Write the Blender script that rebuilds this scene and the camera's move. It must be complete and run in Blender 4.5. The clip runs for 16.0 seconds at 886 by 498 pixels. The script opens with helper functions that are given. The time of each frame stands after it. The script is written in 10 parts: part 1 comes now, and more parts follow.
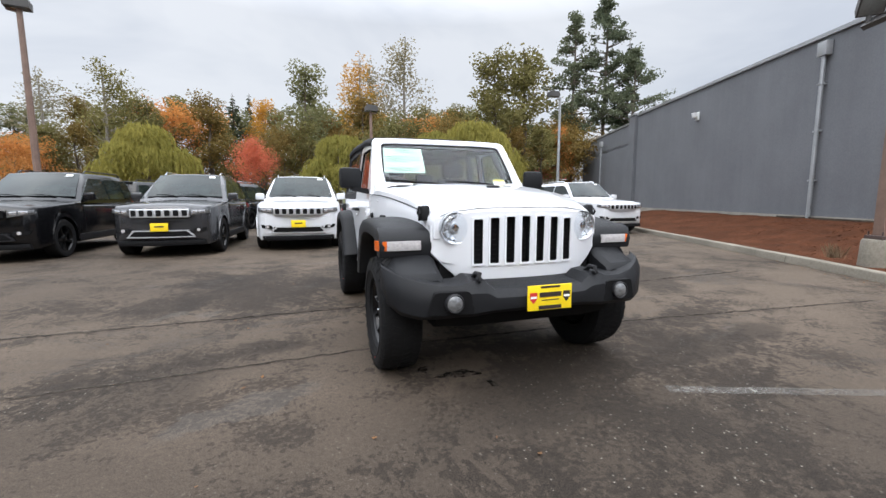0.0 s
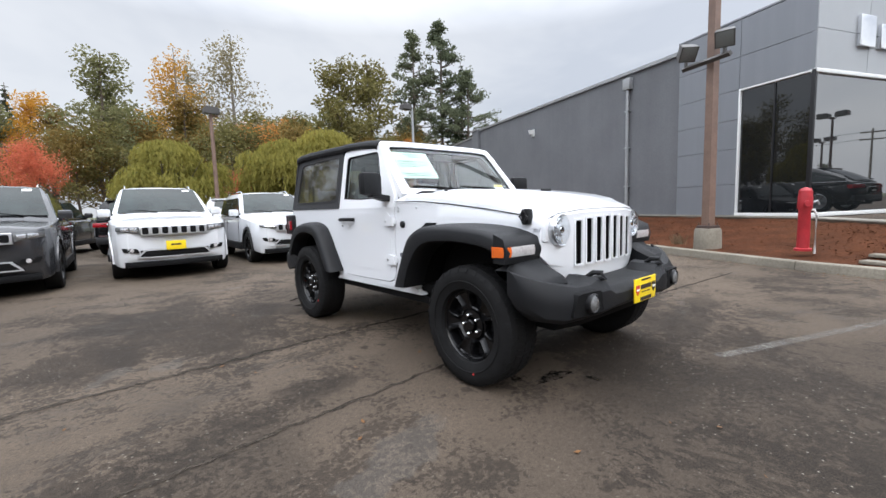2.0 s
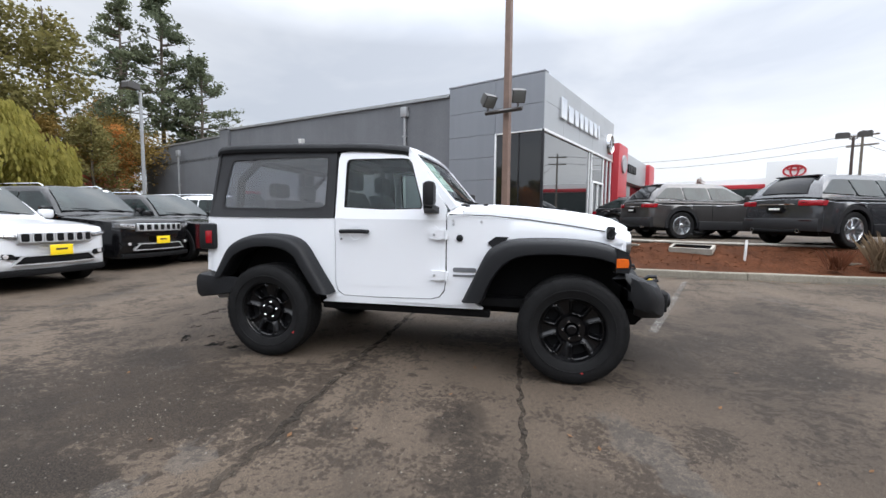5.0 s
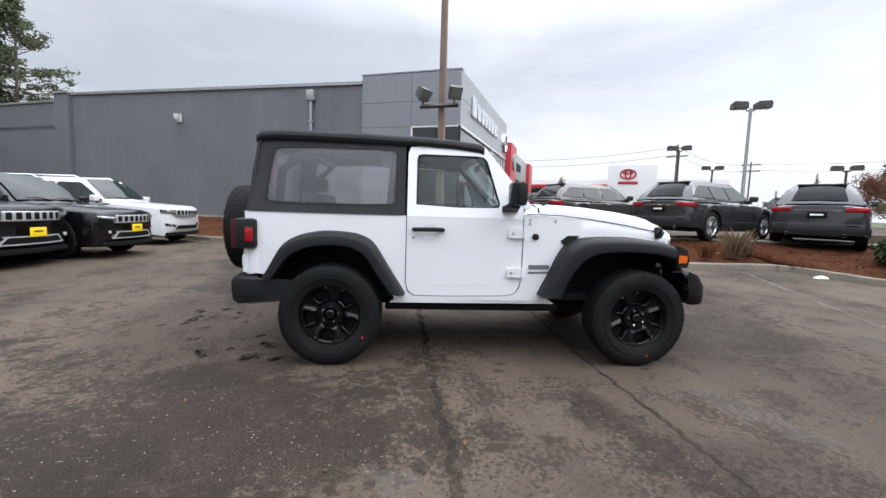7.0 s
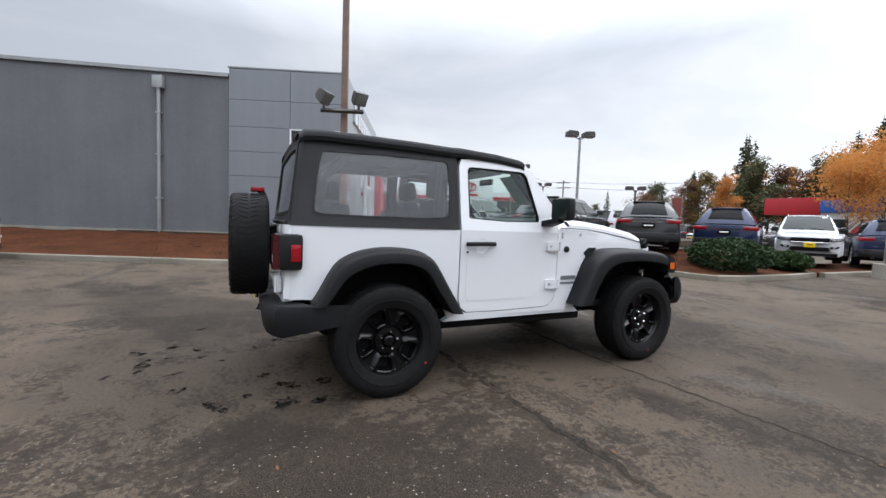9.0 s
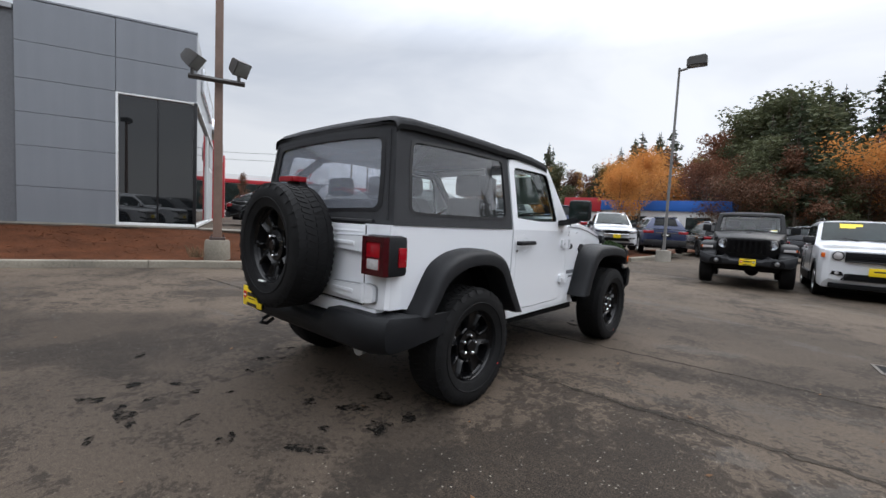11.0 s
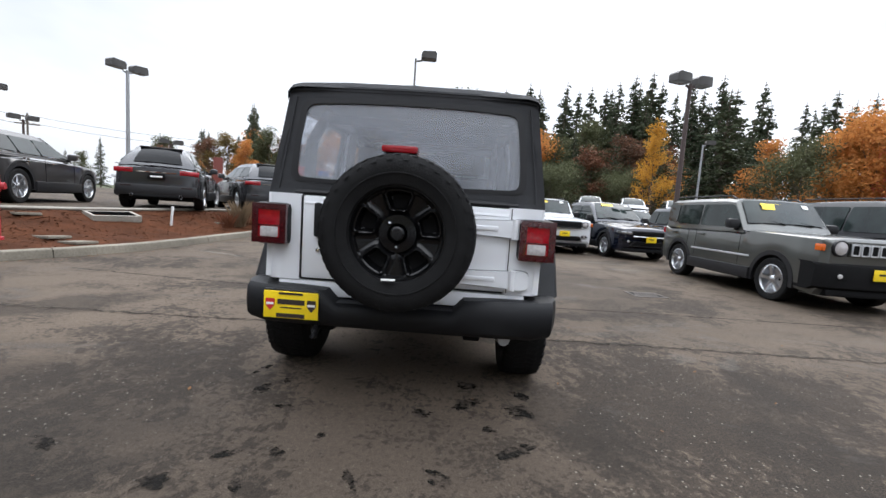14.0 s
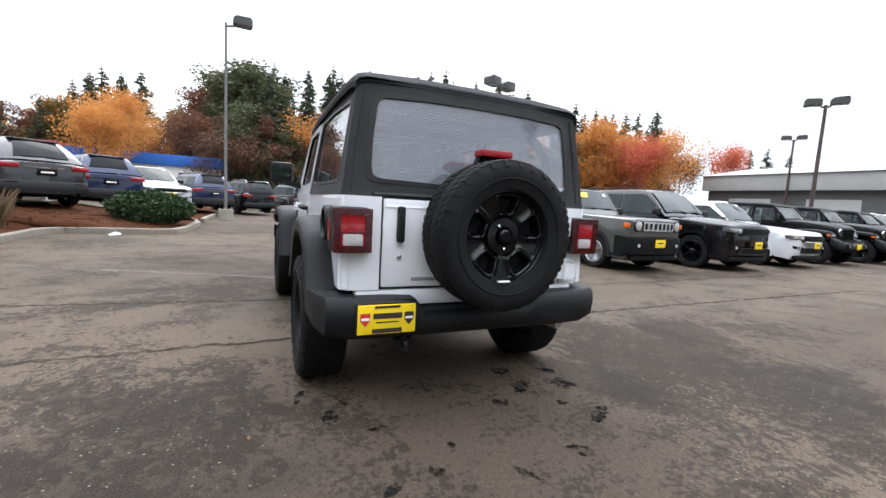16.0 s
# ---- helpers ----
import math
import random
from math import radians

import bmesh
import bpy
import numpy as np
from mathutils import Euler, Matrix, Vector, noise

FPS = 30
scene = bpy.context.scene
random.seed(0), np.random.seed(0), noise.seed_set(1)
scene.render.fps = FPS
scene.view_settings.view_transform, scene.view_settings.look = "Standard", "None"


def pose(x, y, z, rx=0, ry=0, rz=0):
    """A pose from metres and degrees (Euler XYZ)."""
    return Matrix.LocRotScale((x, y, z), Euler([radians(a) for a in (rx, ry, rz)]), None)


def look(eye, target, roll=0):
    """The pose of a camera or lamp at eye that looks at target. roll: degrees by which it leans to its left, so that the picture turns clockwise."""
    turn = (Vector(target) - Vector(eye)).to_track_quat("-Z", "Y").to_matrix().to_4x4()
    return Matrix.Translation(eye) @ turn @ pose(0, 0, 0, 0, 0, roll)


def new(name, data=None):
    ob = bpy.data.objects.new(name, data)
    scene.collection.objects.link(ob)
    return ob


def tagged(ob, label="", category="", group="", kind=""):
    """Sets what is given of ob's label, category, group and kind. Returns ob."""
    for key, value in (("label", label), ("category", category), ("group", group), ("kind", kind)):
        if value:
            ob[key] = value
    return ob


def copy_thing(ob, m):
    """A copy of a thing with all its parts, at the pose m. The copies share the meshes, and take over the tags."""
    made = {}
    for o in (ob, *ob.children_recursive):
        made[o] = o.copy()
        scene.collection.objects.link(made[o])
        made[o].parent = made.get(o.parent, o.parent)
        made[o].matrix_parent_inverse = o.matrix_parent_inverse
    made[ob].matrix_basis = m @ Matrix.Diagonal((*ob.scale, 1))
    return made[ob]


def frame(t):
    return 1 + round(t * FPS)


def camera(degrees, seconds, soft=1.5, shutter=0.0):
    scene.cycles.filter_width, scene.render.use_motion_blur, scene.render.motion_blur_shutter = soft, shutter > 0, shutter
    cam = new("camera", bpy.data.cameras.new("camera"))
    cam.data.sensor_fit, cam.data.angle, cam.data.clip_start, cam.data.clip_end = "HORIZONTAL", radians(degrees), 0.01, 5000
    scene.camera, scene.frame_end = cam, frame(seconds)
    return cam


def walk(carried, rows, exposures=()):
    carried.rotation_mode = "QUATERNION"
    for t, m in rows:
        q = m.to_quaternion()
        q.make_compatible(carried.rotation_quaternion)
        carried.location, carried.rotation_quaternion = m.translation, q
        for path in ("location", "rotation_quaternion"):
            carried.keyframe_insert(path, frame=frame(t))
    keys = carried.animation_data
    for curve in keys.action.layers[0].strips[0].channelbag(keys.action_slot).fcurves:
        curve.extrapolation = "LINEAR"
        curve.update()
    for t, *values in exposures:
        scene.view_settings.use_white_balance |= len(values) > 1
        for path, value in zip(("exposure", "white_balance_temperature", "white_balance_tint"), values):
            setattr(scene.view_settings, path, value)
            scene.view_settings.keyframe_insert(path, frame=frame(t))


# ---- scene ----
cam = camera(93.1, 16.0)
METRES, EYE, TILT, LEAN, TURN = 13.026, 1.177, 0.11, 1.72, -20.27
EAST, NORTH = -1.439, -4.040  # the first eye, from the middle of the parked convertible
ROWS = [
    (0.0, 0.0, 0.0, 0.0, 0.2, -6.97, -1.66),
    (0.5, -0.0298, 0.0049, -0.0012, -5.48, -6.88, -2.15),
    (1.0, -0.0616, 0.0096, -0.0018, -11.23, -6.69, -0.95),
    (1.5, -0.0898, 0.0243, -0.0029, -16.36, -6.11, -0.79),
    (2.0, -0.1215, 0.0342, -0.0048, -21.94, -5.24, 0.15),
    (2.5, -0.1491, 0.0503, -0.0074, -26.91, -3.77, -0.51),
    (3.0, -0.1795, 0.069, -0.0084, -33.14, -3.58, -1.26),
    (3.5, -0.2068, 0.0874, -0.008, -38.49, -4.65, -1.68),
    (4.0, -0.2259, 0.1132, -0.0077, -43.79, -5.81, -1.0),
    (4.5, -0.2484, 0.1355, -0.0071, -51.41, -4.4, -1.2),
    (7.0, -0.3149, 0.2732, -0.0057, -75.39, -3.83, -2.32),
    (7.5, -0.3182, 0.302, -0.007, -79.09, -4.08, -2.19),
    (8.0, -0.32, 0.3321, -0.0072, -84.68, -3.53, -3.26),
    (10.5, -0.2871, 0.4896, -0.0057, -113.46, -2.01, -0.12),
    (11.0, -0.2708, 0.5163, -0.0063, -119.4, -2.35, -2.19),
    (11.5, -0.2496, 0.5406, -0.0059, -126.16, -2.4, -2.92),
    (12.0, -0.2315, 0.5657, -0.0059, -133.43, -3.83, -2.23),
    (12.5, -0.2064, 0.5837, -0.0056, -140.24, -4.11, -1.18),
    (13.0, -0.1835, 0.6055, -0.006, -146.38, -4.34, -1.23),
    (13.5, -0.1571, 0.6199, -0.0073, -152.81, -4.53, -1.98),
    (14.0, -0.1285, 0.6302, -0.0071, -159.0, -4.96, -2.32),
    (14.5, -0.1002, 0.64, -0.0066, -165.72, -5.94, -2.6),
    (15.0, -0.0713, 0.6405, -0.0045, -171.37, -6.18, -2.16),
    (15.5, -0.0426, 0.649, -0.0036, -178.63, -6.24, -1.75),
    (16.0, -0.0151, 0.6501, -0.0036, -185.55, -6.14, -1.52),
]
walk(cam, [(t, pose(EAST, NORTH, EYE, TILT, LEAN, TURN) @ pose(METRES * x, METRES * y, METRES * z, 90 + pitch, roll, yaw)) for t, x, y, z, yaw, pitch, roll in ROWS],
     [(0.0, 0.2), (4.5, 0.2), (7.0, 0.15), (8.0, 0.1), (10.5, -0.24), (12.5, -0.26), (13.5, -0.02), (14.5, 0.25), (16.0, 0.44)])

# ---- light: a bright overcast afternoon ----
def build_world():
    w = bpy.data.worlds.new("overcast_sky")
    scene.world = w
    w.use_nodes = True
    nt = w.node_tree
    nt.nodes.clear()
    out = nt.nodes.new("ShaderNodeOutputWorld")
    bg = nt.nodes.new("ShaderNodeBackground")
    sky = nt.nodes.new("ShaderNodeTexSky")
    sky.sky_type = "NISHITA"
    sky.sun_disc = False
    sky.sun_elevation, sky.sun_rotation = radians(38), radians(200)
    sky.dust_density = 2.0
    dim = nt.nodes.new("ShaderNodeVectorMath")
    dim.operation = "SCALE"
    dim.inputs["Scale"].default_value = SKY_BLUE
    nt.links.new(sky.outputs["Color"], dim.inputs[0])
    tc = nt.nodes.new("ShaderNodeTexCoord")
    flat = nt.nodes.new("ShaderNodeMapping")
    flat.inputs["Scale"].default_value = (1.0, 1.0, 2.6)
    nt.links.new(tc.outputs["Generated"], flat.inputs["Vector"])
    cl = nt.nodes.new("ShaderNodeTexNoise")
    cl.inputs["Scale"].default_value, cl.inputs["Detail"].default_value, cl.inputs["Roughness"].default_value = 1.5, 5.0, 0.55
    cl.inputs["Distortion"].default_value = 0.4
    nt.links.new(flat.outputs["Vector"], cl.inputs["Vector"])
    ramp = nt.nodes.new("ShaderNodeValToRGB")
    ramp.color_ramp.elements[0].position, ramp.color_ramp.elements[1].position = 0.36, 0.62
    ramp.color_ramp.elements[0].color = (0.495, 0.532, 0.602, 1)
    ramp.color_ramp.elements[1].color = (0.675, 0.700, 0.745, 1)
    nt.links.new(cl.outputs["Fac"], ramp.inputs["Fac"])
    # the cloud sheet is brighter on the side where the sun stands behind it
    sep = nt.nodes.new("ShaderNodeVectorMath")
    sep.operation = "DOT_PRODUCT"
    sep.inputs[1].default_value = (-0.30, -0.80, 0.52)
    nt.links.new(tc.outputs["Generated"], sep.inputs[0])
    glow = nt.nodes.new("ShaderNodeMapRange")
    glow.inputs["From Min"].default_value, glow.inputs["From Max"].default_value = -0.9, 1.0
    glow.inputs["To Min"].default_value, glow.inputs["To Max"].default_value = 0.78, 1.45
    nt.links.new(sep.outputs["Value"], glow.inputs["Value"])
    # an overcast sky brightens towards the zenith
    high = nt.nodes.new("ShaderNodeVectorMath")
    high.operation = "DOT_PRODUCT"
    high.inputs[1].default_value = (0, 0, 1)
    nt.links.new(tc.outputs["Generated"], high.inputs[0])
    zen = nt.nodes.new("ShaderNodeMapRange")
    zen.inputs["From Min"].default_value, zen.inputs["From Max"].default_value = 0.36, 0.80
    zen.inputs["To Min"].default_value, zen.inputs["To Max"].default_value = 1.0, ZENITH
    nt.links.new(high.outputs["Value"], zen.inputs["Value"])
    both = nt.nodes.new("ShaderNodeMath")
    both.operation = "MULTIPLY"
    nt.links.new(glow.outputs["Result"], both.inputs[0])
    nt.links.new(zen.outputs["Result"], both.inputs[1])
    mul = nt.nodes.new("ShaderNodeVectorMath")
    mul.operation = "SCALE"
    nt.links.new(ramp.outputs["Color"], mul.inputs[0])
    nt.links.new(both.outputs[0], mul.inputs["Scale"])
    add = nt.nodes.new("ShaderNodeVectorMath")
    nt.links.new(dim.outputs["Vector"], add.inputs[0])
    nt.links.new(mul.outputs["Vector"], add.inputs[1])
    nt.links.new(add.outputs["Vector"], bg.inputs["Color"])
    bg.inputs["Strength"].default_value = SKY_LIGHT
    nt.links.new(bg.outputs["Background"], out.inputs["Surface"])


SKY_BLUE, SKY_LIGHT, ZENITH = 0.010, 1.12, 3.9
build_world()
sun_data = bpy.data.lights.new("sun", "SUN")
sun_data.energy, sun_data.angle, sun_data.color = 0.7, radians(40), (1.0, 0.95, 0.88)
sun_lamp = new("sun", sun_data)
sun_lamp.matrix_world = look((-10, -27, 30), (0, 0, 0))


# ---- materials ----
MATS = {}


def mat(name, color, rough=0.5, metal=0.0, spec=0.5, coat=0.0, grain=0.0, grain_scale=40.0, bump=0.0, bump_scale=200.0,
        blotch=0.0, blotch_scale=1.5, trans=0.0, alpha=1.0, vary=0.0, rough_var=0.0, emit=None, emit_strength=0.0, ior=1.5, space="Object", streak=0.0):
    """A node material: base colour with grain and blotches at two scales, relief, and a change from object to object."""
    m = bpy.data.materials.new(name)
    MATS[name] = m
    m.use_nodes = True
    nt = m.node_tree
    b = nt.nodes["Principled BSDF"]
    b.inputs["Base Color"].default_value = (*color, 1)
    b.inputs["Roughness"].default_value = rough
    b.inputs["Metallic"].default_value = metal
    b.inputs["Specular IOR Level"].default_value = spec
    b.inputs["Coat Weight"].default_value = coat
    b.inputs["Coat Roughness"].default_value = 0.03
    b.inputs["Transmission Weight"].default_value = trans
    b.inputs["IOR"].default_value = ior
    b.inputs["Alpha"].default_value = alpha
    if emit:
        b.inputs["Emission Color"].default_value = (*emit, 1)
        b.inputs["Emission Strength"].default_value = emit_strength
    tc = nt.nodes.new("ShaderNodeTexCoord")
    col = None

    def noise_node(scale, detail=4.0, rough_=0.6):
        n = nt.nodes.new("ShaderNodeTexNoise")
        n.inputs["Scale"].default_value, n.inputs["Detail"].default_value, n.inputs["Roughness"].default_value = scale, detail, rough_
        nt.links.new(tc.outputs[space], n.inputs["Vector"])
        return n

    def shade(prev, fac_socket, amount):
        mr = nt.nodes.new("ShaderNodeMapRange")
        mr.inputs["From Min"].default_value, mr.inputs["From Max"].default_value = 0.3, 0.7
        mr.inputs["To Min"].default_value, mr.inputs["To Max"].default_value = 1 - amount, 1 + amount
        nt.links.new(fac_socket, mr.inputs["Value"])
        mu = nt.nodes.new("ShaderNodeVectorMath")
        mu.operation = "SCALE"
        if prev is None:
            mu.inputs[0].default_value = color
        else:
            nt.links.new(prev, mu.inputs[0])
        nt.links.new(mr.outputs["Result"], mu.inputs["Scale"])
        return mu.outputs["Vector"]

    if grain:
        col = shade(col, noise_node(grain_scale, 5).outputs["Fac"], grain)
    if blotch:
        col = shade(col, noise_node(blotch_scale, 6).outputs["Fac"], blotch)
    if streak:
        # rain has run down the surface
        long = nt.nodes.new("ShaderNodeMapping")
        long.inputs["Scale"].default_value = (2.2, 2.2, 0.10)
        nt.links.new(tc.outputs[space], long.inputs["Vector"])
        run = noise_node(1.6, 5)
        nt.links.new(long.outputs["Vector"], run.inputs["Vector"])
        col = shade(col, run.outputs["Fac"], streak)
    if vary:
        oi = nt.nodes.new("ShaderNodeObjectInfo")
        mr = nt.nodes.new("ShaderNodeMapRange")
        mr.inputs["From Min"].default_value, mr.inputs["From Max"].default_value = 0.0, 1.0
        mr.inputs["To Min"].default_value, mr.inputs["To Max"].default_value = 0.3, 0.7
        nt.links.new(oi.outputs["Random"], mr.inputs["Value"])
        col = shade(col, mr.outputs["Result"], vary)
    if col is not None:
        nt.links.new(col, b.inputs["Base Color"])
    if rough_var:
        mr = nt.nodes.new("ShaderNodeMapRange")
        mr.inputs["To Min"].default_value, mr.inputs["To Max"].default_value = max(0.0, rough - rough_var), min(1.0, rough + rough_var)
        nt.links.new(noise_node(blotch_scale * 1.7, 5).outputs["Fac"], mr.inputs["Value"])
        nt.links.new(mr.outputs["Result"], b.inputs["Roughness"])
    if bump:
        bp = nt.nodes.new("ShaderNodeBump")
        bp.inputs["Strength"].default_value, bp.inputs["Distance"].default_value = bump, 0.01
        nt.links.new(noise_node(bump_scale, 3).outputs["Fac"], bp.inputs["Height"])
        nt.links.new(bp.outputs["Normal"], b.inputs["Normal"])
    return m


def foliage_mat(name, c1, c2, trans=0.48):
    """Leaves: a colour between two, changing from clump to clump and from tree to tree."""
    m = bpy.data.materials.new(name)
    m.use_nodes = True
    nt = m.node_tree
    b = nt.nodes["Principled BSDF"]
    b.inputs["Roughness"].default_value = 0.7
    b.inputs["Specular IOR Level"].default_value = 0.2
    geo = nt.nodes.new("ShaderNodeNewGeometry")
    oi = nt.nodes.new("ShaderNodeObjectInfo")
    tc = nt.nodes.new("ShaderNodeTexCoord")
    n = nt.nodes.new("ShaderNodeTexNoise")
    n.inputs["Scale"].default_value = 0.6
    nt.links.new(tc.outputs["Object"], n.inputs["Vector"])
    a = nt.nodes.new("ShaderNodeMath")
    a.operation = "ADD"
    nt.links.new(geo.outputs["Random Per Island"], a.inputs[0])
    nt.links.new(n.outputs["Fac"], a.inputs[1])
    a2 = nt.nodes.new("ShaderNodeMath")
    a2.operation = "ADD"
    nt.links.new(a.outputs[0], a2.inputs[0])
    nt.links.new(oi.outputs["Random"], a2.inputs[1])
    r = nt.nodes.new("ShaderNodeMapRange")
    r.inputs["From Min"].default_value, r.inputs["From Max"].default_value = 0.5, 2.1
    nt.links.new(a2.outputs[0], r.inputs["Value"])
    mx = nt.nodes.new("ShaderNodeMix")
    mx.data_type = "RGBA"
    mx.inputs["A"].default_value, mx.inputs["B"].default_value = (*c1, 1), (*c2, 1)
    nt.links.new(r.outputs["Result"], mx.inputs["Factor"])
    nt.links.new(mx.outputs["Result"], b.inputs["Base Color"])
    tr = nt.nodes.new("ShaderNodeBsdfTranslucent")
    nt.links.new(mx.outputs["Result"], tr.inputs["Color"])
    ms = nt.nodes.new("ShaderNodeMixShader")
    ms.inputs["Fac"].default_value = trans
    nt.links.new(b.outputs["BSDF"], ms.inputs[1])
    nt.links.new(tr.outputs["BSDF"], ms.inputs[2])
    nt.links.new(ms.outputs["Shader"], nt.nodes["Material Output"].inputs["Surface"])
    return m


def glass_mat(name, tint, rough=0.0, haze=0.0, haze_color=(0.8, 0.82, 0.85), gloss=0.045):
    """Thin window glass: clear with a tint, a Fresnel gloss over it, and for old vinyl a milky haze."""
    m = bpy.data.materials.new(name)
    m.use_nodes = True
    nt = m.node_tree
    nt.nodes.remove(nt.nodes["Principled BSDF"])
    tr = nt.nodes.new("ShaderNodeBsdfTransparent")
    tr.inputs["Color"].default_value = (*tint, 1)
    gl = nt.nodes.new("ShaderNodeBsdfGlossy")
    gl.inputs["Roughness"].default_value = rough
    lw = nt.nodes.new("ShaderNodeLayerWeight")
    lw.inputs["Blend"].default_value = 0.5
    pw = nt.nodes.new("ShaderNodeMath")
    pw.operation = "POWER"
    pw.inputs[1].default_value = 4.0
    nt.links.new(lw.outputs["Facing"], pw.inputs[0])
    fr = nt.nodes.new("ShaderNodeMath")
    fr.operation = "MULTIPLY_ADD"
    fr.inputs[1].default_value, fr.inputs[2].default_value = 0.85, gloss
    nt.links.new(pw.outputs[0], fr.inputs[0])
    base = tr.outputs["BSDF"]
    if haze:
        df = nt.nodes.new("ShaderNodeBsdfDiffuse")
        df.inputs["Color"].default_value = (*haze_color, 1)
        hm = nt.nodes.new("ShaderNodeMixShader")
        hm.inputs["Fac"].default_value = haze
        nt.links.new(base, hm.inputs[1])
        nt.links.new(df.outputs["BSDF"], hm.inputs[2])
        base = hm.outputs["Shader"]
        tc = nt.nodes.new("ShaderNodeTexCoord")
        n = nt.nodes.new("ShaderNodeTexNoise")
        n.inputs["Scale"].default_value, n.inputs["Detail"].default_value = 1.6, 1.0
        nt.links.new(tc.outputs["Object"], n.inputs["Vector"])
        bp = nt.nodes.new("ShaderNodeBump")
        bp.inputs["Strength"].default_value, bp.inputs["Distance"].default_value = 0.05, 0.03
        nt.links.new(n.outputs["Fac"], bp.inputs["Height"])
        nt.links.new(bp.outputs["Normal"], gl.inputs["Normal"])
    ms = nt.nodes.new("ShaderNodeMixShader")
    nt.links.new(fr.outputs[0], ms.inputs["Fac"])
    nt.links.new(base, ms.inputs[1])
    nt.links.new(gl.outputs["BSDF"], ms.inputs[2])
    nt.links.new(ms.outputs["Shader"], nt.nodes["Material Output"].inputs["Surface"])
    return m


# darker, gritty places where the surface has worn: x, y, half length, half breadth, turn
WORN = (
           (-1.21, 2.16, 1.42, 0.38, 1.09), (1.59, 1.57, 0.74, 0.38, 1.78), (2.28, 1.04, 0.57, 0.45, 3.11), (1.9, 2.19, 0.71, 0.45, -1.04), (1.94, 1.94, 0.9, 0.45, -1.97), (-1.5, 1.61, 0.82, 0.4, 1.36),
           (-1.35, 2.08, 1.91, 0.42, -2.0), (-2.11, 2.14, 0.38, 0.22, -1.23), (-1.88, 0.2, 0.34, 0.2, -2.61), (-1.53, -0.45, 0.24, 0.12, -3.1), (0.83, -2.08, 1.75, 0.6, -2.23),
           (0.22, -1.47, 0.64, 0.4, -2.08), (-1.79, 2.37, 2.19, 0.45, -1.55), (-2.58, -0.83, 0.46, 0.16, -0.13), (2.01, 2.57, 1.13, 0.35, -1.83), 
           (-0.2, -2.95, 0.54, 0.35, -0.95), (-2.78, 1.11, 0.68, 0.4, -2.01), (-2.09, 2.42, 0.83, 0.5, -0.51), (-3.18, -1.21, 1.57, 0.35, -2.51),
)


# smooth dark damp patches, and one broad darker area at (2.50, 2.60), likewise
DAMP = (
    (-2.58, 1.30, 0.30, 0.14, -1.30), (-2.45, 2.15, 0.55, 0.10, -1.08), (-2.37, 2.86, 0.60, 0.12, -1.08), (-0.95, 2.03, 0.50, 0.24, -1.08),
    (2.59, 3.02, 0.85, 0.18, 0.70), (3.15, 2.36, 0.75, 0.16, 0.70), (2.46, 1.87, 0.55, 0.14, 0.70), (1.64, 3.00, 0.70, 0.12, 0.70), (-2.07, 2.09, 0.26, 0.14, 0.20),
    (-2.41, 1.63, 0.24, 0.16, 0.50), (2.50, 2.60, 1.70, 0.75, 0.70), (4.20, 3.60, 1.50, 0.40, 0.60), (3.60, 0.60, 1.10, 0.30, 0.90), (0.10, -1.85, 0.75, 0.34, 0.30), (1.90, -1.60, 0.90, 0.22, 0.20), (-1.60, -0.50, 0.34, 0.16, -0.60),
)

# broad areas mixed slightly darker, and small smooth pale patches, likewise
# the first also holds the convertible's shadow, painted into the ground colour
DULL = ((0.55, 2.75, 1.60, 0.80, 0.10), (0.40, -2.85, 1.90, 0.65, -0.30), (1.90, -3.90, 1.30, 0.50, -0.30), (-2.55, -1.20, 0.80, 0.40, 0.90), (-2.60, -2.60, 1.40, 0.90, 0.20), (-2.15, 2.75, 0.70, 0.40, 0.20))
# on the first two the pale tone is a sky reflection painted in
PALE = ((-2.23, 0.80, 0.13, 0.075, 0.30), (-2.60, 0.84, 0.20, 0.085, 0.90), (-1.70, -1.55, 0.30, 0.14, 0.30))


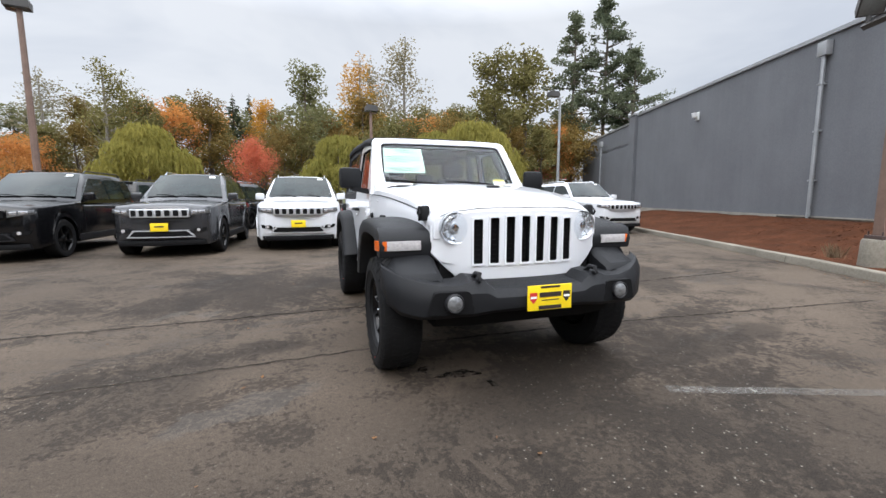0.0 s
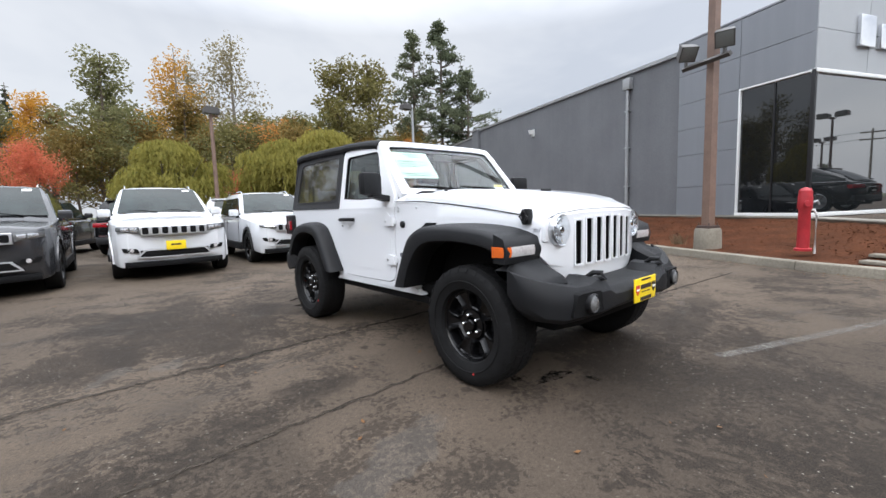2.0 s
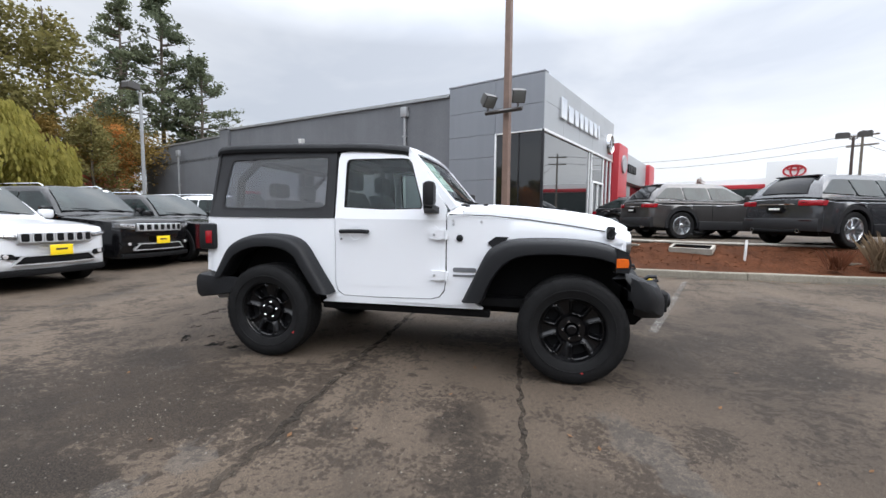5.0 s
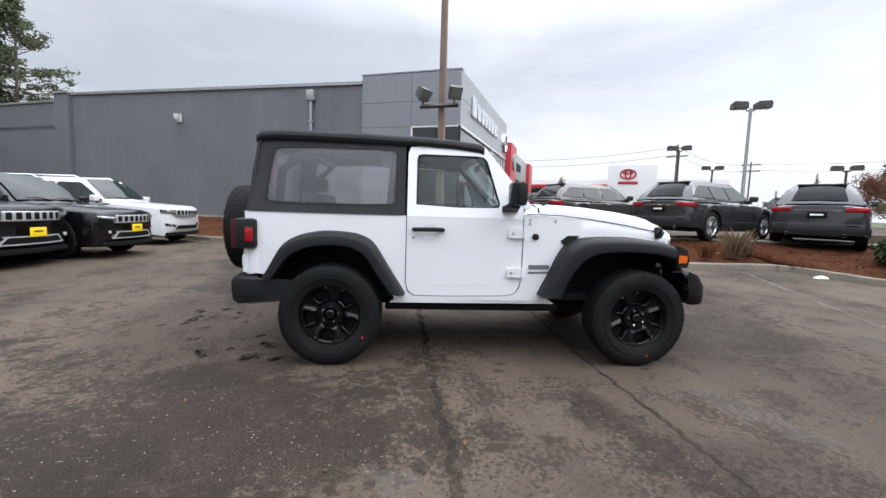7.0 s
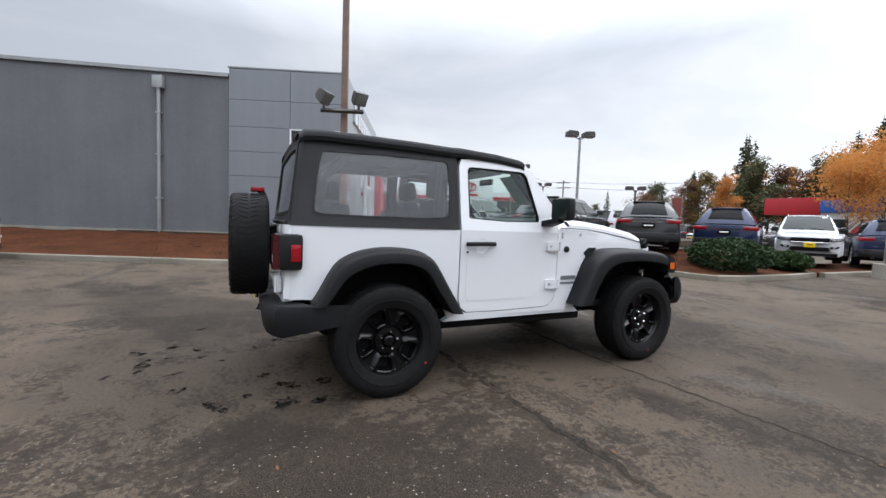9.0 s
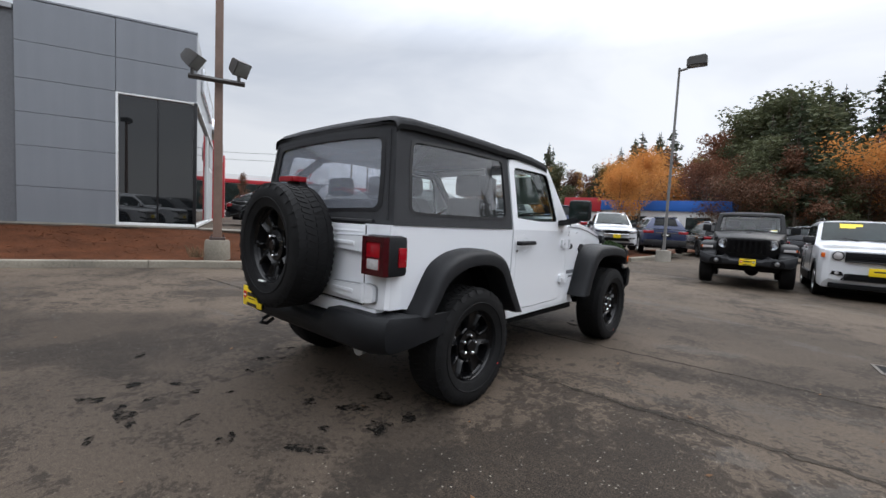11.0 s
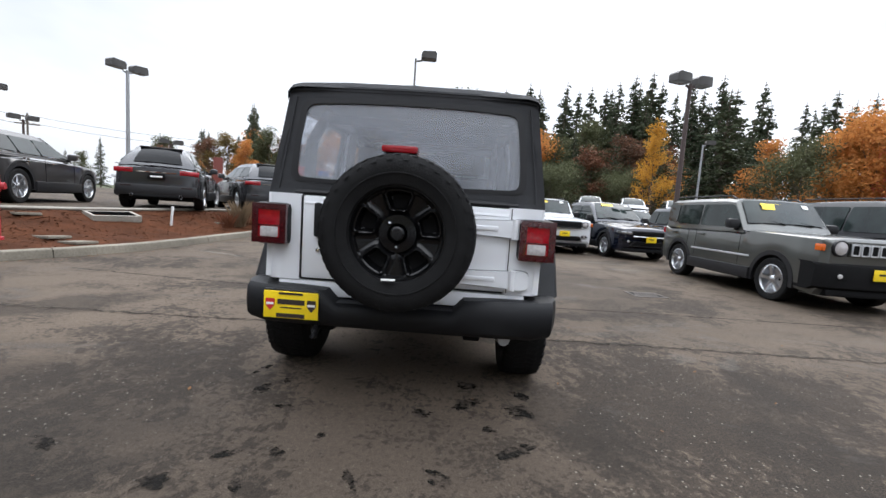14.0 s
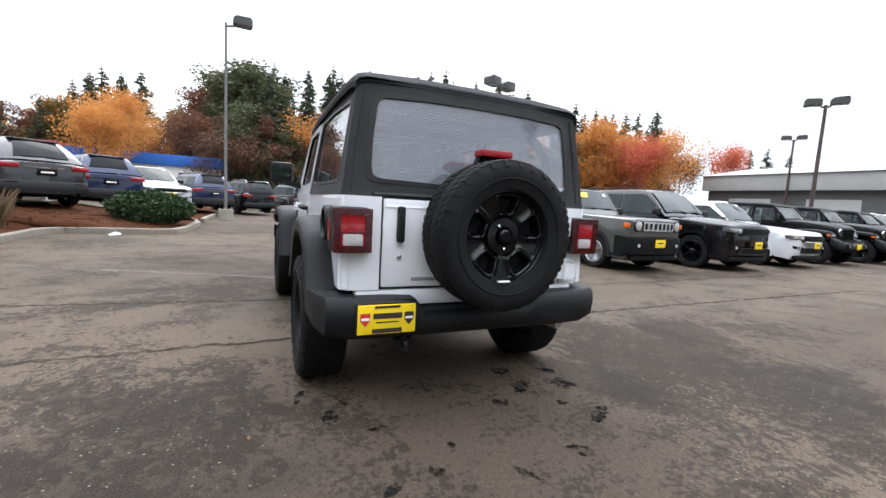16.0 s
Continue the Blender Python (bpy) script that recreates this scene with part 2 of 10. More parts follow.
def asphalt_mat():
    """Worn asphalt: grey aggregate, mottled darker sealer that has flaked, damp smooth stains and oil."""
    m = bpy.data.materials.new("asphalt")
    m.use_nodes = True
    nt = m.node_tree
    b = nt.nodes["Principled BSDF"]
    tc = nt.nodes.new("ShaderNodeTexCoord")

    def nz(scale, detail=6.0, rough=0.6, dist=0.0, stretch=None):
        n = nt.nodes.new("ShaderNodeTexNoise")
        n.inputs["Scale"].default_value, n.inputs["Detail"].default_value = scale, detail
        n.inputs["Roughness"].default_value, n.inputs["Distortion"].default_value = rough, dist
        if stretch:
            mp = nt.nodes.new("ShaderNodeMapping")
            mp.inputs["Scale"].default_value, mp.inputs["Rotation"].default_value = stretch
            nt.links.new(tc.outputs["Object"], mp.inputs["Vector"])
            nt.links.new(mp.outputs["Vector"], n.inputs["Vector"])
        else:
            nt.links.new(tc.outputs["Object"], n.inputs["Vector"])
        return n.outputs["Fac"]

    def ramp(sock, lo, hi, a=0.0, c=1.0):
        r = nt.nodes.new("ShaderNodeMapRange")
        r.interpolation_type = "SMOOTHSTEP"
        if lo > hi:
            lo, hi, a, c = hi, lo, c, a
        r.inputs["From Min"].default_value, r.inputs["From Max"].default_value = lo, hi
        r.inputs["To Min"].default_value, r.inputs["To Max"].default_value = a, c
        nt.links.new(sock, r.inputs["Value"])
        return r.outputs["Result"]

    def op(kind, s1, s2):
        n = nt.nodes.new("ShaderNodeMath")
        n.operation = kind
        for i, s in enumerate((s1, s2)):
            if isinstance(s, (int, float)):
                n.inputs[i].default_value = s
            else:
                nt.links.new(s, n.inputs[i])
        return n.outputs[0]

    def mixc(fac, a, c):
        n = nt.nodes.new("ShaderNodeMix")
        n.data_type = "RGBA"
        nt.links.new(fac, n.inputs["Factor"])
        for key, s in (("A", a), ("B", c)):
            if isinstance(s, tuple):
                n.inputs[key].default_value = (*s, 1)
            else:
                nt.links.new(s, n.inputs[key])
        return n.outputs["Result"]

    def spread(fine, wide, gain, lo, hi):
        return ramp(op("ADD", fine, op("MULTIPLY", op("SUBTRACT", wide, 0.5), gain)), lo, hi)

    big = ramp(nz(0.16, 4, 0.6, 0.3, ((1.0, 1.5, 1.0), (0, 0, 0.4))), 0.38, 0.62)
    zone = nz(0.55, 6, 0.72, 0.5, ((1.0, 1.35, 1.0), (0, 0, 0.4)))
    # ragged edges: the places are looked up through a wavering position
    waver = nt.nodes.new("ShaderNodeTexNoise")
    waver.inputs["Scale"].default_value, waver.inputs["Detail"].default_value, waver.inputs["Roughness"].default_value = 1.4, 6.0, 0.65
    nt.links.new(tc.outputs["Object"], waver.inputs["Vector"])
    shift = nt.nodes.new("ShaderNodeVectorMath")
    shift.operation = "MULTIPLY_ADD"
    shift.inputs[1].default_value, shift.inputs[2].default_value = (1.1, 1.1, 0.0), (-0.55, -0.55, 0.0)
    nt.links.new(waver.outputs["Color"], shift.inputs[0])
    spot = nt.nodes.new("ShaderNodeVectorMath")
    nt.links.new(tc.outputs["Object"], spot.inputs[0])
    nt.links.new(shift.outputs["Vector"], spot.inputs[1])

    def places(spots, inner):
        found = None
        for x, y, a, b_, turn in spots:
            mp = nt.nodes.new("ShaderNodeMapping")
            mp.vector_type = "TEXTURE"
            mp.inputs["Location"].default_value, mp.inputs["Rotation"].default_value, mp.inputs["Scale"].default_value = (x, y, 0), (0, 0, turn), (a * 1.25, b_ * 1.35, 1)
            nt.links.new(spot.outputs["Vector"], mp.inputs["Vector"])
            ln = nt.nodes.new("ShaderNodeVectorMath")
            ln.operation = "LENGTH"
            nt.links.new(mp.outputs["Vector"], ln.inputs[0])
            one = ramp(ln.outputs["Value"], 1.05, inner)
            found = one if found is None else op("MAXIMUM", found, one)
        return found

    worn, wet, dull, pale = places(WORN, 0.45), places(DAMP, 0.60), places(DULL, 0.50), places(PALE, 0.80)
    zone = op("ADD", op("SUBTRACT", zone, 0.030), op("MULTIPLY", worn, 0.100))
    field = nz(1.7, 5, 0.68, 0.3)
    flake = spread(nz(12.5, 8, 0.74, 0.25, ((1.0, 0.65, 1.0), (0, 0, 0.5))), zone, 1.30, 0.540, 0.595)
    speck = spread(nz(27, 5, 0.70, 0.2), op("ADD", field, op("MULTIPLY", worn, 0.10)), 1.0, 0.560, 0.600)
    soft = ramp(zone, 0.50, 0.66)
    grain = ramp(nz(190, 2, 0.7), 0.3, 0.7, 0.58, 1.42)
    fine = ramp(nz(40, 6, 0.75), 0.3, 0.7, 0.80, 1.20)
    # pale stones standing out of the worn surface
    stone = nt.nodes.new("ShaderNodeTexVoronoi")
    stone.inputs["Scale"].default_value = 34.0
    nt.links.new(tc.outputs["Object"], stone.inputs["Vector"])
    split = nt.nodes.new("ShaderNodeSeparateColor")
    nt.links.new(stone.outputs["Color"], split.inputs["Color"])
    grit = op("MULTIPLY", ramp(stone.outputs["Distance"], 0.24, 0.10), ramp(split.outputs["Red"], 0.66, 0.80))
    pebble = ramp(nz(120, 2, 0.6), 0.36, 0.64, 0.45, 1.75)
    damp = ramp(nz(0.42, 8, 0.78, 0.5, ((0.8, 1.7, 1.0), (0, 0, -0.3))), 0.52, 0.66)
    oil = ramp(nz(1.6, 8, 0.74, 0.4), 0.63, 0.72)
    col = mixc(big, (0.1000, 0.0772, 0.0578), (0.0685, 0.0530, 0.0398))
    col = mixc(op("MULTIPLY", soft, 0.22), col, (0.035, 0.0265, 0.0195))
    col = mixc(op("MULTIPLY", damp, 0.55), col, (0.0250, 0.0198, 0.0154))
    col = mixc(op("MULTIPLY", flake, 0.76), col, (0.0225, 0.0172, 0.0130))
    col = mixc(op("MULTIPLY", speck, 0.70), col, (0.0225, 0.0175, 0.0136))
    col = mixc(op("MULTIPLY", wet, 0.62), col, (0.0200, 0.0158, 0.0124))
    col = mixc(op("MULTIPLY", dull, 0.42), col, (0.0190, 0.0155, 0.0125))
    col = mixc(op("MULTIPLY", pale, 0.36), col, (0.0850, 0.0780, 0.0700))
    col = mixc(op("MULTIPLY", oil, 0.65), col, (0.006, 0.0055, 0.0053))
    col = mixc(op("MULTIPLY", grit, op("ADD", op("MULTIPLY", worn, 0.55), 0.22)), col, (0.22, 0.20, 0.17))
    sc = nt.nodes.new("ShaderNodeVectorMath")
    sc.operation = "SCALE"
    nt.links.new(col, sc.inputs[0])
    rough_grain = op("ADD", op("MULTIPLY", soft, pebble), op("SUBTRACT", 1.0, soft))
    nt.links.new(op("MULTIPLY", op("MULTIPLY", grain, fine), rough_grain), sc.inputs["Scale"])
    nt.links.new(sc.outputs["Vector"], b.inputs["Base Color"])
    ro = op("SUBTRACT", 0.80, op("MULTIPLY", damp, 0.26))
    nt.links.new(ro, b.inputs["Roughness"])
    b.inputs["Specular IOR Level"].default_value = 0.16
    bp = nt.nodes.new("ShaderNodeBump")
    bp.inputs["Strength"].default_value, bp.inputs["Distance"].default_value = 0.55, 0.006
    h = op("ADD", nz(140, 3, 0.7), op("MULTIPLY", nz(18, 4, 0.6), 0.8))
    nt.links.new(h, bp.inputs["Height"])
    nt.links.new(bp.outputs["Normal"], b.inputs["Normal"])
    return m


ASPHALT = asphalt_mat()
WHITE = mat("white_paint", (0.750, 0.765, 0.795), 0.30, coat=0.8, blotch=0.006, blotch_scale=2)
PLASTIC = mat("black_textured_plastic", (0.0092, 0.0097, 0.0112), 0.52, spec=0.24, bump=0.15, bump_scale=420, blotch=0.12, blotch_scale=5, rough_var=0.06)
TYRE = mat("tyre_rubber", (0.0072, 0.0072, 0.0076), 0.72, spec=0.20, bump=0.3, bump_scale=90, grain=0.25, grain_scale=14, blotch=0.25, blotch_scale=4)
RIMBLACK = mat("gloss_black_wheel", (0.0038, 0.0038, 0.0043), 0.20, spec=0.32, rough_var=0.06)
FOGLENS = mat("fog_lens", (0.22, 0.225, 0.23), 0.2, metal=0.5, coat=0.4, grain=0.4, grain_scale=40)
ALLOY = mat("silver_alloy", (0.55, 0.56, 0.58), 0.3, metal=1.0, grain=0.05)
BRIGHT = mat("satin_chrome", (0.58, 0.59, 0.61), 0.34, metal=0.55, grain=0.05)
POLEGREY = mat("grey_painted_pole", (0.16, 0.155, 0.15), 0.55, grain=0.08, blotch=0.12, blotch_scale=2)
CHROME = mat("chrome", (0.75, 0.76, 0.78), 0.08, metal=1.0, grain=0.03)
CANVAS = mat("black_soft_top_canvas", (0.0310, 0.0318, 0.0345), 0.86, bump=0.35, bump_scale=520, blotch=0.18, blotch_scale=3.5, spec=0.3)
DARK = mat("matt_black", (0.0045, 0.0045, 0.005), 0.85, spec=0.2, grain=0.2)
TRIM = mat("dark_trim", (0.012, 0.012, 0.0135), 0.5, spec=0.35, grain=0.1)
SEATCLOTH = mat("dark_seat_cloth", (0.035, 0.035, 0.038), 0.9, bump=0.3, bump_scale=300, grain=0.15)
GLASS = glass_mat("window_glass", (0.88, 0.94, 0.925))
VINYL = glass_mat("clear_vinyl", (0.84, 0.86, 0.90), 0.06, haze=0.17, haze_color=(0.62, 0.65, 0.72), gloss=0.10)
VINYLSIDE = glass_mat("clear_side_vinyl", (0.96, 0.965, 0.975), 0.02, haze=0.020, haze_color=(0.60, 0.62, 0.66), gloss=0.07)
PRINT = mat("faint_print", (0.17, 0.25, 0.21), 0.7, grain=0.1)
REFLECT = mat("lamp_reflector", (0.62, 0.63, 0.65), 0.22, metal=0.8, grain=0.25, grain_scale=45)
LENS = glass_mat("lamp_lens", (0.9, 0.92, 0.94), 0.02)
CARGLASS = mat("tinted_car_glass", (0.014, 0.021, 0.020), 0.04, spec=0.36, grain=0.3, grain_scale=1.2, blotch=0.4, blotch_scale=2.5)
BLACKGLASS = mat("dark_privacy_glass", (0.006, 0.007, 0.008), 0.06, spec=0.16, grain=0.2, grain_scale=2)
HEADLAMP = mat("clear_headlamp", (0.17, 0.175, 0.18), 0.14, metal=0.5, coat=1.0, grain=0.5, grain_scale=24)
RED = mat("red_lens", (0.27, 0.004, 0.010), 0.14, coat=0.2, grain=0.2, grain_scale=60)
REDDARK = mat("dark_red_lens", (0.045, 0.0030, 0.005), 0.2, coat=0.3, grain=0.1)
AMBER = mat("amber_lens", (0.62, 0.115, 0.012), 0.2, coat=0.5, grain=0.1, grain_scale=50)
WHITELENS = mat("white_lens", (0.44, 0.42, 0.42), 0.2, coat=0.4, grain=0.2, grain_scale=60)
YELLOW = mat("yellow_plate", (0.86, 0.62, 0.01), 0.45, grain=0.04, coat=0.2)
INK = mat("dark_ink", (0.03, 0.02, 0.015), 0.6, grain=0.1)
REDINK = mat("red_ink", (0.55, 0.03, 0.03), 0.5, grain=0.1)
PAPER = mat("pale_green_paper", (0.47, 0.60, 0.53), 0.7, grain=0.03)
PAPERWHITE = mat("white_paper", (0.8, 0.8, 0.78), 0.7, grain=0.03)
CONCRETE = mat("concrete", (0.27, 0.25, 0.215), 0.85, grain=0.16, grain_scale=35, blotch=0.2, blotch_scale=1.3, bump=0.4, bump_scale=70)
KERBMAT = mat("worn_kerb_concrete", (0.19, 0.17, 0.135), 0.85, grain=0.2, grain_scale=30, blotch=0.28, blotch_scale=0.9, bump=0.5, bump_scale=60)
STUCCO = mat("grey_painted_wall", (0.135, 0.140, 0.150), 0.85, streak=0.04, grain=0.09, grain_scale=22, blotch=0.10, blotch_scale=0.5, bump=0.35, bump_scale=55)
PANEL = mat("grey_metal_panel", (0.225, 0.238, 0.262), 0.42, metal=0.35, streak=0.04, grain=0.02, blotch=0.04, blotch_scale=0.4, vary=0.03)
PANELLIGHT = mat("light_metal_panel", (0.36, 0.375, 0.39), 0.40, metal=0.3, grain=0.02, blotch=0.04, blotch_scale=0.5, vary=0.03)
SHOPGLASS = mat("dark_shop_glass", (0.008, 0.009, 0.010), 0.015, ior=1.7, grain=0.1, grain_scale=0.5)
FRONTGLASS = mat("reflecting_shop_glass", (0.012, 0.014, 0.015), 0.015, ior=3.2, grain=0.1, grain_scale=0.5)
WHITEFRAME = mat("white_frame", (0.72, 0.73, 0.73), 0.5, grain=0.04)
REDPANEL = mat("red_panel", (0.42, 0.020, 0.030), 0.4, grain=0.04, blotch=0.05)
MULCH = mat("red_bark_mulch", (0.062, 0.0225, 0.0100), 0.95, spec=0.1, grain=0.45, grain_scale=30, blotch=0.35, blotch_scale=1.6, bump=0.9, bump_scale=38)
CHIP = mat("bark_chip", (0.082, 0.0330, 0.0155), 0.95, spec=0.1, grain=0.3, grain_scale=30)
POLEBROWN = mat("brown_painted_pole", (0.165, 0.105, 0.080), 0.55, grain=0.10, grain_scale=18, blotch=0.2, blotch_scale=2.5, rough_var=0.1)
IRON = mat("worn_cast_iron", (0.078, 0.066, 0.056), 0.6, spec=0.4, grain=0.3, grain_scale=40, blotch=0.2, blotch_scale=8)
POLEDARK = mat("dark_bronze_pole", (0.060, 0.040, 0.036), 0.5, grain=0.1, blotch=0.15)
LAMPMETAL = mat("lamp_housing", (0.055, 0.052, 0.050), 0.5, grain=0.12, blotch=0.15)
LAMPGLASS = mat("lamp_glass", (0.16, 0.17, 0.165), 0.15, grain=0.1)
GALV = mat("galvanised_steel", (0.34, 0.35, 0.36), 0.45, metal=0.5, grain=0.08, blotch=0.12)
HYDRANT = mat("hydrant_red", (0.36, 0.022, 0.030), 0.45, grain=0.10, blotch=0.2, blotch_scale=6)


def line_mat():
    """Old white road paint, flaked away over most of its surface."""
    m = mat("worn_white_line", (0.17, 0.16, 0.145), 0.8, grain=0.4, grain_scale=22, blotch=0.3, blotch_scale=3)
    nt = m.node_tree
    tc = nt.nodes.new("ShaderNodeTexCoord")
    prev = None
    for scale, lo, hi in ((60.0, 0.40, 0.60), (1.3, 0.28, 0.66)):
        n = nt.nodes.new("ShaderNodeTexNoise")
        n.inputs["Scale"].default_value, n.inputs["Detail"].default_value, n.inputs["Roughness"].default_value = scale, 5.0, 0.7
        nt.links.new(tc.outputs["Object"], n.inputs["Vector"])
        r = nt.nodes.new("ShaderNodeMapRange")
        r.inputs["From Min"].default_value, r.inputs["From Max"].default_value = lo, hi
        nt.links.new(n.outputs["Fac"], r.inputs["Value"])
        if prev is None:
            prev = r.outputs["Result"]
        else:
            mu = nt.nodes.new("ShaderNodeMath")
            mu.operation = "MULTIPLY"
            nt.links.new(prev, mu.inputs[0])
            nt.links.new(r.outputs["Result"], mu.inputs[1])
            prev = mu.outputs[0]
    nt.links.new(prev, nt.nodes["Principled BSDF"].inputs["Alpha"])
    return m


def ragged(m, scale, lo, hi, most):
    """Lets the ground show through a thin film in patches."""
    nt = m.node_tree
    tc, nz, mr = nt.nodes.new("ShaderNodeTexCoord"), nt.nodes.new("ShaderNodeTexNoise"), nt.nodes.new("ShaderNodeMapRange")
    nz.inputs["Scale"].default_value, nz.inputs["Detail"].default_value, nz.inputs["Roughness"].default_value = scale, 6.0, 0.7
    mr.inputs["From Min"].default_value, mr.inputs["From Max"].default_value, mr.inputs["To Max"].default_value = lo, hi, most
    nt.links.new(tc.outputs["Object"], nz.inputs["Vector"])
    nt.links.new(nz.outputs["Fac"], mr.inputs["Value"])
    nt.links.new(mr.outputs["Result"], nt.nodes["Principled BSDF"].inputs["Alpha"])


LINEPAINT = line_mat()
TAR = mat("tar_seam", (0.0370, 0.0295, 0.0228), 0.85, spec=0.2, grain=0.45, grain_scale=18, blotch=0.5)
ragged(TAR, 5.0, 0.32, 0.56, 0.90)
BARK = mat("tree_bark", (0.10, 0.080, 0.062), 0.95, grain=0.3, grain_scale=12, bump=0.8, bump_scale=20)
BARKPALE = mat("pale_bark", (0.24, 0.22, 0.19), 0.9, grain=0.3, grain_scale=9, bump=0.5, bump_scale=20)
GRASS = mat("verge_ground", (0.060, 0.068, 0.030), 0.95, grain=0.3, grain_scale=3, blotch=0.3, blotch_scale=0.15)


# ---- mesh helpers ----
def mesh_of(name, verts, faces, smooth=35):
    me = bpy.data.meshes.new(name)
    me.from_pydata([tuple(v) for v in verts], [], [tuple(q) for q in faces])
    me.update()
    if smooth:
        for p in me.polygons:
            p.use_smooth = True
        me.set_sharp_from_angle(angle=radians(smooth))
    return me


class Geo:
    """Collects corners and faces of one mesh."""

    def __init__(self):
        self.v, self.f = [], []

    def add(self, verts, faces):
        n = len(self.v)
        self.v += [tuple(p) for p in verts]
        self.f += [tuple(i + n for i in q) for q in faces]
        return self

    def box(self, x0, x1, y0, y1, z0, z1, m=None):
        vs = [Vector((x, y, z)) for z in (z0, z1) for y in (y0, y1) for x in (x0, x1)]
        if m is not None:
            vs = [m @ p for p in vs]
        return self.add(vs, [(0, 2, 3, 1), (4, 5, 7, 6), (0, 1, 5, 4), (2, 6, 7, 3), (0, 4, 6, 2), (1, 3, 7, 5)])

    def rbox(self, x0, x1, y0, y1, z0, z1, r=0.01, m=None):
        """A box with chamfered edges."""
        cx, cy, cz = (x0 + x1) / 2, (y0 + y1) / 2, (z0 + z1) / 2
        hx, hy, hz = abs(x1 - x0) / 2, abs(y1 - y0) / 2, abs(z1 - z0) / 2
        r = min(r, hx * 0.9, hy * 0.9, hz * 0.9)
        bm = bmesh.new()
        bmesh.ops.create_cube(bm, size=2)
        for p in bm.verts:
            p.co = Vector((p.co.x * hx, p.co.y * hy, p.co.z * hz))
        bmesh.ops.bevel(bm, geom=list(bm.edges), offset=r, segments=2, profile=0.6, affect="EDGES")
        bm.verts.index_update()
        vs = [Vector((cx, cy, cz)) + p.co for p in bm.verts]
        if m is not None:
            vs = [m @ p for p in vs]
        self.add(vs, [tuple(q.index for q in fc.verts) for fc in bm.faces])
        bm.free()
        return self

    def tube(self, pts, r, n=10, caps=True, r1=None, flat=1.0):
        """A round bar along a line of points."""
        pts = [Vector(p) for p in pts]
        rings = []
        for i, p in enumerate(pts):
            d = (pts[min(i + 1, len(pts) - 1)] - pts[max(i - 1, 0)]).normalized()
            side = d.cross(Vector((0, 0, 1)))
            if side.length < 0.05:
                side = d.cross(Vector((0, 1, 0)))
            side.normalize()
            up = side.cross(d)
            rr = r if r1 is None else r + (r1 - r) * i / (len(pts) - 1)
            rings.append([p + side * (rr * math.cos(2 * math.pi * k / n)) + up * (rr * flat * math.sin(2 * math.pi * k / n)) for k in range(n)])
        return self.loft(rings, True, caps)

    def loft(self, rings, closed=True, caps=True):
        n = len(rings[0])
        vs = [p for r in rings for p in r]
        fs = []
        for i in range(len(rings) - 1):
            for k in range(n if closed else n - 1):
                a, b = i * n + k, i * n + (k + 1) % n
                fs.append((a, b, b + n, a + n))
        if caps and closed:
            fs.append(tuple(range(n - 1, -1, -1)))
            fs.append(tuple((len(rings) - 1) * n + k for k in range(n)))
        return self.add(vs, fs)

    def lathe(self, profile, n=32, axis="x", centre=(0, 0, 0), closed=False):
        """Turns (distance along the axis, radius) pairs about an axis."""
        c = Vector(centre)
        rings = []
        for k in range(n):
            a = 2 * math.pi * k / n
            ca, sa = math.cos(a), math.sin(a)
            if axis == "x":
                rings.append([c + Vector((h, r * ca, r * sa)) for h, r in profile])
            elif axis == "y":
                rings.append([c + Vector((r * ca, h, r * sa)) for h, r in profile])
            else:
                rings.append([c + Vector((r * ca, r * sa, h)) for h, r in profile])
        m = len(profile)
        vs = [p for r in rings for p in r]
        fs = []
        for k in range(n):
            for j in range(m - 1):
                a, b = k * m + j, ((k + 1) % n) * m + j
                fs.append((a, a + 1, b + 1, b))
        return self.add(vs, fs)

    def prism(self, poly, fn, d0, d1):
        """A flat outline given thickness: fn(u, v, d) places a corner."""
        n = len(poly)
        vs = [fn(u, v, d0) for u, v in poly] + [fn(u, v, d1) for u, v in poly]
        fs = [tuple(range(n - 1, -1, -1)), tuple(range(n, 2 * n))] + [(k, (k + 1) % n, (k + 1) % n + n, k + n) for k in range(n)]
        return self.add(vs, fs)

    def rim(self, outer, inner, fn, d0, d1):
        """A ring between two outlines with as many corners, given thickness."""
        n = len(outer)
        vs = [fn(u, v, d) for d in (d0, d1) for pts in (outer, inner) for u, v in pts]
        fs = []
        for k in range(n):
            j = (k + 1) % n
            fs += [(k, n + k, n + j, j), (2 * n + k, 2 * n + j, 3 * n + j, 3 * n + k), (k, j, 2 * n + j, 2 * n + k), (n + k, 3 * n + k, 3 * n + j, n + j)]
        return self.add(vs, fs)

    def mesh(self, name, smooth=35):
        me = mesh_of(name, self.v, self.f, 0)
        bm = bmesh.new()
        bm.from_mesh(me)
        if len(bm.faces) < 60000:
            bmesh.ops.recalc_face_normals(bm, faces=list(bm.faces))
        bm.to_mesh(me)
        bm.free()
        if smooth:
            for p in me.polygons:
                p.use_smooth = True
            me.set_sharp_from_angle(angle=radians(smooth))
        return me


def thing(name, label, category, m=None, group="", kind=""):
    ob = new(name)
    ob.empty_display_size = 0.1
    if m is not None:
        ob.matrix_basis = m
    return tagged(ob, label, category, group, kind)


def part(name, geo, material, parent=None, label="", smooth=35, m=None):
    me = geo.mesh(name, smooth) if isinstance(geo, Geo) else geo
    if material is not None and not me.materials:
        me.materials.append(material)
    ob = new(name, me)
    if parent is not None:
        ob.parent = parent
    if m is not None:
        ob.matrix_basis = m
    return tagged(ob, label)


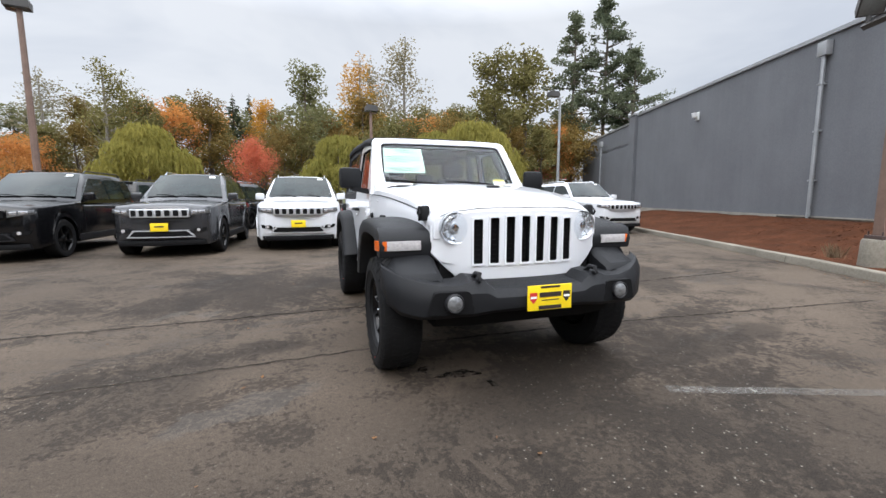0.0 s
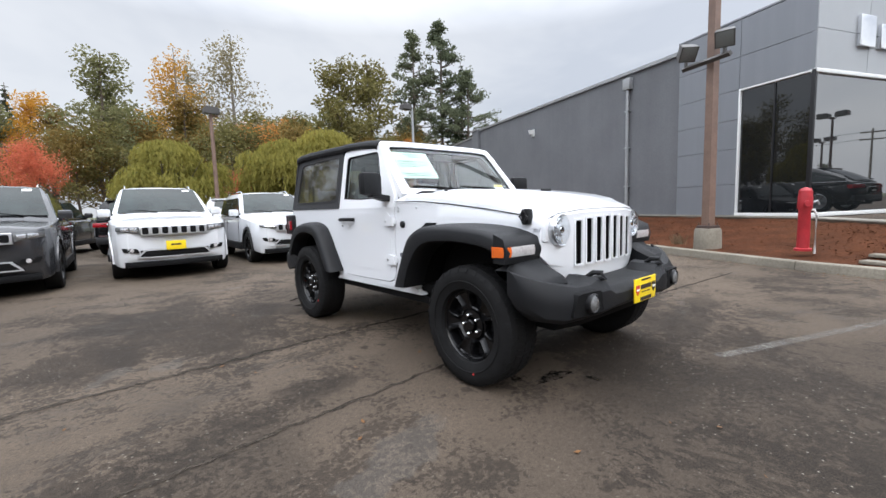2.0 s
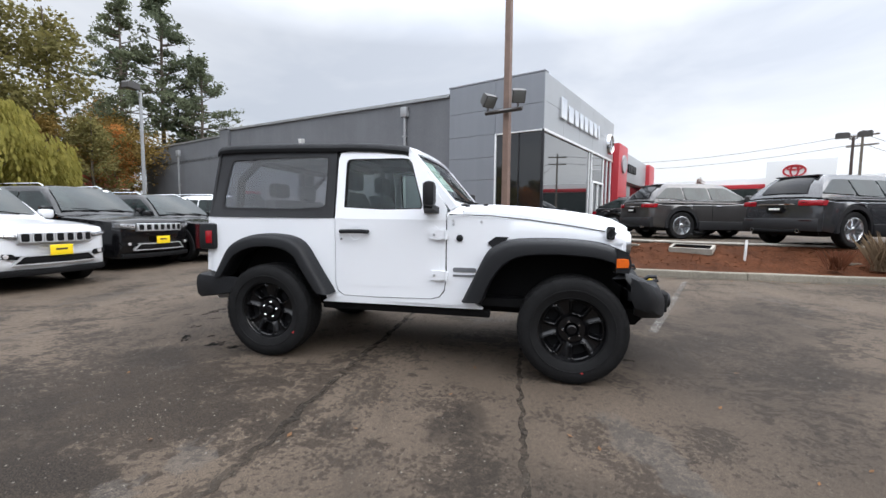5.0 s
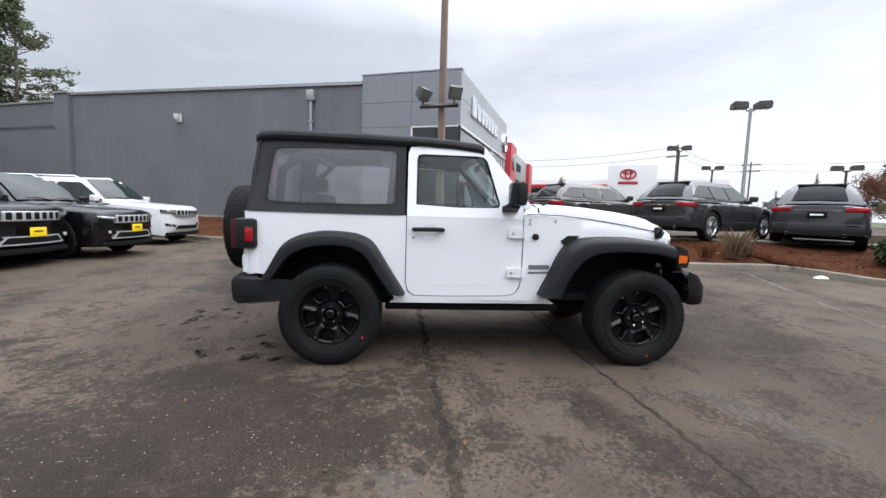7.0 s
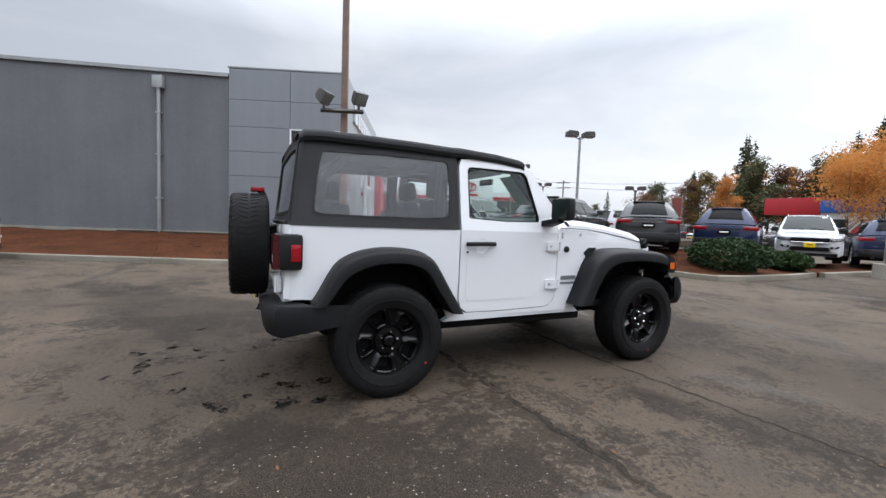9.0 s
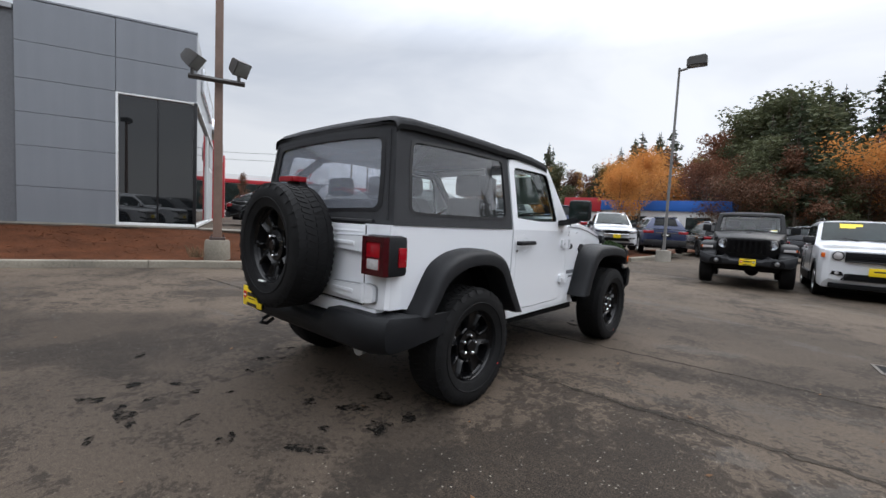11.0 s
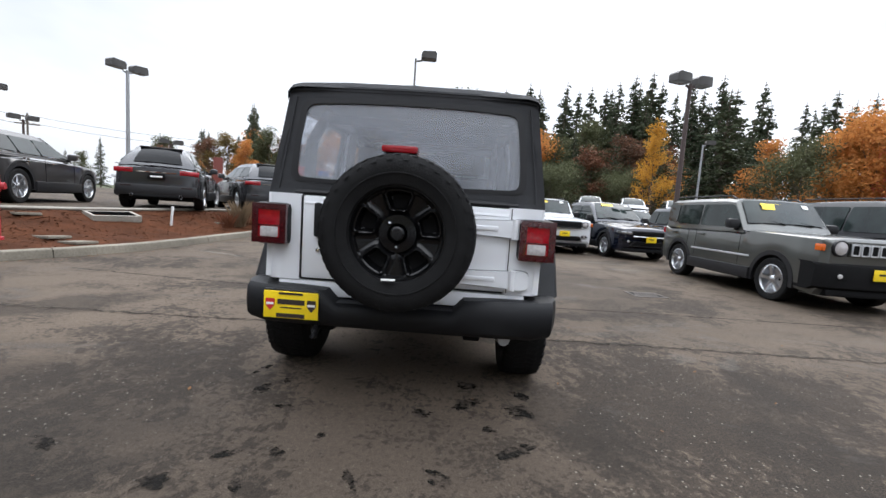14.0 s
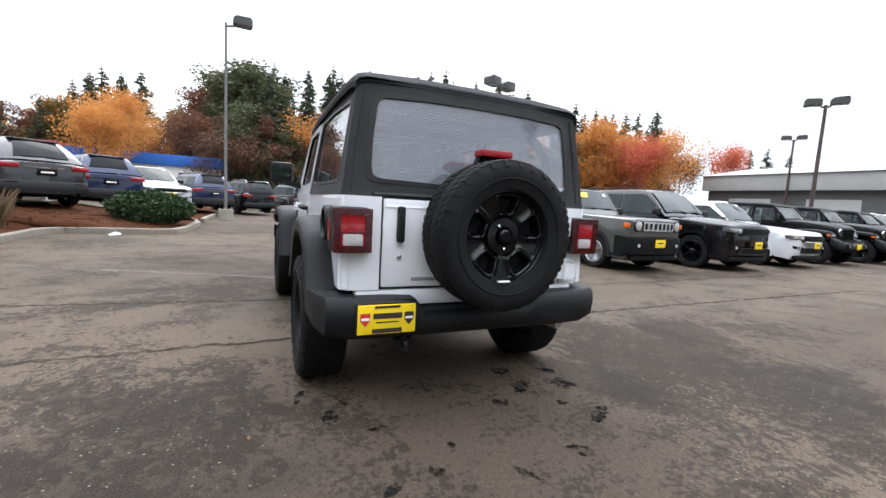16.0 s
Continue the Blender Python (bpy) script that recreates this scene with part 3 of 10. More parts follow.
def solid(name, geo, material, label, category, kind="", group="", m=None, smooth=35):
    return tagged(part(name, geo, material, None, label, smooth, m), "", category, group, kind)


def interp(table, y):
    """A smooth curve through (y, value) pairs."""
    if y <= table[0][0]:
        return table[0][1]
    for (a, p), (b, q) in zip(table, table[1:]):
        if y <= b:
            s = (y - a) / (b - a)
            return p + (q - p) * s
    return table[-1][1]


def round_poly(poly, r, n=3):
    """Rounds the corners of an outline."""
    out = []
    k = len(poly)
    for i in range(k):
        p, a, b = Vector(poly[i]), Vector(poly[i - 1]), Vector(poly[(i + 1) % k])
        da, db = (a - p), (b - p)
        ra, rb = min(r, da.length * 0.45), min(r, db.length * 0.45)
        p0, p1 = p + da.normalized() * ra, p + db.normalized() * rb
        for s in range(n + 1):
            t = s / n
            q = p0 * (1 - t) ** 2 + p * 2 * t * (1 - t) + p1 * t ** 2
            out.append((q.x, q.y))
    return out


# ---- the ground ----
def build_ground():
    g = Geo()
    n, rings = 48, (0.0, 12, 30, 60, 120, 300, 900, 2500)
    vs = [(0, 0, -0.02)]
    for r in rings[1:]:
        vs += [(r * math.cos(2 * math.pi * k / n), r * math.sin(2 * math.pi * k / n), -0.02) for k in range(n)]
    fs = [(0, 1 + k, 1 + (k + 1) % n) for k in range(n)]
    for i in range(len(rings) - 2):
        a = 1 + i * n
        fs += [(a + k, a + n + k, a + n + (k + 1) % n, a + (k + 1) % n) for k in range(n)]
    g.add(vs, fs)
    solid("ground", g, GRASS, "rough grass and leaf litter ground beyond the lot", "ground", "structure")
    lot = Geo()
    xs, ys = np.linspace(-60, 60, 49), np.linspace(-75, 46, 49)
    vs = [(x, y, 0.0) for y in ys for x in xs]
    lot.add(vs, [(j * 49 + i, j * 49 + i + 1, (j + 1) * 49 + i + 1, (j + 1) * 49 + i) for j in range(48) for i in range(48)])
    solid("parking_lot", lot, ASPHALT, "worn grey asphalt parking lot, mottled and stained", "parking lot", "structure")


build_ground()


def strip(pts, width, z, seed, jitter=0.25, step=0.12):
    """A flat ragged strip along a line on the ground."""
    rnd = random.Random(seed)
    g = Geo()
    left, right = [], []
    for (x0, y0), (x1, y1) in zip(pts, pts[1:]):
        d = Vector((x1 - x0, y1 - y0))
        n = max(2, int(d.length / step))
        side = Vector((-d.y, d.x)).normalized()
        for k in range(n):
            p = Vector((x0, y0)) + d * (k / n)
            wob = side * (rnd.uniform(-1, 1) * width * jitter)
            a = width * 0.5 * (1 + rnd.uniform(-jitter, jitter))
            c = width * 0.5 * (1 + rnd.uniform(-jitter, jitter))
            left.append((*(p + wob + side * a), z))
            right.append((*(p + wob - side * c), z))
    n = len(left)
    g.add(left + right, [(k, k + 1, n + k + 1, n + k) for k in range(n - 1)])
    return g


def marks_on_ground():
    for k, line in enumerate(([(0.72, -2.19), (4.75, -3.86)], [(0.2, -4.92), (5.0, -7.22)])):
        solid("parking_line", strip(line, 0.09, 0.004, 5 + k, 0.035, 0.06), LINEPAINT, "worn white painted parking line on the asphalt", "parking line", "structure", "parking lines")
    seams = ([(-9.0, 0.50), (-3.0, 0.44), (-0.4, 0.47), (1.8, 0.50), (5.4, 0.6)], [(-9.0, -1.05), (-2.9, -0.93), (-0.7, -0.84), (1.2, -0.9), (4.9, -1.3)])
    for k, line in enumerate(seams):
        solid("tar_seam", strip(line, 0.052 - 0.018 * k, 0.004, 15 + k, 0.40, 0.05), TAR, "dark tar-filled joint in the asphalt", "tar seam", "structure", "tar seams")
    grate = thing("drain_grate", "worn iron drain grate with slanted slots set in the asphalt", "drain grate", pose(-3.34, -2.27, 0, 0, 0, 6) @ Matrix.Diagonal((0.88, 0.85, 1, 1)), kind="structure")
    # flat black sheet in place of the shaded hollow below the bars
    part("pit", Geo().box(-0.27, 0.27, -0.20, 0.20, 0.0015, 0.003), DARK, grate)
    fr = Geo()
    fr.rim([(-0.30, -0.23), (0.30, -0.23), (0.30, 0.23), (-0.30, 0.23)], [(-0.265, -0.195), (0.265, -0.195), (0.265, 0.195), (-0.265, 0.195)], lambda u, v, d: (u, v, d), 0.0, 0.009)
    part("grate_frame", fr, IRON, grate)
    bar = Geo().prism([(-0.085, -0.198), (-0.066, -0.198), (0.085, 0.198), (0.066, 0.198)], lambda u, v, d: (u, v, d), 0.003, 0.008).mesh("grate_bar")
    for k in range(8):
        part("grate_bar", bar, IRON, grate, m=pose(-0.19 + 0.054 * k, 0, 0))


marks_on_ground()


# ---- kerb and planting bed ----
KERB = [(13.5, 15.2), (10.3, 7.9), (8.6, 4.2), (7.6, 2.0), (7.0, 0.75), (6.2, -0.85), (5.55, -2.2), (5.28, -3.2), (5.18, -4.6), (5.15, -6.4), (5.15, -8.0), (4.9, -8.45), (3.2, -8.45), (2.72, -8.7), (2.52, -9.6), (2.42, -12.0), (2.6, -13.4), (3.4, -14.2), (5.6, -14.6), (9.0, -15.6)]
INNER = [(17.4, 13.0), (15.2, 8.0), (13.8, 4.7), (12.9, 2.5), (12.3, 1.2), (11.9, 0.2), (11.2, -1.9), (9.5, -2.6), (8.3, -3.4), (7.6, -4.7), (7.3, -6.4), (7.2, -7.6), (7.0, -8.9), (6.6, -9.6), (6.4, -10.2), (6.3, -11.0), (6.3, -12.0), (6.3, -12.8), (6.6, -13.4), (9.3, -14.6)]


def side_of(pts, d):
    """The same line moved sideways by d."""
    out = []
    for i, p in enumerate(pts):
        a, b = Vector(pts[max(i - 1, 0)]), Vector(pts[min(i + 1, len(pts) - 1)])
        t = (b - a).normalized()
        out.append((p[0] - t.y * d, p[1] + t.x * d))
    return out


def fine_line(pts, step):
    out = []
    for a, b in zip(pts, pts[1:]):
        n = max(1, int((Vector(b) - Vector(a)).length / step))
        out += [(a[0] + (b[0] - a[0]) * k / n, a[1] + (b[1] - a[1]) * k / n) for k in range(n)]
    return out + [pts[-1]]


def build_kerb_and_bed():
    kerb = thing("kerb", "weathered concrete kerb along the planting bed", "kerb", kind="structure")
    # kerb stones, one casting after another with open joints
    line = fine_line(KERB, 0.25)
    stone, at = [], 0
    length = 3.0
    inner = side_of(line, 0.16)
    per = int(length / 0.25)
    for s in range(0, len(line) - 1, per):
        e = min(s + per, len(line) - 1)
        rings = []
        for i in range(s, e + 1):
            o, q = Vector((*line[i], 0)), Vector((*inner[i], 0))
            if i == e and e < len(line) - 1:
                o, q = o + (Vector((*line[i - 1], 0)) - o) * 0.05, q + (Vector((*inner[i - 1], 0)) - q) * 0.05
            d = (q - o).normalized()
            wob = 0.006 * noise.noise((o.x * 0.8, o.y * 0.8, 0.0))
            rings.append([o + Vector((0, 0, -0.05)), o + Vector((0, 0, 0.03)), o + d * 0.018 + Vector((0, 0, 0.125 + wob)), o + d * 0.035 + Vector((0, 0, 0.14 + wob)), q - d * 0.012 + Vector((0, 0, 0.142 + wob)), q + Vector((0, 0, 0.13)), q + Vector((0, 0, -0.05))])
        part("kerb_stone", Geo().loft(rings), KERBMAT, kerb)
    # the bed rises from the kerb to the wall and the upper lot
    ks, ins = side_of(KERB, 0.15), INNER
    n_u, n_v = 14, 10
    vs, fs = [], []
    cols = []
    for (k0, k1), (i0, i1) in zip(zip(ks, ks[1:]), zip(ins, ins[1:])):
        for s in range(n_u):
            t = s / n_u
            a = Vector(k0).lerp(Vector(k1), t)
            b = Vector(i0).lerp(Vector(i1), t)
            cols.append((a, b))
    cols.append((Vector(ks[-1]), Vector(ins[-1])))
    for a, b in cols:
        for j in range(n_v + 1):
            t = j / n_v
            p = a.lerp(b, t)
            z = 0.10 + (0.55 - 0.10) * (3 * t * t - 2 * t ** 3)
            z += 0.04 * noise.noise((p.x * 1.3, p.y * 1.3, 0)) * min(1, 4 * t) + 0.02 * noise.noise((p.x * 5, p.y * 5, 3)) * min(1, 4 * t)
            vs.append((p.x, p.y, z))
    m = n_v + 1
    for c in range(len(cols) - 1):
        for j in range(n_v):
            fs.append((c * m + j, (c + 1) * m + j, (c + 1) * m + j + 1, c * m + j + 1))
    solid("planting_bed", Geo().add(vs, fs), MULCH, "sloping bed of reddish bark mulch", "planting bed", "structure")
    # loose chips over the bed
    rnd = random.Random(11)
    cv, cf = [], []
    for _ in range(16000):
        a, b = cols[min(len(cols) - 2, int(rnd.random() * (len(cols) - 1)))]
        t = rnd.random() ** 0.9
        p = a.lerp(b, t) + Vector((rnd.uniform(-0.1, 0.1), rnd.uniform(-0.1, 0.1)))
        z = 0.10 + 0.45 * (3 * t * t - 2 * t ** 3) + 0.04 * noise.noise((p.x * 1.3, p.y * 1.3, 0)) * min(1, 4 * t) - 0.004
        r, w = rnd.uniform(0.010, 0.032), rnd.uniform(0.006, 0.014)
        an, ti = rnd.uniform(0, 6.28), rnd.uniform(-0.25, 0.25)
        dx, dy = math.cos(an), math.sin(an)
        k = len(cv)
        cv += [(p.x - dx * r + dy * w, p.y - dy * r - dx * w, z - ti * r), (p.x + dx * r + dy * w, p.y + dy * r - dx * w, z + ti * r), (p.x + dx * r - dy * w, p.y + dy * r + dx * w, z + ti * r + 0.003), (p.x - dx * r - dy * w, p.y - dy * r + dx * w, z - ti * r + 0.01)]
        cf.append((k, k + 1, k + 2, k + 3))
    me = mesh_of("bark_chips", cv, cf, 0)
    me.materials.append(CHIP)
    tagged(new("bark_chips", me), "scattered reddish bark chips over the bed", "bark chips", "", "stuff")


build_kerb_and_bed()


def upper_lot():
    poly = [(11.3, -1.2), (9.5, -2.55), (8.3, -3.35), (7.6, -4.65), (7.3, -6.4), (7.2, -7.6), (7.0, -8.9), (6.6, -9.6), (6.3, -11.0), (6.3, -12.8), (6.6, -13.4), (9.3, -14.6), (14, -17.0), (18, -60), (120, -60), (120, 30), (26, 30), (12.0, 0.3)]
    g = Geo().prism(poly, lambda u, v, d: (u, v, d), 0.2, 0.58)
    solid("upper_lot", g, ASPHALT, "grey asphalt display lot on a higher level", "parking lot", "structure", smooth=0)
    edge = thing("lot_edge", "pale concrete edge of the upper display lot", "concrete edge", kind="structure")
    line = [(11.2, -1.35), (9.5, -2.6), (8.3, -3.4), (7.6, -4.7), (7.3, -6.4), (7.2, -7.6), (7.0, -8.9), (6.6, -9.6), (6.3, -11.0), (6.3, -12.8)]
    inn = side_of(line, 0.2)
    for k in range(len(line) - 1):
        rings = [[Vector((*line[i], 0.3)), Vector((*line[i], 0.60)), Vector((*Vector(line[i]).lerp(Vector(inn[i]), 0.1), 0.62)), Vector((*inn[i], 0.62)), Vector((*inn[i], 0.3))] for i in (k, k + 1)]
        part("edge_stone", Geo().loft(rings), CONCRETE, edge)


upper_lot()


# ---- the showroom building ----
BUILDING = pose(11.5, -1.33, 0, 0, 0, -23.3)


def build_showroom():
    b = BUILDING
    roof = lambda y: 5.86 + 0.026 * y
    wall = thing("wall_west", "long grey painted blank side wall", "wall", b, kind="structure")
    g = Geo()
    g.add([(0.06, 4.0, 0.3), (0.06, 20.6, 0.3), (0.06, 20.6, roof(20.6)), (0.06, 4.0, roof(4.0)), (0.36, 4.0, 0.3), (0.36, 20.6, 0.3), (0.36, 20.6, roof(20.6)), (0.36, 4.0, roof(4.0))],
          [(0, 1, 2, 3), (7, 6, 5, 4), (0, 4, 5, 1), (3, 2, 6, 7), (1, 5, 6, 2), (0, 3, 7, 4)])
    part("wall_panel", g, STUCCO, wall)
    g = Geo().box(-0.12, 0.4, 20.6, 21.6, 0.3, 6.47)
    part("pilaster", g, STUCCO, wall)
    g = Geo().box(0.3, 0.6, 21.6, 34.0, 0.3, 6.2)
    part("wall_panel", g, STUCCO, wall)
    g = Geo()
    g.add([(-0.02, 4.02, roof(4.0)), (-0.02, 20.6, roof(20.6)), (-0.02, 20.6, roof(20.6) + 0.12), (-0.02, 4.02, roof(4.0) + 0.12), (0.45, 4.02, roof(4.0)), (0.45, 20.6, roof(20.6)), (0.45, 20.6, roof(20.6) + 0.12), (0.45, 4.02, roof(4.0) + 0.12)],
          [(0, 1, 2, 3), (7, 6, 5, 4), (0, 4, 5, 1), (3, 2, 6, 7), (1, 5, 6, 2), (0, 3, 7, 4)])
    part("coping", g, GALV, wall, "pale metal coping")
    part("coping", Geo().box(-0.18, 0.45, 20.55, 21.65, 6.47, 6.57), GALV, wall)
    part("coping", Geo().box(0.24, 0.66, 21.65, 34.0, 6.2, 6.3), GALV, wall)
    part("footing", Geo().box(0.02, 0.3, 4.0, 34.0, 0.2, 0.62), CONCRETE, wall)
    # rainwater pipes with square heads
    for y, top in ((6.3, 5.86), (27.5, 5.7)):
        dp = thing("downpipe", "grey metal rain downpipe with a square head on the wall", "downpipe", b @ pose(0, y, 0), "downpipes")
        part("rain_head", Geo().rbox(-0.16, 0.05, -0.17, 0.17, top - 0.42, top, 0.02), GALV, dp)
        part("pipe", Geo().tube([(-0.06, 0, top - 0.42), (-0.06, 0, 0.62), (-0.10, 0, 0.50), (-0.5, 0.2, 0.44)], 0.06, 10), GALV, dp)
        for z in (1.7, 3.2, 4.6):
            part("strap", Geo().rbox(-0.13, 0.05, -0.085, 0.085, z, z + 0.05, 0.006), GALV, dp)
    wl = thing("wall_lamp", "small white wall lamp on the grey wall", "wall lamp", b @ pose(0, 13.4, 0))
    part("lamp_back", Geo().rbox(-0.03, 0.05, -0.12, 0.12, 4.82, 5.2, 0.02), WHITEFRAME, wl)
    part("shade", Geo().lathe([(0.0, 0.02), (0.0, 0.14), (-0.22, 0.1), (-0.24, 0.0)], 14, "z", (-0.12, 0, 5.16)), WHITEFRAME, wl)
    # corner tower of metal panels, its side face with a tall window
    tw = thing("corner_tower", "grey metal-panelled showroom corner with tall dark windows", "building", b)
    part("tower_core", Geo().box(0.10, 10.1, 0.10, 4.0, 0.3, 6.22), PANEL, tw)
    rows = [0.62, 1.55, 2.6, 3.45, 4.30, 5.22, 6.26]
    for r, (z0, z1) in enumerate(zip(rows, rows[1:])):
        cols = ((1.92, 4.0),) if r < 4 else ((0.0, 1.92), (1.92, 4.0))
        for y0, y1 in cols:
            part("panel", Geo().rbox(0.0, 0.098, y0 + 0.006, y1 - 0.006, z0 + 0.006, z1 - 0.006, 0.006), PANEL, tw, smooth=0)
    part("panel", Geo().rbox(-0.01, 0.3, -0.02, 4.04, 6.27, 6.33, 0.01), PANEL, tw)
    part("window", Geo().box(0.06, 0.098, 0.06, 1.87, 0.70, 4.24), SHOPGLASS, tw, "dark mirror-like shop window")
    part("window_frame", Geo().rbox(-0.01, 0.098, 1.87, 1.925, 0.62, 4.30, 0.01), WHITEFRAME, tw)
    part("window_frame", Geo().rbox(-0.01, 0.098, 0.06, 1.87, 4.25, 4.30, 0.01), WHITEFRAME, tw)
    part("window_frame", Geo().rbox(0.03, 0.098, 0.93, 0.97, 0.70, 4.24, 0.008), TRIM, tw)
    part("plinth", Geo().box(-0.10, 0.098, 0.0, 4.0, 0.3, 0.62), CONCRETE, tw)
    part("window_sill", Geo().rbox(-0.03, 0.098, 0.0, 1.9, 0.62, 0.70, 0.01), WHITEFRAME, tw)
    # street front
    part("front_glass", Geo().box(0.06, 10.0, 0.03, 0.098, 0.7, 4.24), FRONTGLASS, tw, "dark reflecting shop front glass")
    part("corner_post", Geo().rbox(-0.02, 0.06, -0.03, 0.06, 0.62, 4.3, 0.01), TRIM, tw)
    part("front_sill", Geo().rbox(0.0, 10.1, -0.05, 0.098, 0.60, 0.70, 0.01), WHITEFRAME, tw)
    part("front_head", Geo().rbox(0.0, 10.1, -0.05, 0.098, 4.22, 4.32, 0.01), WHITEFRAME, tw)
    for x in (5.7, 6.1, 8.2, 9.0, 9.8):
        part("mullion", Geo().rbox(x, x + 0.06, -0.02, 0.098, 0.7, 4.24, 0.008), WHITEFRAME, tw)
    for x in np.linspace(0.0, 10.1, 6)[:-1]:
        for z0, z1 in ((4.33, 5.28), (5.28, 6.26)):
            part("panel", Geo().rbox(x + 0.006, x + 10.1 / 5 - 0.006, -0.02, 0.098, z0 + 0.005, z1 - 0.005, 0.006), PANELLIGHT, tw, smooth=0)
    door = Geo().rim([(6.2, 0.62), (8.2, 0.62), (8.2, 2.95), (6.2, 2.95)], [(6.32, 0.74), (8.08, 0.74), (8.08, 2.85), (6.32, 2.85)], lambda u, v, d: (u, d, v), -0.06, 0.02)
    part("door_frame", door, WHITEFRAME, tw, "white entrance door frame")
    part("door_frame", Geo().rbox(7.16, 7.24, -0.06, 0.02, 0.74, 2.85, 0.01), WHITEFRAME, tw)
    # raised sign: eight letter-sized bars in place of the brand name, and a badge
    sign = thing("fascia_sign", "row of raised silver sign shapes on the fascia", "sign", b)
    widths = (0.62, 0.56, 0.44, 0.42, 0.48, 0.56, 0.46, 0.18)
    x = 1.5
    for i, w in enumerate(widths):
        hgt = 0.78 if i == 0 else 0.62
        part("sign_bar", Geo().rbox(x, x + w, -0.12, -0.02, 4.95, 4.95 + hgt, 0.02), CHROME, sign)
        x += w + 0.24
    badge = thing("oval_badge", "oval silver badge on the fascia", "sign", b)
    part("badge_ring", Geo().lathe([(-0.10, 0.40), (-0.16, 0.46), (-0.16, 0.52), (-0.02, 0.56)], 24, "y", (9.25, 0, 5.05)), CHROME, badge)
    part("badge_field", Geo().lathe([(-0.10, 0.0), (-0.10, 0.42), (-0.02, 0.42)], 24, "y", (9.25, 0, 5.05)), POLEDARK, badge)
    part("badge_bar", Geo().rbox(9.20, 9.30, -0.15, -0.08, 4.72, 5.35, 0.02), CHROME, badge)
    # neighbours along the street
    red = thing("red_portal_showroom", "deep red portal front of the neighbouring showroom", "building", b)
    part("portal", Geo().rbox(10.1, 12.3, -0.35, 4.0, 0.4, 5.25, 0.03), REDPANEL, red)
    part("front_glass", Geo().box(12.3, 20.0, 0.3, 0.5, 0.6, 3.4), SHOPGLASS, red)
    part("fascia", Geo().rbox(12.3, 20.0, -0.1, 4.0, 3.4, 5.1, 0.02), PANELLIGHT, red)
    part("portal", Geo().rbox(20.0, 22.2, -0.35, 4.0, 0.4, 5.1, 0.03), REDPANEL, red)
    part("badge", Geo().lathe([(0, 0.0), (0, 0.5), (0.1, 0.5)], 20, "y", (11.2, -0.45, 4.2)), PANELLIGHT, red)
    for i in range(5):
        part("sign_bar", Geo().rbox(13.6 + i * 0.5, 13.92 + i * 0.5, -0.2, -0.1, 4.0, 4.5, 0.02), TRIM, red)
    part("roof", Geo().box(0.3, 22, 0.4, 34, 4.8, 5.0), GALV, wall)


build_showroom()


# ---- parked vehicles ----
def wheel_meshes(r, w, rim, spokes, rim_mat, key):
    """Tyre, rim and hub meshes for one wheel whose outer face looks to -x."""
    k = rim / r
    tyre = Geo().lathe([(-w * 0.30, rim), (-w * 0.44, rim * 1.02), (-w * 0.50, r * (0.45 + 0.55 * k)), (-w * 0.48, r * 0.95), (-w * 0.38, r), (w * 0.38, r), (w * 0.48, r * 0.95), (w * 0.5, r * (0.45 + 0.55 * k)), (w * 0.44, rim * 1.02), (w * 0.3, rim)], 32)
    rg = Geo().lathe([(-w * 0.44, rim * 1.025), (-w * 0.46, rim * 0.97), (-w * 0.40, rim * 0.93), (-w * 0.12, rim * 0.88), (w * 0.2, rim * 0.86), (w * 0.2, 0.02)], 32)
    for i in range(spokes):
        a = 2 * math.pi * i / spokes
        d, t = Vector((0, math.cos(a), math.sin(a))), Vector((0, -math.sin(a), math.cos(a)))
        rings = []
        for s, hw, x in ((0.12, 0.17, -w * 0.36), (0.5, 0.11, -w * 0.40), (0.95, 0.15, -w * 0.43)):
            c = d * rim * s
            rings.append([c + t * rim * hw + Vector((x + 0.03, 0, 0)), c + t * rim * hw * 0.75 + Vector((x, 0, 0)), c - t * rim * hw * 0.75 + Vector((x, 0, 0)), c - t * rim * hw + Vector((x + 0.03, 0, 0))])
        rg.loft(rings)
    hub = Geo().lathe([(-w * 0.30, rim * 0.30), (-w * 0.38, rim * 0.24), (-w * 0.42, rim * 0.16), (-w * 0.44, 0.004)], 16)
    return tyre.mesh("tyre"), rg.mesh("rim"), hub.mesh("hub_cap")


def add_wheel(parent, meshes, m, rim_mat):
    t = part("tyre", meshes[0], TYRE, parent, m=m)
    part("rim", meshes[1], rim_mat, t)
    part("hub_cap", meshes[2], rim_mat, t)


def car_paint(name, c, metal=0.0, rough=0.28):
    dark = max(c) < 0.05
    return mat("paint_" + name, c, 0.22 if dark else rough, metal=metal, coat=0.7 if dark else 0.8, spec=0.5, grain=0.03, grain_scale=300, blotch=0.02)


# rougher, less specular black, so that the hood mirrors less sky
PAINT_JET = mat("paint_dusty_black", (0.0045, 0.0045, 0.0052), 0.34, spec=0.16, grain=0.05, grain_scale=60, blotch=0.08)
PAINT_BLACK = mat("paint_black", (0.0045, 0.0045, 0.0052), 0.16, coat=0.25, spec=0.40, grain=0.03, grain_scale=300, blotch=0.02)
PAINT_GREY = car_paint("granite_grey", (0.042, 0.043, 0.047), 0.4)
PAINT_WHITE = car_paint("bright_white", (0.66, 0.675, 0.70))
PAINT_NAVY = car_paint("navy", (0.005, 0.008, 0.018), 0.3)
PAINT_BROWN = car_paint("taupe_grey", (0.060, 0.056, 0.055), 0.5)
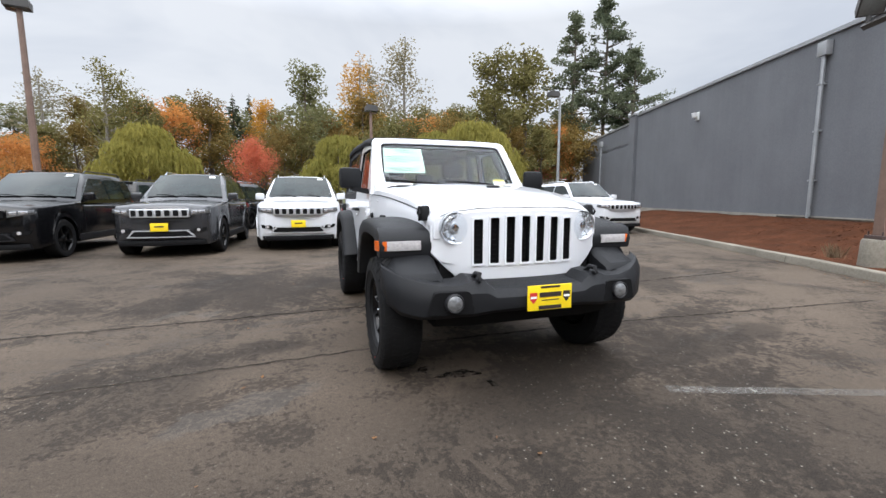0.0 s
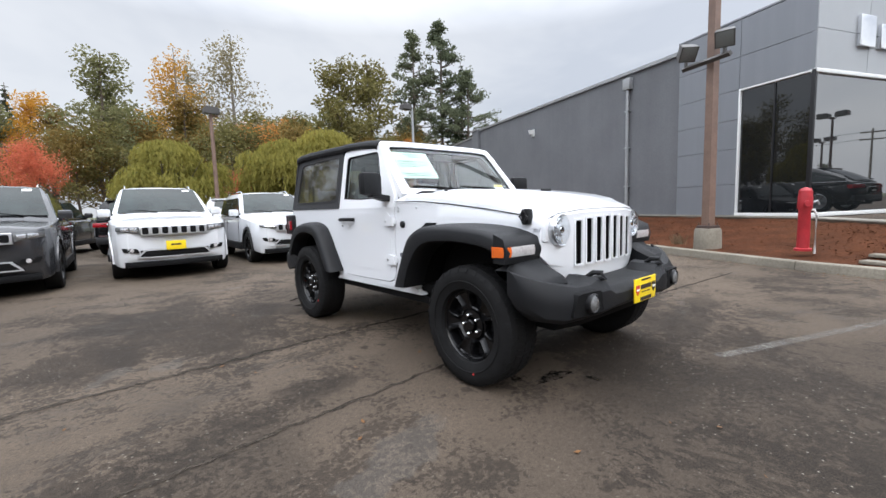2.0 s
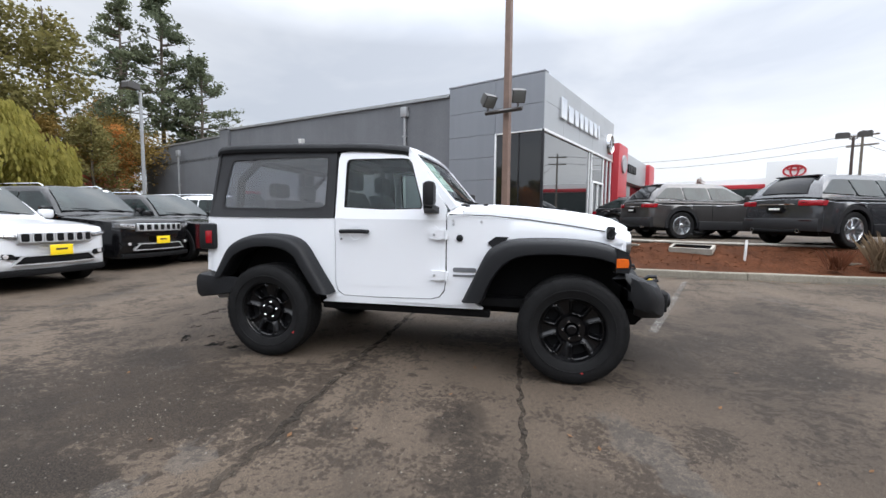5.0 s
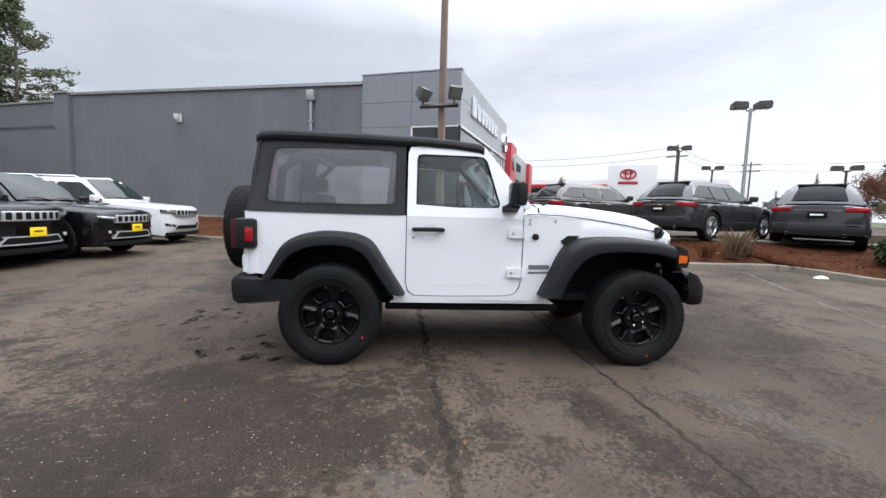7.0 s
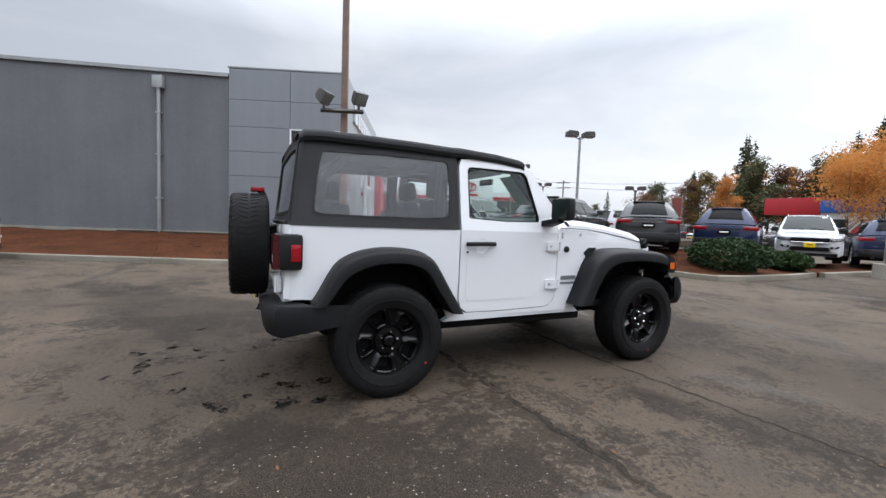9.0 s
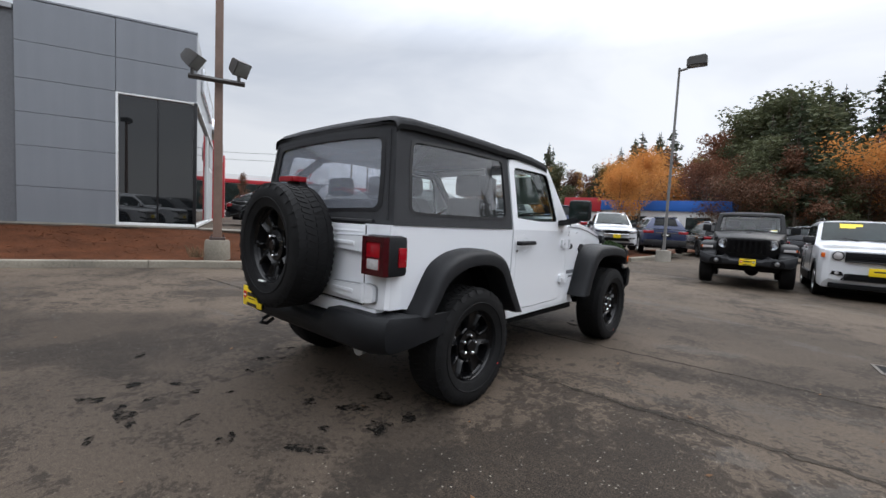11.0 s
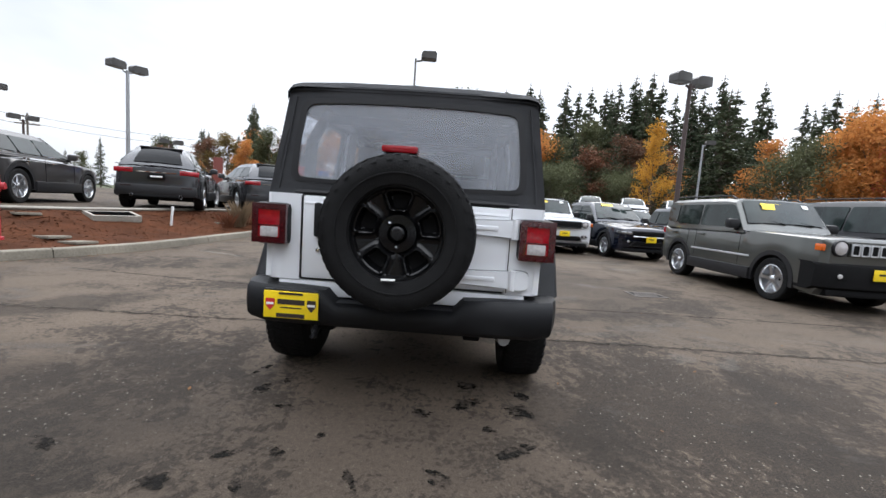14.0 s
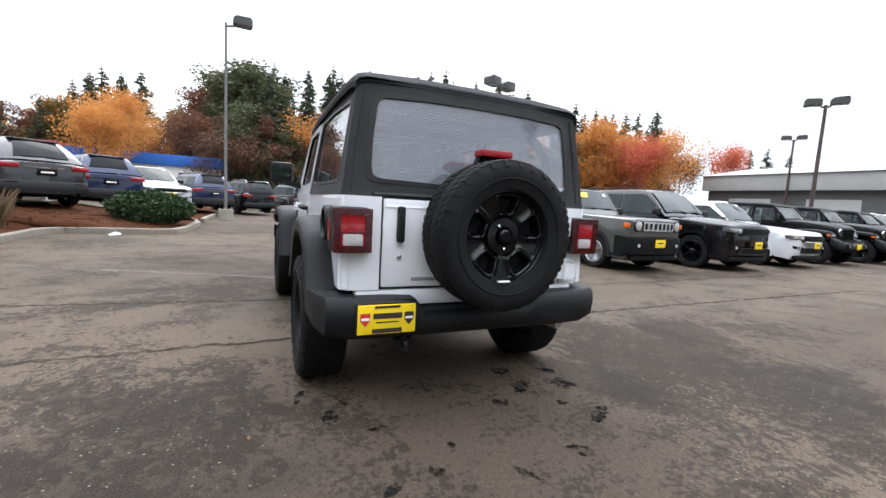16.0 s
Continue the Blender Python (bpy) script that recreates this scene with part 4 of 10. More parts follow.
PAINT_SILVER = car_paint("silver", (0.36, 0.37, 0.39), 0.6)
PAINT_BLUE = car_paint("blue", (0.007, 0.017, 0.065), 0.3)
PAINT_RED = car_paint("red", (0.30, 0.012, 0.014))
PAINT_OLIVE = car_paint("mineral_grey", (0.085, 0.088, 0.082), 0.5)


def plate_on(parent, m, w=0.31, h=0.16, bars=True, colour=None):
    p = part("dealer_plate", Geo().rbox(-w / 2, w / 2, -0.008, 0.0, -h / 2, h / 2, 0.006), colour or YELLOW, parent, "yellow dealer plate" if colour is None else "dark plate", m=m)
    if bars:
        part("plate_bar", Geo().box(-w * 0.26, w * 0.26, -0.010, -0.0082, -h * 0.02, h * 0.16), INK, p)
    return p


def suv(name, label, paint, m, wb=2.9, front=0.92, rear=0.98, width=1.94, height=1.76, hood=1.08, nose=0.98, cowl=0.66, ws=0.82, roof_end=0.38, tail=0.30,
        belt=1.08, r=0.38, rim_mat=None, spokes=5, clad=0.0, style="slots", lamp=(0.33, 0.125), rails=True, plate=True, rear_plate=False, group="parked cars", sill=0.30, box=False, tag=False, seven=7, chrome=True, tumble=0.20, slots=None, low_front=0.0, moulding=False, plate_z=0.62):
    """A parked car, its nose to -y, standing on the ground at the middle between its axles."""
    car = thing(name, label, "car", m, group)
    rim_mat = rim_mat or ALLOY
    hw, yf, yr = width / 2, -wb / 2, wb / 2
    y0, y1 = yf - front, yr + rear
    y_cowl = yf + cowl
    y_roof = y_cowl + ws
    y_rend = y1 - roof_end
    # profile tables, nose to tail
    lip = ((0.0, 0.13), (0.02, 0.065), (0.06, 0.028), (0.14, 0.006)) if not box else ((0.0, 0.050), (0.015, 0.020), (0.045, 0.006), (0.12, 0.0))
    top = [(y0 + a, nose - b) for a, b in lip] + [(y0 + 0.30, nose + 0.006), (y_cowl - 0.4, hood), (y_cowl - 0.10, hood + 0.012), (y_cowl - 0.02, min(hood + 0.01, belt - 0.012)), (y_cowl + 0.04, belt - 0.06), (y1 - 0.40, belt - 0.08), (y1 - 0.16, belt - 0.035), (y1 - 0.10, belt - 0.03), (y1 - 0.03, belt - 0.06), (y1, belt - 0.25)]
    wid = [(y0, hw * 0.74), (y0 + 0.04, hw * 0.82), (y0 + 0.12, hw * 0.885), (y0 + 0.30, hw * 0.945), (y0 + 0.55, hw * 0.98), (yf + 0.6, hw), (yr, hw), (y1 - 0.4, hw * 0.98), (y1 - 0.12, hw * 0.92), (y1 - 0.04, hw * 0.86), (y1, hw * 0.78)]
    if box:
        wid = [(y0, hw * 0.82), (y0 + 0.05, hw * 0.92), (y0 + 0.3, hw * 0.985), (yf + 0.6, hw), (yr, hw), (y1 - 0.2, hw * 0.98), (y1 - 0.05, hw * 0.92), (y1, hw * 0.86)]
    ra = r * 1.18
    nose_bow = 0.22 if not box else 0.07

    def bow(x, y):
        """How far the nose and tail bend back towards the sides."""
        k = interp([(y0, nose_bow), (y0 + 0.25, nose_bow * 0.8), (yf, 0.0), (y1 - 0.7, 0.0), (y1, -0.13)], y)
        return k * (x / hw) ** 2

    def fy(x):
        return y0 + bow(x, y0)

    def front_panel(x0, x1, z0, z1, d0, d1, n=9, tilt=0.0):
        """A panel that follows the bent nose between two places across."""
        us = np.linspace(x0, x1, n)
        return Geo().loft([[Vector((u, fy(u) - d0, z0)), Vector((u, fy(u) - d1 + 0.008, z0)), Vector((u, fy(u) - d1, z0 + 0.012)), Vector((u, fy(u) - d1 + tilt, z1 - 0.012)), Vector((u, fy(u) - d1 + 0.008 + tilt, z1)), Vector((u, fy(u) - d0, z1))] for u in us])

    def rear_panel(x0, x1, z0, z1, d, n=7):
        us = np.linspace(x0, x1, n)
        ry = lambda u: y1 + bow(u, y1) - 0.5 * max(0, abs(u) / hw - 0.74) ** 1.5
        return Geo().loft([[Vector((u, ry(u) - 0.10, z0)), Vector((u, ry(u) + d - 0.01, z0)), Vector((u, ry(u) + d, z0 + 0.02)), Vector((u, ry(u) + d - 0.006, z1 - 0.02)), Vector((u, ry(u) + d - 0.02, z1)), Vector((u, ry(u) - 0.14, z1))] for u in us])

    def low(y):
        z = interp([(y0, 0.42), (y0 + 0.10, 0.24), (yf - 0.4, sill), (yr + 0.4, sill), (y1 - 0.15, 0.36), (y1, 0.48)], y)
        for yc in (yf, yr):
            if abs(y - yc) < ra:
                z = max(z, r + math.sqrt(ra * ra - (y - yc) ** 2))
        return z

    ys = sorted(set(np.round(np.concatenate([np.linspace(y0, y1, 34), [yf + s * ra * c for s in (-1, 1) for c in (1.0, 0.985, 0.94, 0.85, 0.7, 0.5, 0.25)], [yr + s * ra * c for s in (-1, 1) for c in (1.0, 0.985, 0.94, 0.85, 0.7, 0.5, 0.25)], [y0 + 0.03, y0 + 0.06, y0 + 0.1, y0 + 0.16, y0 + 0.3, y_cowl - 0.10, y_cowl - 0.02, y_cowl + 0.04, y1 - 0.03, y1 - 0.07, y1 - 0.12]]), 4)))
    rings = []
    for y in ys:
        zt, w, zl = interp(top, y), interp(wid, y), low(y)
        zl = min(zl, zt - 0.08)
        zw = max(zl + 0.02, 0.72)
        sh = max(zl + 0.05, min(zt - 0.05, belt - 0.03))
        rise = 0.022 if y < y_cowl - 0.05 else 0.012
        if box:
            half = [(0.0, zl), (w * 0.90, zl), (w * 0.985, zl + 0.012), (w, min(zl + 0.10, sh - 0.02)), (w, min(max(zw, zl + 0.12), sh - 0.01)), (w * 0.988, sh), (w * 0.975, sh + (zt - sh) * 0.62), (w * 0.945, zt - 0.006), (w * 0.80, zt + 0.006), (w * 0.62, zt + rise * 0.8), (0.0, zt + rise)]
        else:
            half = [(0.0, zl), (w * 0.86, zl), (w * 0.97, zl + 0.012), (w * 0.992, min(zl + 0.10, sh - 0.02)), (w, min(max(zw, zl + 0.12), sh - 0.01)), (w * 0.980, sh), (w * 0.950, sh + (zt - sh) * 0.55), (w * 0.895, zt - 0.016), (w * 0.70, zt + 0.002), (w * 0.56, zt + rise), (0.0, zt + rise * 1.5)]
        ring = [Vector((x, y + bow(x, y), z)) for x, z in half] + [Vector((-x, y + bow(x, y), z)) for x, z in reversed(half[1:-1])]
        rings.append(ring)
    part("body", Geo().loft(rings), paint, car, smooth=24 if box else 33)
    # cabin: pillars and roof, then the panes set just proud of it
    slope = tumble if not box else 0.09
    cab = []

    def cbow(x, y):
        k = interp([(y_cowl, 0.17), (y_roof, 0.07), (y_roof + 0.35, 0.0), (y_rend - 0.25, 0.0), (y1 - 0.1, -0.12)], y)
        return k * (x / hw) ** 2

    stations = [(y_cowl - 0.02, 0.0), (y_cowl + ws * 0.5, 0.55), (y_roof - 0.04, 0.95), (y_roof + 0.25, 1.0), ((y_roof + y_rend) / 2, 1.005), (y_rend - 0.1, 0.97), (y_rend + 0.06, 0.90), (y_rend + roof_end * 0.5, 0.5), (y1 - 0.06 - tail * 0.2, 0.0)]
    z_b = belt + 0.0
    zr = height
    for y, s in stations:
        z = z_b + (zr - z_b) * s
        wb_ = interp(wid, y) * 0.94
        wt = wb_ - slope * (z - z_b) / 0.65
        zz = z
        half = [(wb_, z_b - 0.05), (wb_ - (wb_ - wt) * 0.55, z_b + (zz - z_b) * 0.55), (wt, zz - 0.07 * s), (wt * 0.93, zz - 0.015), (wt * 0.6, zz + 0.012), (0.0, zz + 0.02)]
        cab.append([Vector((x, y + cbow(x, y), q)) for x, q in half] + [Vector((-x, y + cbow(x, y), q)) for x, q in reversed(half[:-1])])
    g = Geo().loft(cab, False)
    part("cabin", g, paint, car, smooth=30)

    def cabx(y, z):
        w0 = interp(wid, y) * 0.94
        return w0 - slope * (z - z_b) / 0.65

    # side panes
    zt2 = zr - 0.13
    yw0, yw1 = y_cowl + 0.28, y_rend + 0.02
    mid = (y_cowl + y_rend) * 0.5 + 0.05
    q3 = mid + (yw1 - mid) * 0.62
    foot = y_cowl + 0.16
    panes = [[(foot, z_b + 0.04), (mid - 0.03, z_b + 0.04), (mid - 0.03, zt2), (y_roof + 0.02, zt2)], [(mid + 0.03, z_b + 0.04), (q3 - 0.02, z_b + 0.05), (q3 - 0.02, zt2), (mid + 0.03, zt2)], [(q3 + 0.03, z_b + 0.06), (y1 - 0.28, z_b + 0.09), (yw1 - 0.04, zt2 - 0.01), (q3 + 0.03, zt2)]]
    for sgn in (-1, 1):
        for p in panes:
            poly = round_poly(p, 0.05, 2)
            part("side_window", Geo().prism(poly, lambda u, v, d: (sgn * (cabx(u, v) + d), u, v), -0.03, 0.008), CARGLASS, car, smooth=20)
        if chrome:
            part("window_trim", Geo().rbox(sgn * cabx(mid, z_b) - 0.012, sgn * cabx(mid, z_b) + 0.012, foot, y1 - 0.3, z_b + 0.012, z_b + 0.035, 0.005), CHROME if style != "dark" else TRIM, car)
        if rails:
            zz = zr + 0.045
            wt = cabx(mid, zr) * 0.86
            part("roof_rail", Geo().tube([(sgn * wt, y_roof + 0.15, zr - 0.02), (sgn * wt, y_roof + 0.28, zz), (sgn * wt, y_rend - 0.2, zz), (sgn * wt, y_rend - 0.05, zr - 0.03)], 0.016, 6), CHROME if chrome else TRIM, car)
        mx = sgn * (cabx(foot, z_b) + 0.10)
        mir = part("mirror", Geo().rbox(mx - 0.11, mx + 0.11, foot + 0.06, foot + 0.20, z_b + 0.02, z_b + 0.19, 0.05), paint if style != "dark" and not box else TRIM, car)
        part("mirror_foot", Geo().rbox(sgn * (cabx(foot, z_b) + 0.0) - 0.05, sgn * (cabx(foot, z_b) + 0.0) + 0.05, foot + 0.1, foot + 0.16, z_b - 0.02, z_b + 0.05, 0.015), TRIM, car)
        # sills, arches and handles
        part("sill_trim", Geo().rbox(sgn * hw - 0.05, sgn * hw + 0.012, yf + ra + 0.03, yr - ra - 0.03, sill - 0.02, sill + 0.13 + clad, 0.02), TRIM, car)
        for yc in (yf, yr):
            rg = []
            for k in range(13):
                a = math.pi * (k / 12) * 1.10 - 0.157
                cs, sn = math.cos(a), math.sin(a)
                wl = interp(wid, yc + ra * cs) * 0.998
                dy = bow(wl, yc + ra * cs)
                rg.append([Vector((sgn * (wl - 0.04), yc + dy + ra * 0.97 * cs, r + ra * 0.97 * sn)), Vector((sgn * (wl + 0.014), yc + dy + ra * 0.97 * cs, r + ra * 0.97 * sn)), Vector((sgn * (wl + 0.012), yc + dy + (ra + 0.045 + clad * 0.3) * cs, r + (ra + 0.045 + clad * 0.3) * sn)), Vector((sgn * (wl - 0.04), yc + dy + (ra + 0.05 + clad * 0.3) * cs, r + (ra + 0.05 + clad * 0.3) * sn))])
            part("arch_trim", Geo().loft(rg), TRIM if clad else paint, car)
        for yd in (mid - 0.18, q3 - 0.06):
            part("door_handle", Geo().rbox(sgn * hw - 0.03, sgn * hw + 0.022, yd - 0.10, yd + 0.10, belt - 0.16, belt - 0.125, 0.012), CHROME if chrome else paint, car)
        for yd in (mid, y_cowl + 0.12, min(q3 + 0.06, yr - ra * 0.72)):
            part("door_gap", Geo().tube([(sgn * hw * k, yd, z) for k, z in ((0.994, max(sill + 0.12, low(yd) + 0.03)), (1.0005, 0.72), (0.986, belt - 0.055))], 0.005, 5), DARK, car)
        if moulding:
            part("side_moulding", Geo().rbox(sgn * hw - 0.012, sgn * hw + 0.016, yf + ra + 0.10, yr - ra - 0.06, 0.655, 0.690, 0.008), BRIGHT, car, "bright side moulding")

    # windscreen and rear window
    def pane(pts, name_, glass=CARGLASS):
        """A bent pane over the sloping end of the cabin: (y, z, half width) from the foot up."""
        rows = []
        for i, (y, z, h) in enumerate(pts):
            a, b = pts[max(i - 1, 0)], pts[min(i + 1, len(pts) - 1)]
            t = Vector((0, b[0] - a[0], b[1] - a[1])).normalized()
            n = Vector((0, -t.z, t.y))
            if n.z < 0:
                n = -n
            rows.append([Vector((h * c, y + cbow(h * c, y), z + 0.02 * (1 - c * c))) + n * 0.020 for c in (-1, -0.8, -0.5, -0.2, 0.2, 0.5, 0.8, 1)])
        part(name_, Geo().loft(rows, False), glass, car)

    def cab_z(y):
        return z_b + (zr - z_b) * interp(stations, y)

    ya, yb = y_cowl + 0.08, y_roof - 0.07
    pane([(y, cab_z(y), cabx(y, cab_z(y)) * 0.90) for y in np.linspace(ya, yb, 5)], "windscreen")
    yc0, yc1 = y1 - 0.12 - tail * 0.2, y_rend + 0.08
    pane([(y, cab_z(y), cabx(y, cab_z(y)) * (0.84 if tumble < 0.2 else 0.66)) for y in np.linspace(yc0, yc1, 5)], "rear_window", BLACKGLASS if rear_plate else CARGLASS)
    sw_ = min(hw * 0.60, cabx(y_rend, zr) * 0.84)
    part("roof_spoiler", Geo().rbox(-sw_, sw_, y_rend - 0.02, y_rend + 0.13, cab_z(y_rend) - 0.01, cab_z(y_rend) + 0.025, 0.012), paint, car)
    for x0_, x1_ in ((-0.12, -hw * 0.62), (hw * 0.5, -0.05)):
        za = cab_z(ya)
        part("wiper", Geo().tube([(x0_, ya - 0.02 + cbow(x0_, ya), za + 0.02), ((x0_ + x1_) / 2, ya + 0.02 + cbow(x0_ / 2 + x1_ / 2, ya), za + 0.06), (x1_, ya + 0.03 + cbow(x1_, ya), za + 0.055)], 0.011, 5), DARK, car)
    # face: grille, lamps, lower intake
    gw = hw * (0.56 if style != "slots" else 0.53)
    gz0, gz1 = (nose - 0.25, nose - 0.085) if not box else (nose - 0.245, nose - 0.055)
    framed = style == "slots" and not box and chrome
    gg = part("grille", front_panel(-gw, gw, gz0, gz1, -0.12, 0.012), BRIGHT if framed else (paint if style == "slots" else DARK), car)
    if style == "slots":
        step = 2 * gw / seven
        for k in range(seven):
            xc = -gw + step * (k + 0.5)
            part("grille_slot", Geo().rim(round_poly([(xc - step * 0.45, gz0 + 0.012), (xc + step * 0.45, gz0 + 0.012), (xc + step * 0.45, gz1 - 0.008), (xc - step * 0.45, gz1 - 0.008)], 0.02, 2), round_poly([(xc - step * 0.32, gz0 + 0.032), (xc + step * 0.32, gz0 + 0.032), (xc + step * 0.32, gz1 - 0.028), (xc - step * 0.32, gz1 - 0.028)], 0.015, 2), lambda u, v, d: (u, fy(u) + d, v), -0.026, -0.008), slots or (BRIGHT if chrome else PAINT_BLACK), gg)
            part("slot_mesh", Geo().prism(round_poly([(xc - step * 0.31, gz0 + 0.026), (xc + step * 0.31, gz0 + 0.026), (xc + step * 0.31, gz1 - 0.022), (xc - step * 0.31, gz1 - 0.022)], 0.018, 2), lambda u, v, d: (u, fy(u) + d, v), -0.028 if framed else -0.016, -0.008), DARK, gg)
    elif style == "bars":
        for k in range(4):
            z = gz0 + 0.03 + k * (gz1 - gz0 - 0.05) / 3
            part("grille_bar", front_panel(-gw * 0.96, gw * 0.96, z - 0.012, z + 0.012, -0.02, 0.024), CHROME if chrome else TRIM, gg)
    else:
        part("grille_rim", front_panel(-gw * 0.98, gw * 0.98, gz0 - 0.004, gz0 + 0.022, -0.02, 0.026), CHROME if chrome else TRIM, gg)
        for k in range(3):
            z = gz0 + 0.05 + k * 0.04
            part("grille_bar", front_panel(-gw * 0.94, gw * 0.94, z - 0.006, z + 0.006, -0.02, 0.022), TRIM, gg)
    for sgn in (-1, 1):
        xa, xb = gw + 0.015, gw + 0.015 + lamp[0]
        zc = (gz0 + gz1) / 2 + 0.015

        def lampfn(u, v, d):
            back = 0.75 * max(0.0, u / hw - 0.76) ** 1.3
            return (sgn * u, fy(u) + back - d, v)

        round_lamp = lamp[1] > 0.15
        if round_lamp:
            c = lampfn(xa + lamp[1] * 0.55, zc, 0.0)
            hl = part("headlight", Geo().lathe([(0.06, lamp[1] * 0.56), (-0.02, lamp[1] * 0.56), (-0.03, lamp[1] * 0.5), (-0.02, lamp[1] * 0.45)], 20, "y", c), TRIM, car, "round headlight")
            part("headlight_lens", Geo().lathe([(-0.018, lamp[1] * 0.46), (-0.034, lamp[1] * 0.3), (-0.04, 0.001)], 18, "y", c), WHITELENS, hl)
            part("turn_lamp", Geo().rbox(sgn * hw * 0.93 - 0.03, sgn * hw * 0.93 + 0.03, fy(hw * 0.9) + 0.0, fy(hw * 0.9) + 0.12, zc - 0.05, zc + 0.05, 0.015), AMBER, car)
        else:
            us = np.linspace(xa, min(xb, hw * 0.955), 7)
            rg = []
            for i, u in enumerate(us):
                hgt = lamp[1] * (0.5 - 0.16 * i / 6)
                rise = 0.03 * (i / 6)
                rg.append([Vector(lampfn(u, zc - hgt + rise, -0.06)), Vector(lampfn(u, zc - hgt + rise, 0.008)), Vector(lampfn(u, zc + rise, 0.020)), Vector(lampfn(u, zc + hgt + rise, 0.006)), Vector(lampfn(u, zc + hgt + rise, -0.06))])
            hl = part("headlight", Geo().loft(rg), HEADLAMP, car, "clear wide headlight")
            for f0, f1 in ((0.10, 0.40), (0.46, 0.80)):
                rg2 = []
                for q in np.linspace(f0, f1, 4):
                    u = us[0] + (us[-1] - us[0]) * q
                    hgt, rise = lamp[1] * (0.5 - 0.16 * q) * 0.72, 0.03 * q
                    rg2.append([Vector(lampfn(u, zc - hgt + rise, -0.02)), Vector(lampfn(u, zc - hgt * 0.8 + rise, 0.022)), Vector(lampfn(u, zc + rise, 0.027)), Vector(lampfn(u, zc + hgt * 0.8 + rise, 0.020)), Vector(lampfn(u, zc + hgt + rise, -0.02))])
                part("headlight_lens", Geo().loft(rg2), REFLECT, hl)
        ux = hw * 0.70
        fog = part("fog_recess", Geo().prism(round_poly([(ux - 0.13, 0.50), (ux + 0.10, 0.52), (ux + 0.13, 0.60), (ux - 0.10, 0.58)], 0.02, 2), lambda u, v, d: lampfn(u, v, d), -0.05, 0.012 if not low_front else 0.055), DARK, car)
        part("fog_lamp", Geo().lathe([(0.0, 0.035), (-0.018, 0.03), (-0.02, 0.001)], 12, "y", lampfn(ux - 0.02, 0.55, 0.010 if not low_front else 0.055)), WHITELENS, fog)
        # tail lamps wrap the corner
        tl = part("tail_light", rear_panel(sgn * hw * 0.52, sgn * hw * 0.95, belt - 0.19, belt - 0.075, 0.016), RED, car, "red tail light")
        part("tail_clear", rear_panel(sgn * hw * 0.56, sgn * hw * 0.70, belt - 0.125, belt - 0.10, 0.021), REDDARK, tl)
        part("reflector", rear_panel(sgn * hw * 0.56, sgn * hw * 0.80, 0.585, 0.615, 0.034), REDDARK, car)
    if not low_front:
        fine = [q for u0, u1, v in ((-0.62, 0.62, 0.41), (0.50, -0.50, 0.555)) for q in [(hw * (u0 + (u1 - u0) * k / 8), v) for k in range(9)]]
        inner = [(u * 0.94, 0.4825 + (v - 0.4825) * 0.74) for u, v in fine]
        on_nose = lambda u, v, d: (u, fy(u) - d, v)
        part("lower_intake", front_panel(-hw * 0.55, hw * 0.55, 0.425, 0.545, -0.08, 0.004), DARK, car)
        part("intake_rim", Geo().rim(fine, inner, on_nose, -0.04, 0.016), BRIGHT if style == "slots" and chrome else TRIM, car, "bow-shaped intake surround")
    part("front_lip", front_panel(-hw * 0.80, hw * 0.80, 0.25, 0.345, -0.12, 0.003), DARK, car)
    if low_front:
        us = np.linspace(-hw * 0.985, hw * 0.985, 19)
        edge = lambda u: fy(u) + 1.1 * max(0.0, abs(u) / hw - 0.80) ** 1.5
        rows = [[Vector((u, edge(u) + 0.45, 0.34)), Vector((u, edge(u) + 0.06, 0.32)), Vector((u, edge(u) - 0.035, 0.38)), Vector((u, edge(u) - 0.060, low_front - 0.07)), Vector((u, edge(u) - 0.045, low_front - 0.02)), Vector((u, edge(u) + 0.01, low_front)), Vector((u, edge(u) + 0.45, low_front + 0.02))] for u in us]
        part("lower_bumper", Geo().loft(rows), DARK, car, "dark lower bumper")
    part("rear_bumper", rear_panel(-hw * 0.90, hw * 0.90, 0.36, 0.54 + clad, 0.028, 13), TRIM, car)
    part("bumper_cut", rear_panel(-hw * 0.5, hw * 0.5, 0.32, 0.40, 0.042), DARK, car)
    if plate:
        plate_on(car, pose(0, y0 - (0.03 if not low_front else 0.068), plate_z))
    if rear_plate:
        part("rear_plate", rear_panel(-0.19, 0.19, belt - 0.34, belt - 0.19, 0.012, 3), DARK, car)
        part("plate_bar", rear_panel(-0.13, 0.13, belt - 0.29, belt - 0.235, 0.020, 3), PAPERWHITE, car)
        for sgn in (-1, 1):
            part("tail_pipe", Geo().lathe([(0.0, 0.035), (0.10, 0.045), (0.10, 0.036)], 10, "y", (sgn * hw * 0.55, y1 - 0.10, 0.36)), CHROME, car)
        part("tail_chrome", rear_panel(-hw * 0.45, hw * 0.45, belt - 0.165, belt - 0.145, 0.022), CHROME, car)
    part("underbody", Geo().box(-hw * 0.8, hw * 0.8, y0 + 0.3, y1 - 0.3, sill - 0.06, sill + 0.2), DARK, car)
    part("wheel_well", Geo().box(-hw * 0.72, hw * 0.72, yf - ra, yf + ra, 0.35, 0.70), DARK, car)
    part("wheel_well", Geo().box(-hw * 0.72, hw * 0.72, yr - ra, yr + ra, 0.35, 0.70), DARK, car)
    if tag:
        ts = y_roof - 0.22
